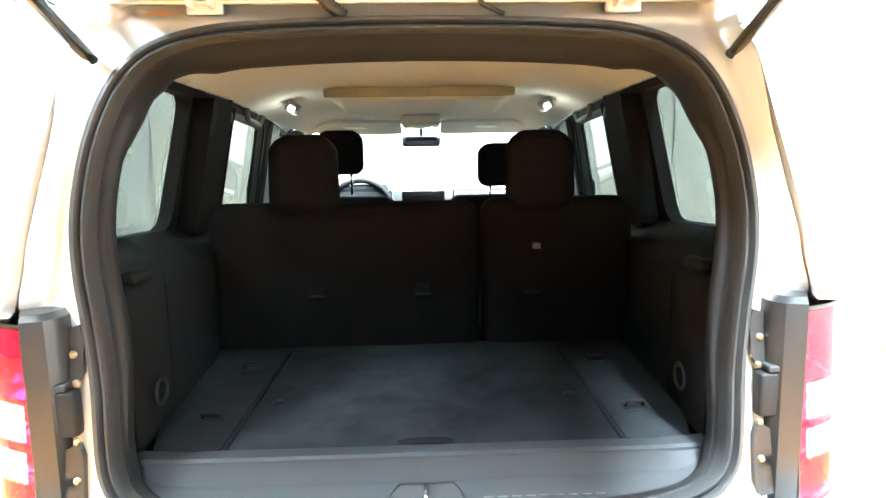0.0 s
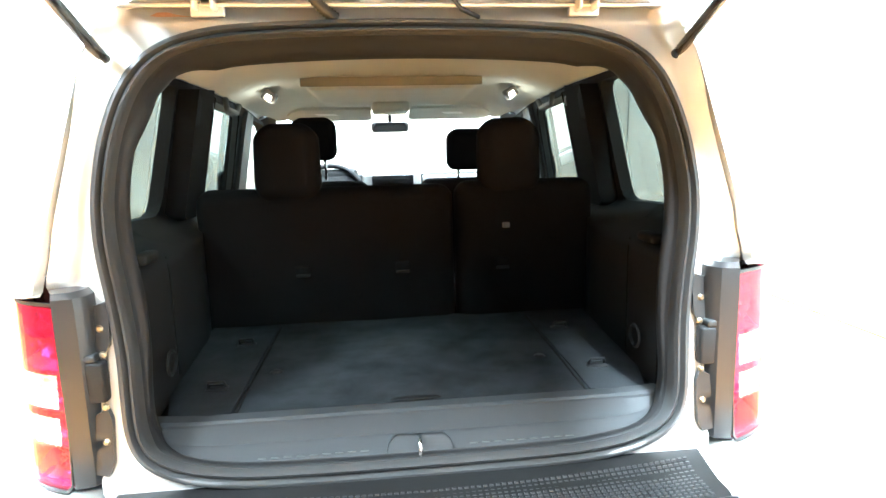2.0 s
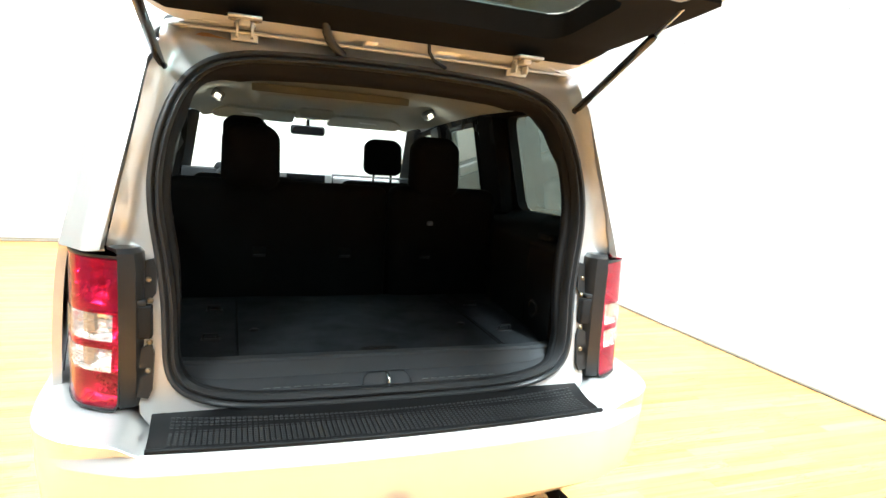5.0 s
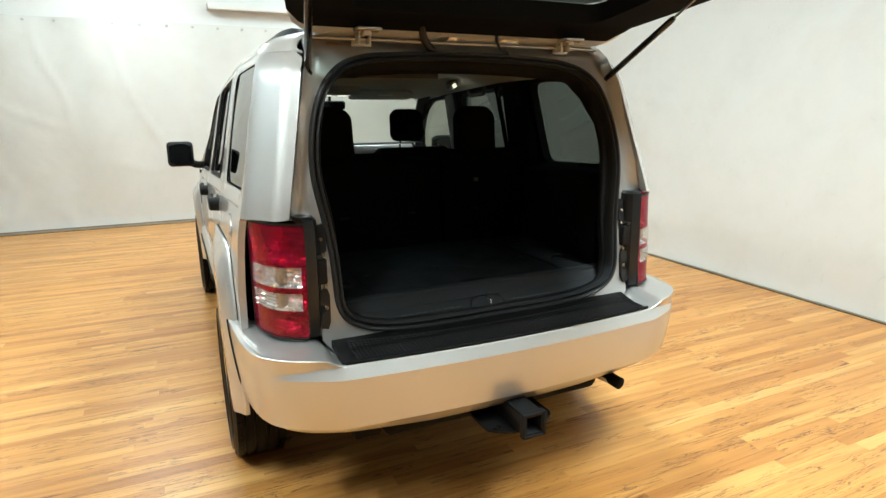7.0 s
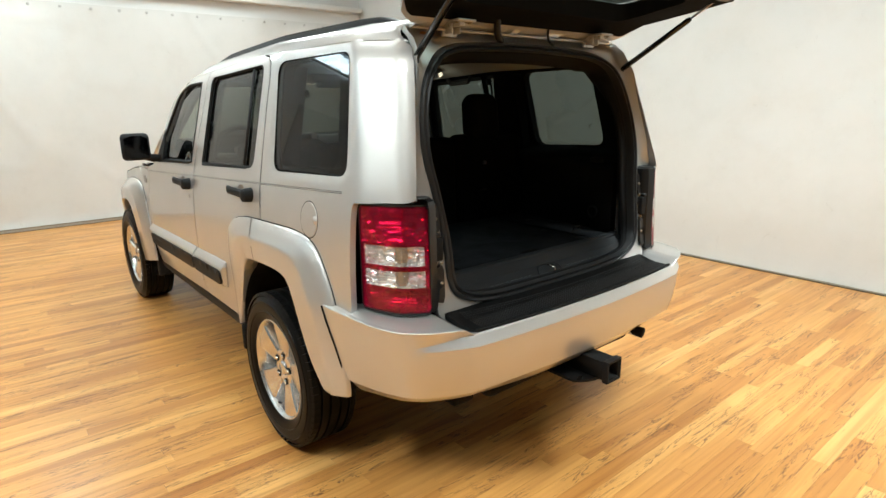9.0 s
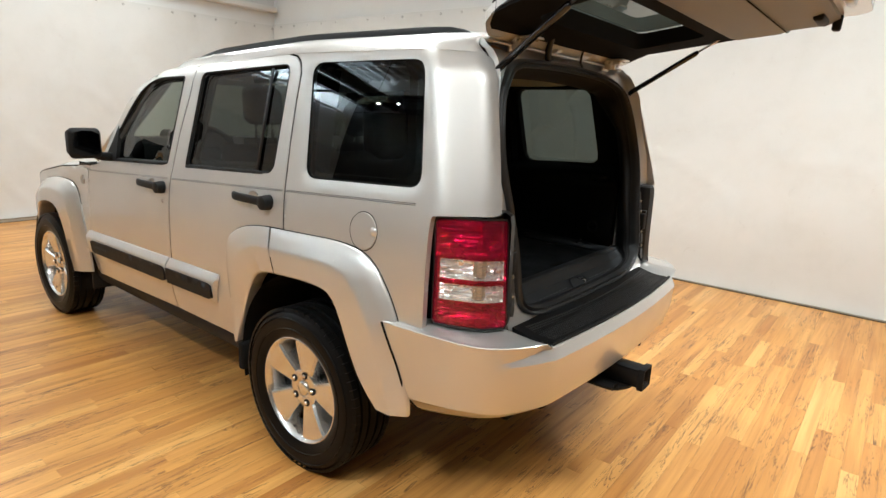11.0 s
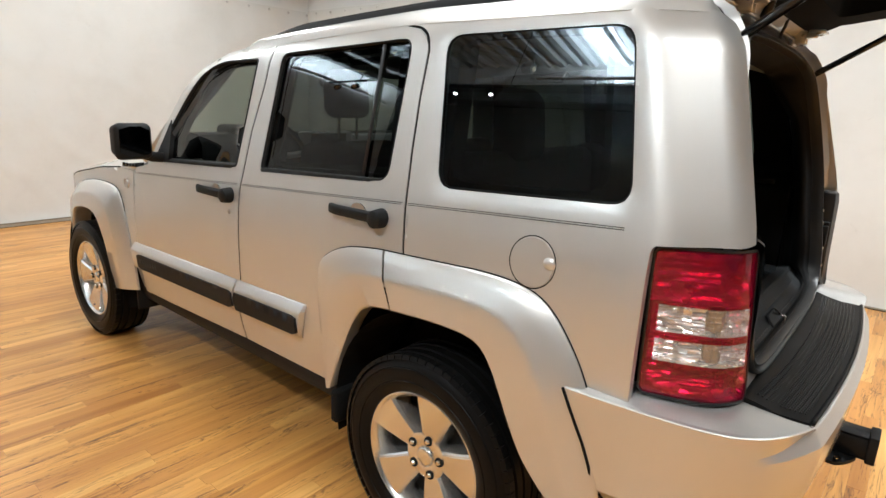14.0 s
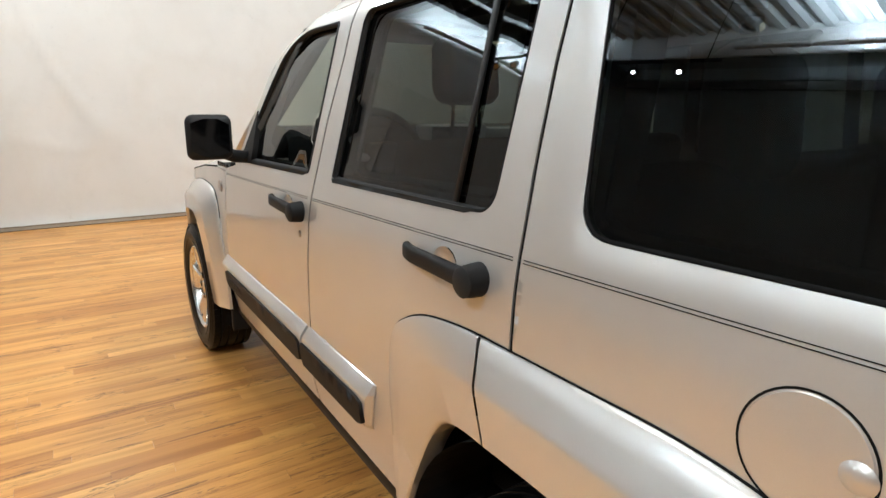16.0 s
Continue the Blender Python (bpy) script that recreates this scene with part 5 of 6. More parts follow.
# lamp brackets, catches and screws beside the opening
for z0, z1 in ((1.03, 1.132), (0.80, 0.932)):
    pl = panel(rounded([(-0.622, z0), (-0.588 + 0.02 * (z0 - 0.8), z0), (-0.586 + 0.02 * (z1 - 0.8), z1), (-0.612, z1)], 0.006), lambda u, v: Vector((u, open_y(v) - 0.012, v)), step=0.03, rim=(0, 0.012, 0))
    both("lamp_bracket", pl, LAMP_BLACK, CAR, CAR)
both("lamp_catch", box((-0.632, -0.790, 0.945), (-0.588, -0.762, 1.026), 0.006, 2), BLACK_PLASTIC, CAR, CAR, "black plastic gate bumper block")
both("lamp_catch", box((-0.628, -0.79, 1.026), (-0.600, -0.760, 1.040), 0.004, 2), GREY_PLASTIC, CAR, CAR, "steel bracket")
for x, z in ((-0.598, 1.083), (-0.594, 1.034), (-0.594, 0.936), (-0.597, 0.868)):
    both("bracket_screw", lathe([(0.0, -0.003), (0.004, -0.003), (0.006, -0.001), (0.0075, 0.002)], (x, open_y(z) - 0.013, z), 12, axis="y"), BRASSY, CAR, CAR)

# ---- rear bumper ----
BUMPER_PLAN = np.vstack([smooth_loop([(-0.868, -0.40), (-0.866, -0.47), (-0.861, -0.56), (-0.851, -0.68), (-0.832, -0.785), (-0.800, -0.853), (-0.742, -0.905), (-0.667, -0.943), (-0.60, -0.970)], 0.02, False)[:-1],
                         smooth_loop([(-0.60, -0.970), (-0.45, -0.984), (-0.22, -0.998), (0, -1.003)], 0.02, False)])
BUMPER_PLAN = np.vstack([BUMPER_PLAN, [(-x, y) for x, y in BUMPER_PLAN[-2::-1]]])
cut_y = curve([(0.40, -0.56), (0.42, -0.555), (0.46, -0.565), (0.60, -0.530), (0.745, -0.462), (0.80, -0.44)])


def bumper_row(z, off, z_cut=None):
    """The bumper's plan line at a height, moved outwards by off and cut at the wheel arch."""
    line = BUMPER_PLAN
    t = np.gradient(line, axis=0)
    nrm = np.stack([t[:, 1], -t[:, 0]], 1) / np.linalg.norm(t, axis=1)[:, None]
    q = line + nrm * (np.array([off(abs(x)) for x in line[:, 0]])[:, None] if callable(off) else off)
    y0 = cut_y(z_cut or z)
    keep = [i for i in range(len(q)) if q[i, 1] < y0]
    ends = []
    for i, j in ((keep[0] - 1, keep[0]), (keep[-1] + 1, keep[-1])):
        i = min(max(i, 0), len(q) - 1)
        t = (y0 - q[i, 1]) / (q[j, 1] - q[i, 1]) if i != j else 1.0
        ends.append(q[i] + (q[j] - q[i]) * min(max(t, 0.0), 1.0))
    q = np.vstack([ends[0], q[keep], ends[1]])
    q = resample(q, 0.02, False)
    n = 120
    d = np.linspace(0, len(q) - 1, n)
    return [Vector((float(np.interp(k, range(len(q)), q[:, 0])), float(np.interp(k, range(len(q)), q[:, 1])), z)) for k in d]


shoulder_at = lambda a: min(max((a - 0.600) / 0.045, 0), 1)           # shoulders stand above the step
fade_at = lambda a: min(max((a - 0.64) / 0.17, 0), 1)                 # the chamfer runs out towards the corner
rows = []
for z, off in ((0.440, -0.15), (0.440, -0.105), (0.446, -0.082), (0.464, -0.056), (0.492, -0.034), (0.53, -0.018), (0.58, -0.006), (0.63, 0.0), (0.67, 0.003), (0.700, 0.0045)):
    row = bumper_row(z, off)
    for p in row:
        p.z += (0.022 + 0.014 * min(max((abs(p.x) - 0.3) / 0.3, 0), 1)) * min(max((0.53 - z) / 0.04, 0), 1)
        p.z -= 0.040 * min(max((p.y + 0.80) / 0.22, 0), 1) * min(max((0.60 - z) / 0.12, 0), 1)
    rows.append(row)
for z, off, dz in ((0.7335, lambda a: -0.0145 + 0.020 * fade_at(a), lambda a: -0.026 * fade_at(a)),
                   (0.7345, lambda a: -0.016 + 0.023 * shoulder_at(a), lambda a: 0.028 * shoulder_at(a)),
                   (0.7365, lambda a: -0.0185 + 0.0225 * shoulder_at(a), lambda a: 0.0285 * shoulder_at(a)),
                   (0.737, lambda a: -0.027 + 0.020 * shoulder_at(a), lambda a: 0.0285 * shoulder_at(a))):
    row = bumper_row(z, off, z + dz(0.85))
    for p in row:
        p.z += dz(abs(p.x))
    rows.append(row)
bm = grid(rows)
bumper = part("rear_bumper", sharpen(bm, 17), PAINT, CAR, "silver rear bumper with a black step pad")


gap_line = [row[0] + Vector((-0.001, 0.003, 0)) for row in rows[0:12]]
both("bumper_gap", tube(gap_line, 0.0042, 6), SHUT, bumper, bumper)


def shelf_place(u, v):
    """The bumper's top: rises from its edge to the lamp."""
    a = abs(u)
    shoulder = min(max((a - 0.588) / 0.034, 0), 1)
    edge = 0.736 + 0.0285 * min(max((a - 0.600) / 0.045, 0), 1)
    d = float(near(SHELF_EDGE, [(u, v)])[0])
    rise = 0.010 * min(max((v + 0.90) / 0.12, 0), 1) * min(d / 0.03, 1)
    return Vector((u, v, (edge + rise * min(max((a - 0.60) / 0.04, 0), 1)) * shoulder + 0.722 * (1 - shoulder)))


outer = [(p.x, p.y) for p in bumper_row(0.737, lambda a: -0.026 + 0.020 * shoulder_at(a), 0.765)]
shelf_out = outer + [(0.835, -0.47), (0.79, -0.55), (0.62, -0.64), (0.60, -0.70), (-0.60, -0.70), (-0.62, -0.64), (-0.79, -0.55), (-0.835, -0.47)]
SHELF_EDGE = np.array(outer + outer[::-1])
part("bumper_top", panel(shelf_out, shelf_place, step=0.022), PAINT, bumper)
# black step pad with ribs
edge = [(p.x, p.y) for p in bumper_row(0.735, -0.022) if abs(p.x) < 0.582]
pad_out = [(-0.585, edge[0][1])] + edge + [(0.585, edge[-1][1]), (0.592, -0.705), (-0.592, -0.705)]
pad_place = lambda u, v: Vector((u, v, 0.741 + 0.018 * min(max((v + 0.86) / 0.05, 0), 1)))
pad = part("step_pad", panel(pad_out, pad_place, step=0.04, rim=(0, 0, -0.02)), PAD_BLACK, bumper, "black ribbed plastic step pad")
rib_v, rib_f = [], []
for k in range(11):
    for x in np.arange(-0.545, 0.545, 0.0125):
        y_edge = float(np.interp(x, [p[0] for p in edge], [p[1] for p in edge])) + 0.028 + 0.0105 * k
        z = pad_place(x, y_edge).z
        n = len(rib_v)
        rib_v += [(x, y_edge - 0.0035, z - 0.001), (x + 0.0088, y_edge - 0.0035, z - 0.001), (x + 0.0088, y_edge + 0.0035, z - 0.001), (x, y_edge + 0.0035, z - 0.001)]
        rib_v += [(x + 0.001, y_edge - 0.0018, z + 0.0030), (x + 0.0078, y_edge - 0.0018, z + 0.0030), (x + 0.0078, y_edge + 0.0018, z + 0.0030), (x + 0.001, y_edge + 0.0018, z + 0.0030)]
        rib_f += [(n + 4, n + 5, n + 6, n + 7), (n, n + 1, n + 5, n + 4), (n + 1, n + 2, n + 6, n + 5), (n + 2, n + 3, n + 7, n + 6), (n + 3, n, n + 4, n + 7)]
ribs = bpy.data.meshes.new("pad_ribs")
ribs.from_pydata(rib_v, [], rib_f)
ribs.materials.append(RIB_BLACK)
pad_ribs = new("pad_ribs", ribs)
pad_ribs.parent = pad
tagged(pad_ribs, "fine moulded grip ribs", kind="stuff")
lip = bmesh.new()
tube([(p[0], p[1] + 0.004, 0.742) for p in pad_out[:-2]], 0.006, 6, lip)
part("pad_lip", lip, PAD_BLACK, pad)
for x in (-0.565, 0.565):
    part("pad_screw", lathe([(0.0, 0.755), (0.006, 0.754), (0.009, 0.749)], (x, -0.785, 0.010), 12, axis="z"), BRASSY, pad)

# tow hitch, exhaust, underbody
hitch = part("tow_hitch", box((-0.44, -0.86, 0.400), (0.44, -0.77, 0.465), 0.03, 4), UNDER, CAR, "black steel tow hitch with a square receiver")
rec = bmesh.new()
for lo, hi in (((-0.038, -1.08, 0.430), (-0.028, -0.80, 0.500)), ((0.028, -1.08, 0.430), (0.038, -0.80, 0.500)), ((-0.038, -1.08, 0.426), (0.038, -0.80, 0.436)), ((-0.038, -1.08, 0.492), (0.038, -0.80, 0.502))):
    box(lo, hi, 0.002, 1, rec)
for lo, hi in (((-0.044, -1.085, 0.421), (-0.034, -1.06, 0.507)), ((0.034, -1.085, 0.421), (0.044, -1.06, 0.507)), ((-0.044, -1.085, 0.419), (0.044, -1.06, 0.429)), ((-0.044, -1.085, 0.499), (0.044, -1.06, 0.509))):
    box(lo, hi, 0.003, 2, rec)
part("receiver", rec, BLACK_PLASTIC, hitch)
plate = panel(rounded([(-0.13, -0.80), (-0.13, -1.0), (-0.06, -1.04), (0.06, -1.04), (0.13, -1.0), (0.13, -0.80)], 0.02), lambda u, v: Vector((u, v, 0.424)), [rounded([(-0.105, -0.985), (-0.075, -0.985), (-0.075, -1.005), (-0.105, -1.005)], 0.008), rounded([(0.075, -0.985), (0.105, -0.985), (0.105, -1.005), (0.075, -1.005)], 0.008)], 0.03, (0, 0, 0.01))
part("chain_plate", plate, BLACK_PLASTIC, hitch)
part("exhaust_pipe", tube([(0.45, 0.3, 0.36), (0.50, -0.5, 0.37), (0.53, -0.74, 0.40), (0.55, -0.855, 0.40)], 0.023, 14), STEEL, CAR, "dark exhaust tail pipe")
part("exhaust_tip", tube([(0.54, -0.78, 0.405), (0.552, -0.866, 0.397)], 0.025, 14), UNDER, CAR)
part("muffler", box((0.18, -0.62, 0.34), (0.42, 0.10, 0.50), 0.07, 4), STEEL, CAR, "dark steel muffler")
part("rear_axle", tube([(-0.70, 0, 0.335), (-0.12, 0, 0.335), (0, 0, 0.345), (0.12, 0, 0.335), (0.70, 0, 0.335)], 0.045, 12, radii=[0.045, 0.05, 0.13, 0.05, 0.045]), UNDER, CAR)
part("front_axle", tube([(-0.70, 2.635, 0.335), (0.70, 2.635, 0.335)], 0.04, 10), UNDER, CAR)
# unseen floor and rear pans, set low to block light under the car
part("floor_pan", box((-0.66, 0.46, 0.33), (0.66, 2.2, 0.50), 0.03), UNDER, CAR)
part("rear_pan", box((-0.60, -0.74, 0.42), (0.60, 0.46, 0.50), 0.02), UNDER, CAR)
part("front_pan", box((-0.55, 2.2, 0.36), (0.55, 3.1, 0.50), 0.02), UNDER, CAR)
part("frame_rail", box((-0.52, -0.76, 0.36), (-0.42, 3.0, 0.44), 0.01), UNDER, CAR)
part("frame_rail", box((0.42, -0.76, 0.36), (0.52, 3.0, 0.44), 0.01), UNDER, CAR)


# ---- wheels ----
def tyre_mesh(r=0.342, half=0.103):
    prof = [(0.212, -half * 0.80), (0.225, -half * 0.92), (0.255, -half * 1.02), (0.29, -half * 1.03), (0.315, -half * 0.98), (r - 0.014, -half * 0.88), (r - 0.004, -half * 0.78)]
    tread = []
    for a in (-0.60, -0.22, 0.22, 0.60):
        x = a * half
        tread += [(r, x - 0.006), (r - 0.009, x - 0.004), (r - 0.009, x + 0.004), (r, x + 0.006)]
    prof = prof + tread + [(q, -x) for q, x in prof[::-1]]
    bm = lathe(prof, (0, 0, 0), 72)
    for q, w in ((0.262, 0.002), (0.305, 0.0025)):                     # sidewall rings
        lathe([(q - 0.002, -half * 1.02), (q, -half * 1.05), (q + 0.002, -half * 1.02)], (0, 0, 0), 72, bm)
    return bm


def rim_mesh():
    bm = lathe([(0.222, -0.086), (0.224, -0.092), (0.219, -0.094), (0.212, -0.088), (0.204, -0.076), (0.198, -0.05), (0.192, 0.02), (0.20, 0.08), (0.215, 0.09)], (0, 0, 0), 72)
    return bm


def spoke_mesh():
    """One broad flat spoke, wide at the rim, with a bevelled edge and deep flanks."""
    prof = [(0.030, 0.020, -0.060), (0.066, 0.034, -0.064), (0.085, 0.041, -0.067), (0.12, 0.050, -0.073), (0.16, 0.0625, -0.079), (0.195, 0.0745, -0.082), (0.211, 0.079, -0.083)]
    rows = []
    for r, w, x in prof:
        half = [(w * 1.03 + 0.004, x + 0.058), (w * 1.0 + 0.001, x + 0.013), (w, x + 0.007), (w - 0.006, x + 0.0015), (w - 0.009, x + 0.0025), (w - 0.011, x + 0.0005), (w * 0.5, x - 0.0005)]
        rows.append([Vector((dx, -a, r)) for a, dx in half] + [Vector((x - 0.0005, 0, r + 0.002))] + [Vector((dx, a, r)) for a, dx in half[::-1]])
    return sharpen(grid(rows), 22)


def wheel_at(cx, cy, cz, turn, flip=False):
    w = part("wheel", lathe([(0.0, -0.012), (0.185, -0.012), (0.188, -0.004), (0.188, 0.05)], (0, 0, 0), 48), UNDER, CAR, "five-spoke alloy wheel with a black tyre")
    part("tyre", tyre_mesh(), TYRE, w, "black rubber tyre")
    blocks = bmesh.new()
    for k in range(64):
        turned = Matrix.Rotation(2 * math.pi * k / 64, 3, "X")
        for lo, hi in (((-0.099, -0.0153, 0.328), (-0.074, 0.0153, 0.3425)), ((0.074, -0.0153, 0.328), (0.099, 0.0153, 0.3425))):
            vs = [blocks.verts.new(turned @ Vector((x * (1 - 0.06 * (z > 0.34)), y, z))) for x in (lo[0], hi[0]) for y in (lo[1], hi[1]) for z in (lo[2], hi[2])]
            for f in ((0, 1, 3, 2), (4, 6, 7, 5), (0, 4, 5, 1), (2, 3, 7, 6), (1, 5, 7, 3)):
                blocks.faces.new([vs[i] for i in f])
    tagged(part("tread", blocks, TYRE, w, smooth=False), "black rubber tread", kind="stuff")
    rim = part("rim", rim_mesh(), ALLOY, w, "silver alloy rim")
    sp = spoke_mesh()
    first = None
    for k in range(5):
        if first is None:
            first = part("spoke", sp, ALLOY, w)
            ob = first
        else:
            ob = new("spoke", first.data)
            ob.parent = w
        ob.rotation_euler = (radians(turn + 72 * k), 0, 0)
    part("hub", lathe([(0.0, -0.072), (0.026, -0.072), (0.030, -0.069), (0.032, -0.063), (0.036, -0.066), (0.070, -0.0665), (0.078, -0.063), (0.082, -0.03)], (0, 0, 0), 40), ALLOY, w)
    nut = bore = None
    for k in range(5):
        a = radians(turn + 72 * k)
        if nut is None:
            nut = part("wheel_nut", lathe([(0.0, -0.074), (0.006, -0.074), (0.0095, -0.070), (0.010, -0.060)], (0, 0, 0), 8), CHROME, w)
            ob = nut
        else:
            ob = new("wheel_nut", nut.data)
            ob.parent = w
        ob.location = (-0.002, 0.060 * math.sin(-a), 0.060 * math.cos(a))
        # flat dark disc on the hub that paints the shade of a nut bore
        if bore is None:
            bore = part("bore_shade", lathe([(0.0, -0.0685), (0.0145, -0.0685), (0.0165, -0.062)], (0, 0, 0), 16), UNDER, w)
            ring = bore
        else:
            ring = new("bore_shade", bore.data)
            ring.parent = w
        ring.location = ob.location
    part("valve", tube([(-0.07, 0.19 * math.sin(radians(168)), 0.19 * math.cos(radians(168))), (-0.085, 0.178 * math.sin(radians(168)), 0.178 * math.cos(radians(168)))], 0.005, 6), RUBBER, w)
    part("caliper", box((-0.01, -0.16, 0.02), (0.05, -0.09, 0.13), 0.015, 2), UNDER, w)
    w.location = (cx, cy, cz)
    if flip:
        w.rotation_euler = (0, 0, math.pi)
    return w


WHEEL_X = 0.778
wheel_at(-WHEEL_X, 0.012, 0.340, 12)
wheel_at(-WHEEL_X, 2.635, 0.340, -18)
wheel_at(WHEEL_X, 0.012, 0.340, 30, True)
wheel_at(WHEEL_X, 2.635, 0.340, 5, True)

# ---- tailgate, raised ----
HINGE = Vector((0, -0.585, 1.715))
GATE_TURN = Matrix.Translation(HINGE) @ Matrix.Rotation(radians(87.5), 4, "X").inverted() @ Matrix.Translation(-HINGE)


def gate_part(name, bm, mat, parent, label="", smooth=True, shadow=True):
    bmesh.ops.transform(bm, matrix=GATE_TURN, verts=bm.verts)
    return part(name, bm, mat, parent, label, smooth, shadow)


GATE_HALF = [(0, 0.765), (0.54, 0.765), (0.592, 0.80), (0.600, 1.12), (0.64, 1.16), (0.722, 1.175), (0.706, 1.32), (0.680, 1.47), (0.652, 1.60), (0.625, 1.675), (0.56, 1.705), (0.3, 1.716), (0, 1.719)]
GATE = rounded(GATE_HALF + [(-x, z) for x, z in GATE_HALF[-2:0:-1]], 0.02)
GLASS_HOLE = rounded([(-0.50, 1.31), (0.50, 1.31), (0.47, 1.60), (-0.47, 1.60)], 0.06)
GLASS_OUT = rounded([(-0.702, 1.240), (0.702, 1.240), (0.688, 1.34), (0.655, 1.54), (0.57, 1.648), (-0.57, 1.648), (-0.655, 1.54), (-0.688, 1.34)], 0.04)
gate_out = lambda u, v: Vector((u, open_y(v) - 0.085 + 0.05 * (abs(u) / 0.7) ** 4, v))
gate_in = lambda u, v: Vector((u, open_y(v) - 0.018, v))
gate = gate_part("tailgate", panel(GATE, gate_out, [GLASS_HOLE], 0.035, lambda co: (0, open_y(co.z) - 0.022 - co.y, 0)), PAINT, CAR, "silver tailgate raised on gas struts")
gate_part("inner_frame", panel(GATE, gate_in, [GLASS_OUT, rounded([(-0.555, 0.87), (0.555, 0.87), (0.56, 1.21), (-0.56, 1.21)], 0.03)], 0.035), PAINT, gate, "silver inner sheet of the tailgate")
SURROUND = [(-0.713, 1.243), (0.713, 1.243), (0.702, 1.32), (0.676, 1.47), (0.642, 1.630), (0.59, 1.680), (-0.59, 1.680), (-0.642, 1.630), (-0.676, 1.47), (-0.702, 1.32)]
border = panel(SURROUND, lambda u, v: gate_in(u, v) + Vector((0, 0.012 if v < 1.60 else 0.004, 0)), [inset(np.array(GLASS_HOLE), 0.008)], 0.03, (0, -0.066, 0))
gate_part("glass_surround", border, MATTE_BLACK, gate, "black surround of the rear glass")
gate_part("rear_glass", panel(inset(np.array(GLASS_HOLE), 0.003), lambda u, v: Vector((u, open_y(v) - 0.075, v)), step=0.06), GATE_GLASS, gate, "dark tinted rear glass")
trim_place = lambda u, v: Vector((u, open_y(v) + 0.004 + 0.020 * min(1, (0.60 - abs(u)) / 0.04, (v - 0.86) / 0.04, (1.25 - v) / 0.02) - 0.008 * (v < 1.03), v))
gate_part("gate_trim", panel(rounded([(-0.575, 0.862), (0.575, 0.862), (0.60, 1.12), (0.60, 1.248), (-0.60, 1.248), (-0.60, 1.12)], 0.03), trim_place, step=0.03, rim=(0, -0.03, 0)), GATE_TRIM, gate, "light grey plastic inner trim panel")
gate_part("trim_seam", tube([trim_place(u, 1.03) + Vector((0, 0.001, 0)) for u in np.linspace(-0.585, 0.585, 24)], 0.0025, 6), SHUT, gate)
gate_part("pull_recess", box((0.30, -0.772, 0.885), (0.46, -0.742, 0.92), 0.012, 3), BLACK_PLASTIC, gate)
gate_part("latch", box((-0.05, -0.80, 0.772), (0.05, -0.745, 0.80), 0.006), STEEL, gate, "steel latch")
for s in (-1, 1):
    gate_part("gate_buffer", box((s * 0.555 - 0.02, -0.80, 0.855), (s * 0.555 + 0.02, -0.74, 0.885), 0.008, 2), BLACK_PLASTIC, gate, "black rubber buffer")
    hinge = bmesh.new()
    x = s * 0.392
    box((x - 0.034, -0.598, 1.676), (x + 0.034, -0.584, 1.698), 0.004, 2, hinge)
    for dx in (-0.018, 0.018):
        box((x + dx - 0.0035, -0.632, 1.684), (x + dx + 0.0035, -0.586, 1.726), 0.0015, 1, hinge)
    box((x - 0.013, -0.664, 1.704), (x + 0.013, -0.612, 1.722), 0.004, 2, hinge)
    box((x - 0.040, -0.690, 1.718), (x + 0.040, -0.640, 1.726), 0.002, 1, hinge)
    knuckle = part("gate_hinge", hinge, PAINT, CAR, "silver steel tailgate hinge")
    part("hinge_pin", tube([(x - 0.026, -0.622, 1.711), (x + 0.026, -0.622, 1.711)], 0.0055, 10), STEEL, knuckle)
    for dx in (-0.028, 0.028):
        part("hinge_bolt", lathe([(0.0, 0.0), (0.0055, 0.0), (0.0065, 0.003), (0.0095, 0.004)], (x + dx, -0.668, 1.7125), 10, axis="z"), BRASSY, knuckle)
    low, mid_p, top = Vector((s * 0.582, -0.640, 1.588)), Vector((s * 0.628, -0.922, 1.777)), Vector((s * 0.652, -1.075, 1.877))
    strut = part("gas_strut", tube([low, low + (mid_p - low) * 0.96, mid_p], 0.0115, 12, radii=[0.0115, 0.0115, 0.008]), GLOSS_BLACK, CAR, "black gas strut")
    part("strut_rod", tube([mid_p, top], 0.0045, 8), STEEL, strut)
    part("ball_joint", lathe([(0.0, -0.016), (0.011, -0.013), (0.016, 0.0), (0.012, 0.014), (0.006, 0.03)], low, 14, axis="y"), GLOSS_BLACK, strut)
    part("ball_plate", box((low.x - 0.02 - 0.02 * s, -0.635, 1.575), (low.x + 0.02 - 0.02 * s, -0.622, 1.61), 0.003), PAINT, strut)
path = smooth_loop([(-0.195, -0.635, 1.765), (-0.185, -0.620, 1.722), (-0.165, -0.605, 1.694), (-0.135, -0.592, 1.672)], 0.0035, False)
loom = tube([tuple(p) for p in path], 0.012, 10, radii=[0.0105 if k % 2 else 0.0135 for k in range(len(path))])
part("cable_boot", loom, RUBBER, CAR, "black ribbed rubber cable boot")
part("washer_hose", tube([(0.10, -0.62, 1.74), (0.105, -0.612, 1.71), (0.125, -0.60, 1.69), (0.165, -0.59, 1.675)], 0.005, 8), RUBBER, CAR, "thin black hose")

# ---- inside the car ----
FLOOR_Z = 0.842
SEAT_Y = 0.0


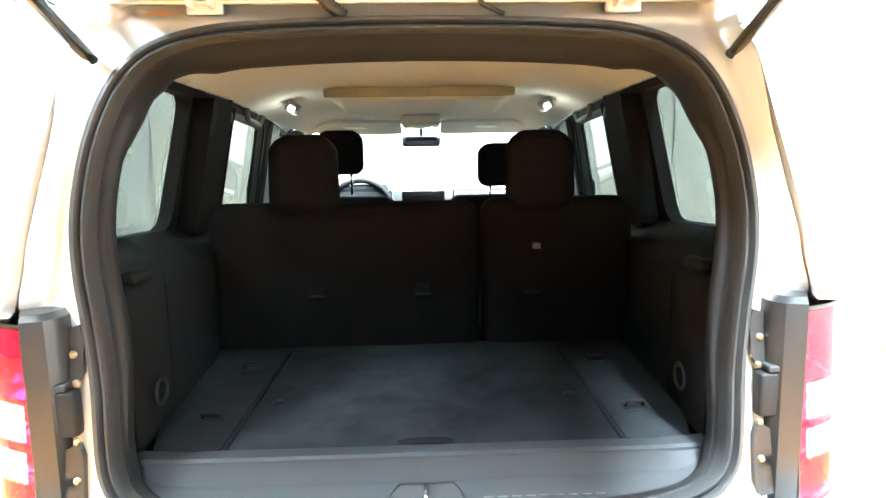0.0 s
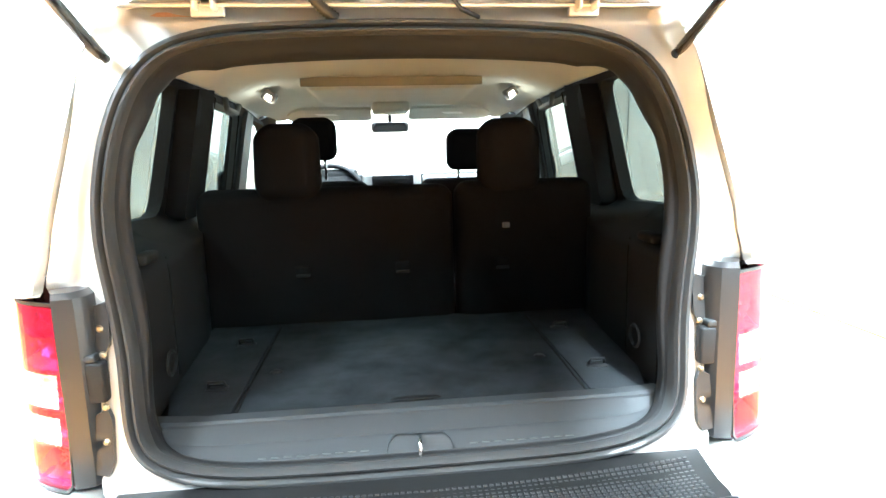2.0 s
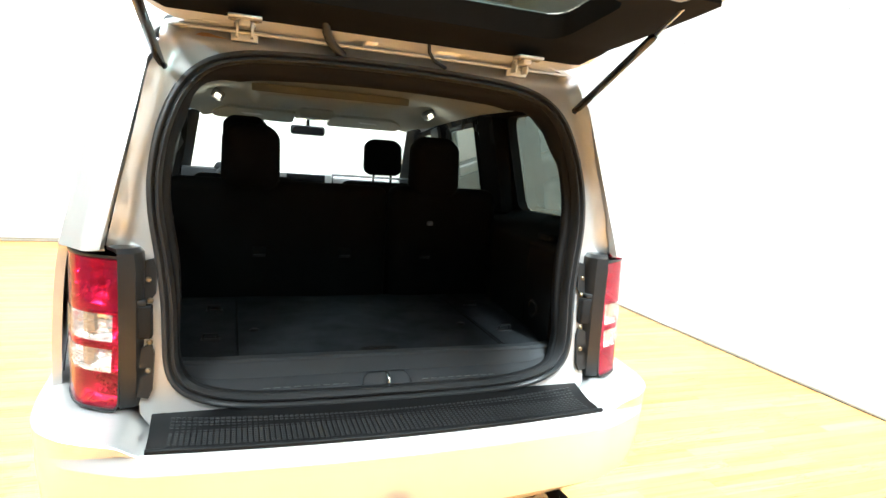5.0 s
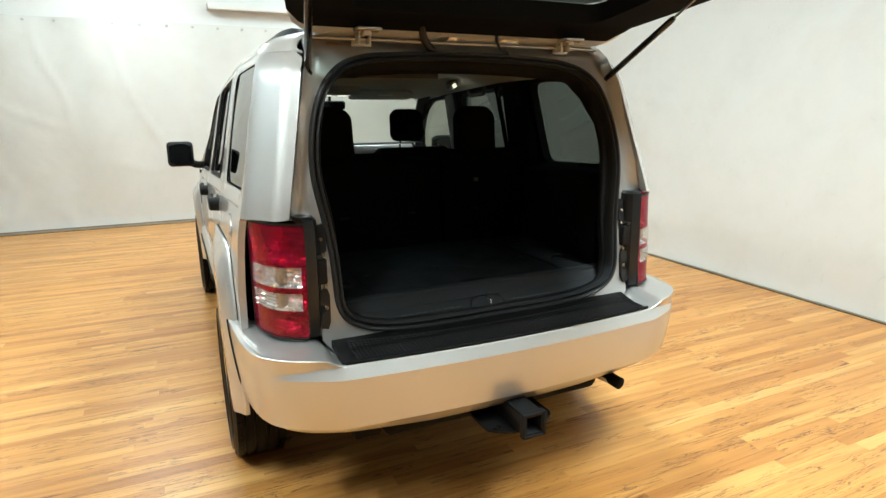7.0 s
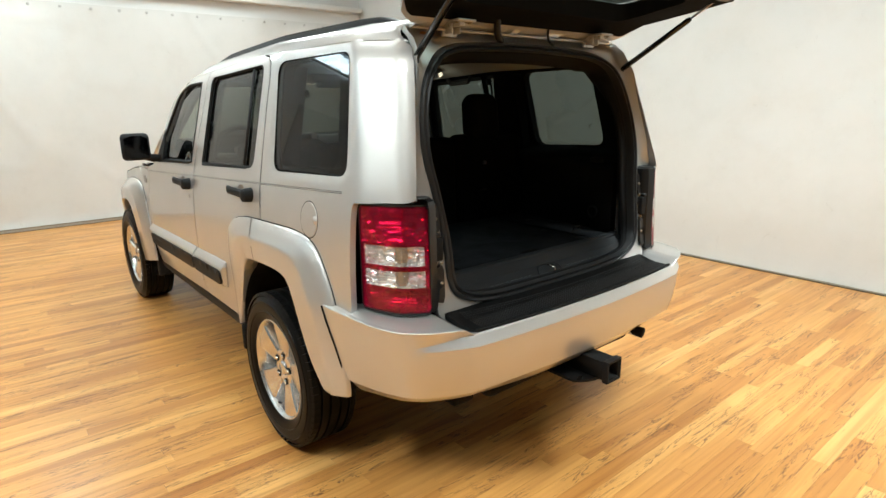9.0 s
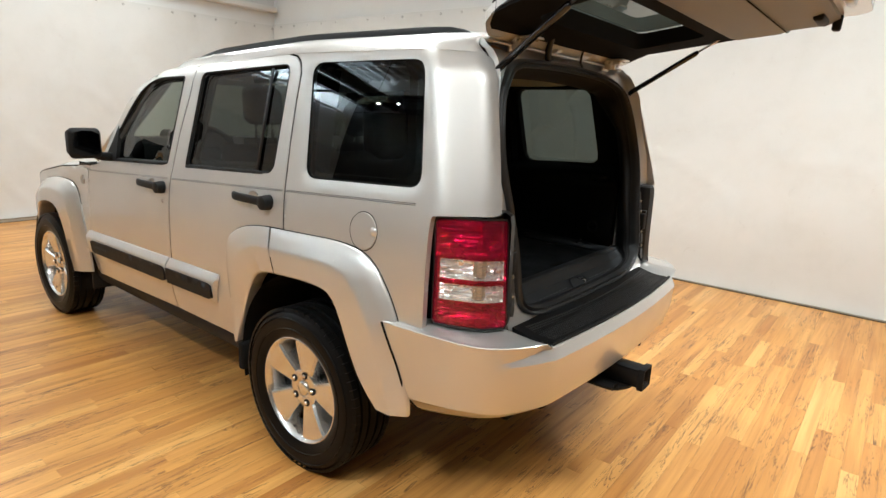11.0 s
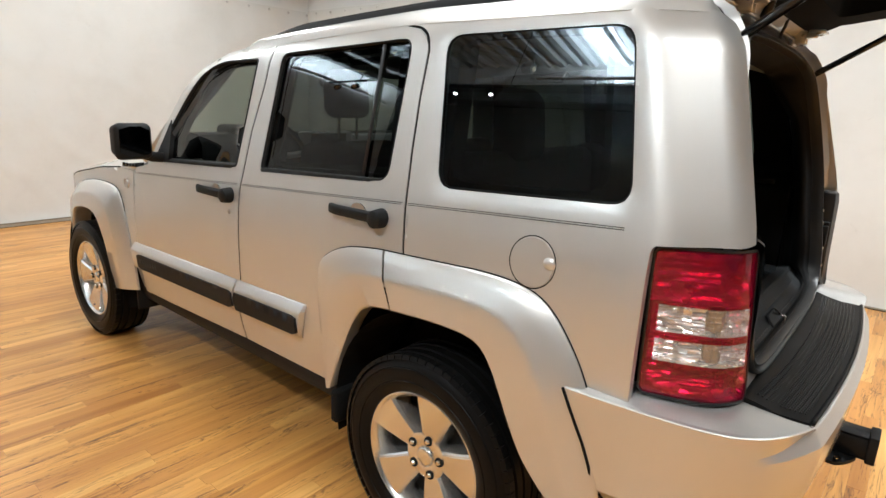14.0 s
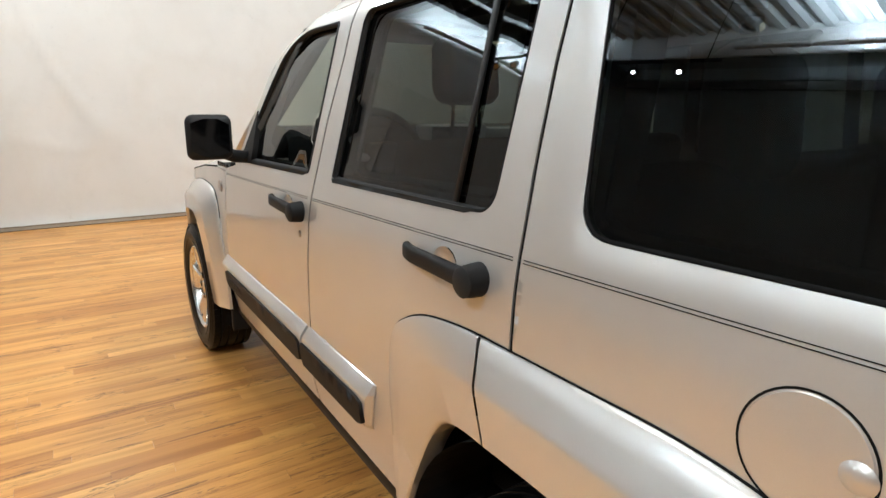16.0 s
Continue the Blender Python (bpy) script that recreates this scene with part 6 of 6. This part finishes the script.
def trim_x(y, z):
    """Half width of the inner side trim: it bulges in over the wheel."""
    base = side_at(max(y, -0.5), z) - 0.055 - 0.05 * max(0, (-0.45 - y)) / 0.2
    low = float(np.interp(y, [-0.72, -0.60, -0.1, 0.15, 0.5], [0.562, 0.570, 0.605, 0.66, 0.72]))
    k = min(max((1.205 - z) / 0.05, 0), 1)
    k = k * k * (3 - 2 * k)
    return base * (1 - k) + low * k


def shrunk(poly, d):
    return [tuple(p) for p in inset(np.array(poly), -d)]


inner_out = [(-0.64, 0.83), (0.3, 0.83), (0.55, 0.60), (1.95, 0.60), (1.95, 1.06), (1.80, 1.10), (1.60, 1.37), (1.45, 1.50), (1.30, 1.55), (0.9, 1.595), (0.3, 1.625), (-0.40, 1.63), (-0.52, 1.60), (-0.60, 1.3), (-0.64, 1.15)]
glass_in = [rounded([(0.045, 1.605), (-0.40, 1.61), (-0.46, 1.235), (0.0, 1.215)], 0.05), rounded([(0.84, 1.572), (0.24, 1.605), (0.245, 1.21), (0.88, 1.17)], 0.04), rounded([(1.02, 1.555), (1.08, 1.155), (1.70, 1.125), (1.56, 1.37), (1.42, 1.49), (1.30, 1.54)], 0.04)]
both("side_trim", panel(inner_out, lambda y, z: Vector((-trim_x(y, z), y, z)), glass_in, 0.03, (-0.041, 0, 0)), TRIM_PLASTIC, CAR, CAR, "black plastic side trim")
both("pillar_trim", panel([(0.055, 1.60), (0.215, 1.61), (0.235, 1.19), (0.04, 1.19)], lambda y, z: Vector((-side_at(y, z) + 0.118, y, z)), step=0.04, rim=(-0.07, 0, 0)), MATTE_BLACK, CAR, CAR, "black pillar trim")
both("pillar_trim", panel([(0.90, 1.58), (1.03, 1.565), (1.075, 1.16), (0.93, 1.16)], lambda y, z: Vector((-side_at(y, z) + 0.072, y, z)), step=0.04, rim=(-0.03, 0, 0)), PILLAR_GREY, CAR, CAR)
both("door_frame_trim", frame_band(shrunk(glass_in[1], 0.012), -0.052, -0.030, 0.03, on_side), PILLAR_GREY, CAR, CAR)
both("seat_belt", panel([(0.30, 1.60), (0.345, 1.60), (0.325, 1.18), (0.28, 1.18)], lambda y, z: Vector((-side_at(y, z) + 0.085, y, z)), step=0.05, rim=(0.004, 0, 0)), CLOTH, CAR, CAR, "dark seat belt webbing")
both("grab_handle", tube([(-0.625, 0.42, 1.60), (-0.63, 0.45, 1.565), (-0.63, 0.60, 1.558), (-0.625, 0.63, 1.59)], 0.011, 8), PILLAR_GREY, CAR, CAR)
both("coat_hook", box((-0.655, 0.27, 1.545), (-0.635, 0.30, 1.58), 0.005), BLACK_PLASTIC, CAR, CAR)

# cargo side details: belt-line ledge, net hook, bag hook ring, access door seam
both("cover_socket", box((-0.605, -0.58, 1.165), (-0.572, -0.50, 1.190), 0.008, 2), TRIM_PLASTIC, CAR, CAR)
both("bag_hook", lathe([(0.020, 0.0), (0.026, 0.004), (0.032, 0.0), (0.026, -0.004)], (-0.556, -0.545, 0.930), 18), BLACK_PLASTIC, CAR, CAR, "small black bag hook")
both("trim_seam", tube([(-trim_x(-0.44, z) + 0.002, -0.44 + 0.02 * (z - 0.9), z) for z in np.linspace(0.86, 1.16, 8)], 0.0014, 5), SHUT, CAR, CAR)

# cargo floor
cf = panel(rounded([(-0.525, -0.690), (0.525, -0.690), (0.60, -0.45), (0.62, 0.02), (-0.62, 0.02), (-0.60, -0.45)], 0.02), lambda u, v: Vector((u, v, FLOOR_Z + 0.003 * noise.noise((u * 5, v * 5, 0)))), step=0.03, rim=(0, 0.0, -0.03))
cargo = part("cargo_floor", cf, CARPET, CAR, "dark grey carpeted cargo floor")
for s in (-1, 1):
    part("floor_seam", tube([(s * 0.395, -0.655, FLOOR_Z + 0.001), (s * 0.40, -0.05, FLOOR_Z + 0.001)], 0.003, 5), SHUT, cargo)
    part("floor_runner", panel(rounded([(s * 0.405, -0.66), (s * 0.535, -0.66), (s * 0.545, -0.05), (s * 0.405, -0.05)], 0.008), lambda u, v: Vector((u, v, FLOOR_Z + 0.005)), step=0.05, rim=(0, 0, -0.006)), CARPET, cargo)
    for y, x in ((-0.518, 0.470), (-0.205, 0.470)):
        tie = bmesh.new()
        box((s * x - 0.026, y - 0.015, FLOOR_Z + 0.004), (s * x + 0.026, y + 0.015, FLOOR_Z + 0.008), 0.004, 2, tie)
        tube([(s * x - 0.02, y + 0.004, FLOOR_Z + 0.010), (s * x - 0.018, y - 0.004, FLOOR_Z + 0.024), (s * x + 0.018, y - 0.004, FLOOR_Z + 0.024), (s * x + 0.02, y + 0.004, FLOOR_Z + 0.010)], 0.004, 6, tie)
        part("tie_down_loop", tie, BLACK_PLASTIC, cargo, "dark tie-down loop")
    part("floor_clip", lathe([(0.0, 0.006), (0.010, 0.006), (0.016, 0.001)], (s * 0.347, -0.42, FLOOR_Z), 14, axis="z"), BLACK_PLASTIC, cargo)
pull = lathe([(0.0, 0.007), (0.05, 0.007), (0.058, 0.004)], (0, 0, FLOOR_Z), 24, axis="z")
for v in pull.verts:
    v.co.y = v.co.y * 0.2 - 0.640
part("floor_pull", pull, SHUT, cargo, "dark finger hole")

# sill plate down to the seal
rows = []
for y, z in ((-0.655, FLOOR_Z + 0.004), (-0.682, FLOOR_Z + 0.006), (-0.690, FLOOR_Z + 0.006), (-0.696, FLOOR_Z + 0.001), (-0.697, FLOOR_Z - 0.005), (-0.716, 0.812), (-0.719, 0.806), (-0.726, 0.803), (-0.735, 0.795), (-0.750, 0.788), (-0.762, 0.778)):
    half = float(np.interp(z, [0.77, 0.785, 0.82, 0.86], [0.520, 0.536, 0.552, 0.556]))
    rise = float(np.interp(z, [0.78, 0.80, 0.83], [0.045, 0.04, 0.006]))
    rows.append([Vector((half * u, y, z + rise * abs(u) ** 12)) for u in np.sin(np.linspace(-0.5, 0.5, 49) * math.pi)])
sill_plate = part("sill_plate", sharpen(grid(rows), 30), SILL_PLASTIC, CAR, "grey plastic loading sill plate")
slot = part("sill_slot", box((-0.009, -0.7515, 0.7865), (0.009, -0.748, 0.7885), 0.0005, 1), PILLAR_GREY, sill_plate)
slot.location.x = 0.115
for s in (-1, 1):
    for k in range(9):
        if (s, k) != (1, 0):
            again = new("sill_slot", slot.data)
            again.parent = sill_plate
            again.location.x = s * (0.115 + 0.026 * k)
recess = panel(rounded([(-0.075, 0.770), (0.075, 0.770), (0.06, 0.812), (-0.06, 0.812)], 0.012), lambda u, v: Vector((u, -0.728 - (0.812 - v) * 0.9 - 0.004, v)), step=0.02, rim=(0, -0.006, 0))
part("latch_recess", recess, SILL_PLASTIC, sill_plate)
part("striker", tube([(0.0, -0.752, 0.775), (0.0, -0.778, 0.782), (0.0, -0.778, 0.806), (0.0, -0.742, 0.810)], 0.0048, 8), CHROME, sill_plate, "steel latch striker loop")


# seats
def cushion(lo, hi, r, tilt=0.0, name="seat", mat=CLOTH, parent=None, label=""):
    bm = box(lo, hi, r, 5)
    lo, hi = Vector(lo), Vector(hi)
    for v in bm.verts:
        v.co.y += tilt * (v.co.z - lo.z)
        v.co += 0.006 * Vector((0, noise.noise(v.co * 6), 0))
    return part(name, bm, mat, parent or CAR, label)


def headrest(x, y, z0, w, h, d, parent):
    bm = box((x - w / 2, y - d / 2, z0), (x + w / 2, y + d / 2, z0 + h), min(0.058, d * 0.49), 8)
    for v in bm.verts:
        k = (v.co.z - z0) / h
        v.co.x = x + (v.co.x - x) * (1.0 - 0.04 * k * k - 0.05 * (1 - k) ** 2 - 0.20 * max(0.0, (k - 0.55) / 0.45) ** 3)
        v.co.y += 0.02 * k
    hr = part("headrest", bm, CLOTH, parent, "dark cloth headrest")
    for dx in (-0.05, 0.05):
        part("headrest_post", tube([(x + dx, y, z0 - 0.09), (x + dx, y, z0 + 0.03)], 0.0065, 8), CHROME, hr)


rs = cushion((-0.655, SEAT_Y, 0.80), (0.176, SEAT_Y + 0.13, 1.283), 0.048, 0.03, "rear_seat_back", CLOTH, CAR, "dark cloth rear seat back")
rs2 = cushion((0.184, SEAT_Y, 0.80), (0.655, SEAT_Y + 0.13, 1.290), 0.048, 0.03, "rear_seat_back", CLOTH, CAR, "dark cloth rear seat back, narrow part")
cushion((-0.62, SEAT_Y + 0.10, 0.66), (0.62, SEAT_Y + 0.62, 0.86), 0.05, 0, "rear_seat_base", CLOTH, CAR)
headrest(-0.357, SEAT_Y + 0.045, 1.245, 0.218, 0.245, 0.12, rs)
headrest(0.366, SEAT_Y + 0.045, 1.252, 0.218, 0.243, 0.12, rs2)
for x, owner in ((-0.323, rs), (0.0, rs), (0.334, rs2)):
    tether = bmesh.new()
    box((x - 0.024, SEAT_Y - 0.001, 0.998), (x + 0.024, SEAT_Y + 0.012, 1.035), 0.006, 2, tether)
    part("anchor_pocket", tether, SHUT, owner)
    part("anchor_bar", box((x - 0.022, SEAT_Y - 0.010, 0.998), (x + 0.022, SEAT_Y - 0.002, 1.008), 0.003, 2), BLACK_PLASTIC, owner)
part("care_label", box((0.337, SEAT_Y - 0.002, 1.135), (0.360, SEAT_Y + 0.010, 1.152), 0.001, 1), WHITE_LABEL, rs2, "small white sewn label")
for x in (-0.37, 0.37):
    fs = cushion((x - 0.25, 0.86, 0.62), (x + 0.25, 0.99, 1.255), 0.05, -0.06, "front_seat", CLOTH, CAR, "dark cloth front seat")
    cushion((x - 0.25, 0.90, 0.60), (x + 0.25, 1.40, 0.74), 0.05, 0, "seat_base", CLOTH, fs)
    headrest(x, 0.925 if x < 0 else 0.98, 1.352 if x < 0 else 1.288, 0.225, 0.20, 0.10, fs)

# dashboard, wheel, mirror
rows = []
for y, z in ((1.98, 1.09), (1.88, 1.165), (1.75, 1.235), (1.63, 1.252), (1.56, 1.245), (1.53, 1.19), (1.55, 0.95), (1.62, 0.75)):
    rows.append([Vector((0.72 * u, y, z)) for u in np.linspace(-1, 1, 9)])
dash = part("dashboard", sharpen(grid(rows), 40), TRIM_PLASTIC, CAR, "dark dashboard")
part("centre_panel", box((-0.17, 1.512, 0.98), (0.17, 1.56, 1.256), 0.012, 3), DASH_SILVER, dash, "silver centre console")
part("radio_screen", box((-0.115, 1.508, 1.180), (0.125, 1.53, 1.246), 0.004), SCREEN, dash)
part("passenger_trim", box((0.18, 1.518, 1.175), (0.62, 1.56, 1.240), 0.01), DASH_SILVER, dash)
part("instrument_hood", box((-0.54, 1.56, 1.20), (-0.20, 1.74, 1.285), 0.03, 4), TRIM_PLASTIC, dash)
wheel_c = Vector((-0.355, 1.50, 1.135))
tilt = Matrix.Rotation(radians(-24), 3, "X")
ring = [wheel_c + tilt @ Vector((0.188 * math.cos(k), 0, 0.188 * math.sin(k))) for k in (2 * math.pi * j / 40 for j in range(40))]
sw = part("steering_wheel", tube(ring, 0.015, 8, closed=True), BLACK_PLASTIC, CAR, "black steering wheel")
part("wheel_boss", box(wheel_c - Vector((0.07, 0.02, 0.06)), wheel_c + Vector((0.07, 0.03, 0.06)), 0.03, 4), TRIM_PLASTIC, sw)
for s in (-1, 1):
    part("wheel_spoke", tube([wheel_c + Vector((s * 0.06, 0, 0)), wheel_c + Vector((s * 0.18, 0, 0.01))], 0.016, 8), DASH_SILVER, sw)
rv = part("rearview_mirror", box((-0.104, 1.43, 1.488), (0.104, 1.47, 1.546), 0.02, 4), BLACK_PLASTIC, CAR, "inside rear-view mirror")
part("mirror_glass", panel(rounded([(-0.095, 1.495), (0.095, 1.495), (0.095, 1.539), (-0.095, 1.539)], 0.015), lambda u, v: Vector((u, 1.4285, v)), step=0.04), MIRROR, rv)
part("mirror_stem", tube([(0, 1.46, 1.54), (0, 1.44, 1.60)], 0.010, 8), BLACK_PLASTIC, rv)

# headliner
def visor_place(u, v):
    """A visor's underside: it slopes down towards the windscreen."""
    return Vector((u, 1.185 + v, 1.600 - 0.27 * v))


hl_out = rounded([(-0.58, -0.54), (0.58, -0.54), (0.628, -0.2), (0.632, 1.0), (0.59, 1.36), (-0.59, 1.36), (-0.632, 1.0), (-0.628, -0.2)], 0.04)


def liner_place(u, v):
    z = 1.690 + roof_drop(v) - 0.085 * (abs(u) / 0.655) ** 4
    if v < -0.36:
        z -= 0.055 * ((-0.36 - v) / 0.18)
    k = min(max((0.36 - abs(u)) / 0.04, 0), 1)
    z -= 0.042 * k * min(max((v - 0.46) / 0.03, 0), 1) * min(max((1.02 - v) / 0.16, 0), 1)
    k = min(max((0.32 - abs(u)) / 0.03, 0), 1)
    z -= 0.020 * k * min(max((v - 0.96) / 0.04, 0), 1) * min(max((1.20 - v) / 0.12, 0), 1)
    return Vector((u, v, z))


liner = part("headliner", panel(hl_out, liner_place, step=0.02, rim=(0, 0, 0.02)), HEADLINER, CAR, "light beige cloth headliner")
# dark strip that paints the shade on the liner's rear-facing step
for half, y, drop, h in ((0.352, 0.453, 0.0, 0.038),):
    z = 1.690 + roof_drop(y) - drop
    part("shaded_step", box((-half, y - 0.006, z - h), (half, y + 0.004, z - 0.003), 0.004, 2), LINER_SHADE, liner, "headliner step face with its shade put into a darker colour")
for s in (-1, 1):
    dl = part("dome_lamp", box((s * 0.49 - 0.026, 0.535, 1.596), (s * 0.49 + 0.026, 0.60, 1.640), 0.010, 3, turn=Matrix.Rotation(radians(-s * 30), 4, "Y")), GATE_TRIM, liner, "small lit dome lamp")
    part("dome_lens", box((s * 0.49 - 0.013, 0.529, 1.600), (s * 0.49 + 0.013, 0.57, 1.622), 0.005, 2, turn=Matrix.Rotation(radians(-s * 30), 4, "Y")), LAMP_ON, dl, "glowing lens")
    visor = part("sun_visor", panel(rounded([(s * 0.10, 0.0, 0.012), (s * 0.48, 0.0, 0.05), (s * 0.545, 0.10, 0.04), (s * 0.53, 0.178, 0.03), (s * 0.10, 0.178, 0.012)], 0.02), visor_place, step=0.03, rim=(0, 0.004, 0.014)), HEADLINER, liner, "beige sun visor folded up")
    part("vanity_label", panel([(s * 0.33 - 0.062, 0.055), (s * 0.33 + 0.062, 0.055), (s * 0.33 + 0.062, 0.085), (s * 0.33 - 0.062, 0.085)], lambda u, v: visor_place(u, v) + Vector((0, -0.0006, -0.0022)), step=0.05, rim=(0, 0, 0.001)), LABEL_PALE, visor, "pale printed label")
cons = part("overhead_console", box((-0.095, 1.02, 1.578), (0.095, 1.36, 1.625), 0.02, 4), HEADLINER, liner, "beige overhead console")
for s in (-1, 1):
    part("map_lamp", box((s * 0.05 - 0.025, 1.30, 1.572), (s * 0.05 + 0.025, 1.345, 1.580), 0.005, 2), LAMP_ON, cons, "glowing map lamp")
for x in (-0.49, 0.49):
    d = bpy.data.lights.new("dome_light", "POINT")
    d.energy, d.color, d.shadow_soft_size = 0.06, (1.0, 0.82, 0.58), 0.02
    new("dome_light", d).location = (x, 0.545, 1.572)

# ---- floor strips, laid along x ----
rng = random.Random(11)
STRIP = 0.066
near_box = (-2.8, -0.85, -1.2, 2.6)
shared = {}
rest_v, rest_f = [], []


def strip_mesh(length):
    if length not in shared:
        bm = box((0, 0.0003, -0.013), (length - 0.0005, STRIP - 0.0003, 0.0), 0.0004, 1)
        shared[length] = part("floor_strip", bm, WOOD_PIECE, floor, smooth=False)
        return shared[length], True
    ob = new("floor_strip", shared[length].data)
    ob.parent = floor
    return ob, False


made = 0
y = WALL_BACK
while y < WALL_FRONT + 0.06:
    x = WALL_FAR_LEFT - rng.uniform(0, 0.6)
    while x < WALL_RIGHT + 0.06:
        length = rng.choice((0.40, 0.55, 0.75, 0.95, 1.20, 1.45))
        if near_box[0] < x < near_box[1] and near_box[2] < y < near_box[3] and made < 300:
            ob, _ = strip_mesh(length)
            ob.location = (x, y, 0)
            made += 1
        else:
            k = len(rest_v)
            x1, y0, y1 = x + length - 0.0005, y + 0.0003, y + STRIP - 0.0003
            rest_v += [(x, y0, -0.013), (x1, y0, -0.013), (x1, y1, -0.013), (x, y1, -0.013), (x, y0, 0), (x1, y0, 0), (x1, y1, 0), (x, y1, 0)]
            rest_f += [(k + 4, k + 5, k + 6, k + 7), (k, k + 1, k + 5, k + 4), (k + 1, k + 2, k + 6, k + 5), (k + 2, k + 3, k + 7, k + 6), (k + 3, k, k + 4, k + 7)]
        x += length
    y += STRIP
me = bpy.data.meshes.new("floor_strips")
me.from_pydata(rest_v, [], rest_f)
me.materials.append(WOOD_REST)
rest = new("floor_strips", me)
rest.parent = floor
tagged(rest, "golden brown laminate strips", kind="stuff")
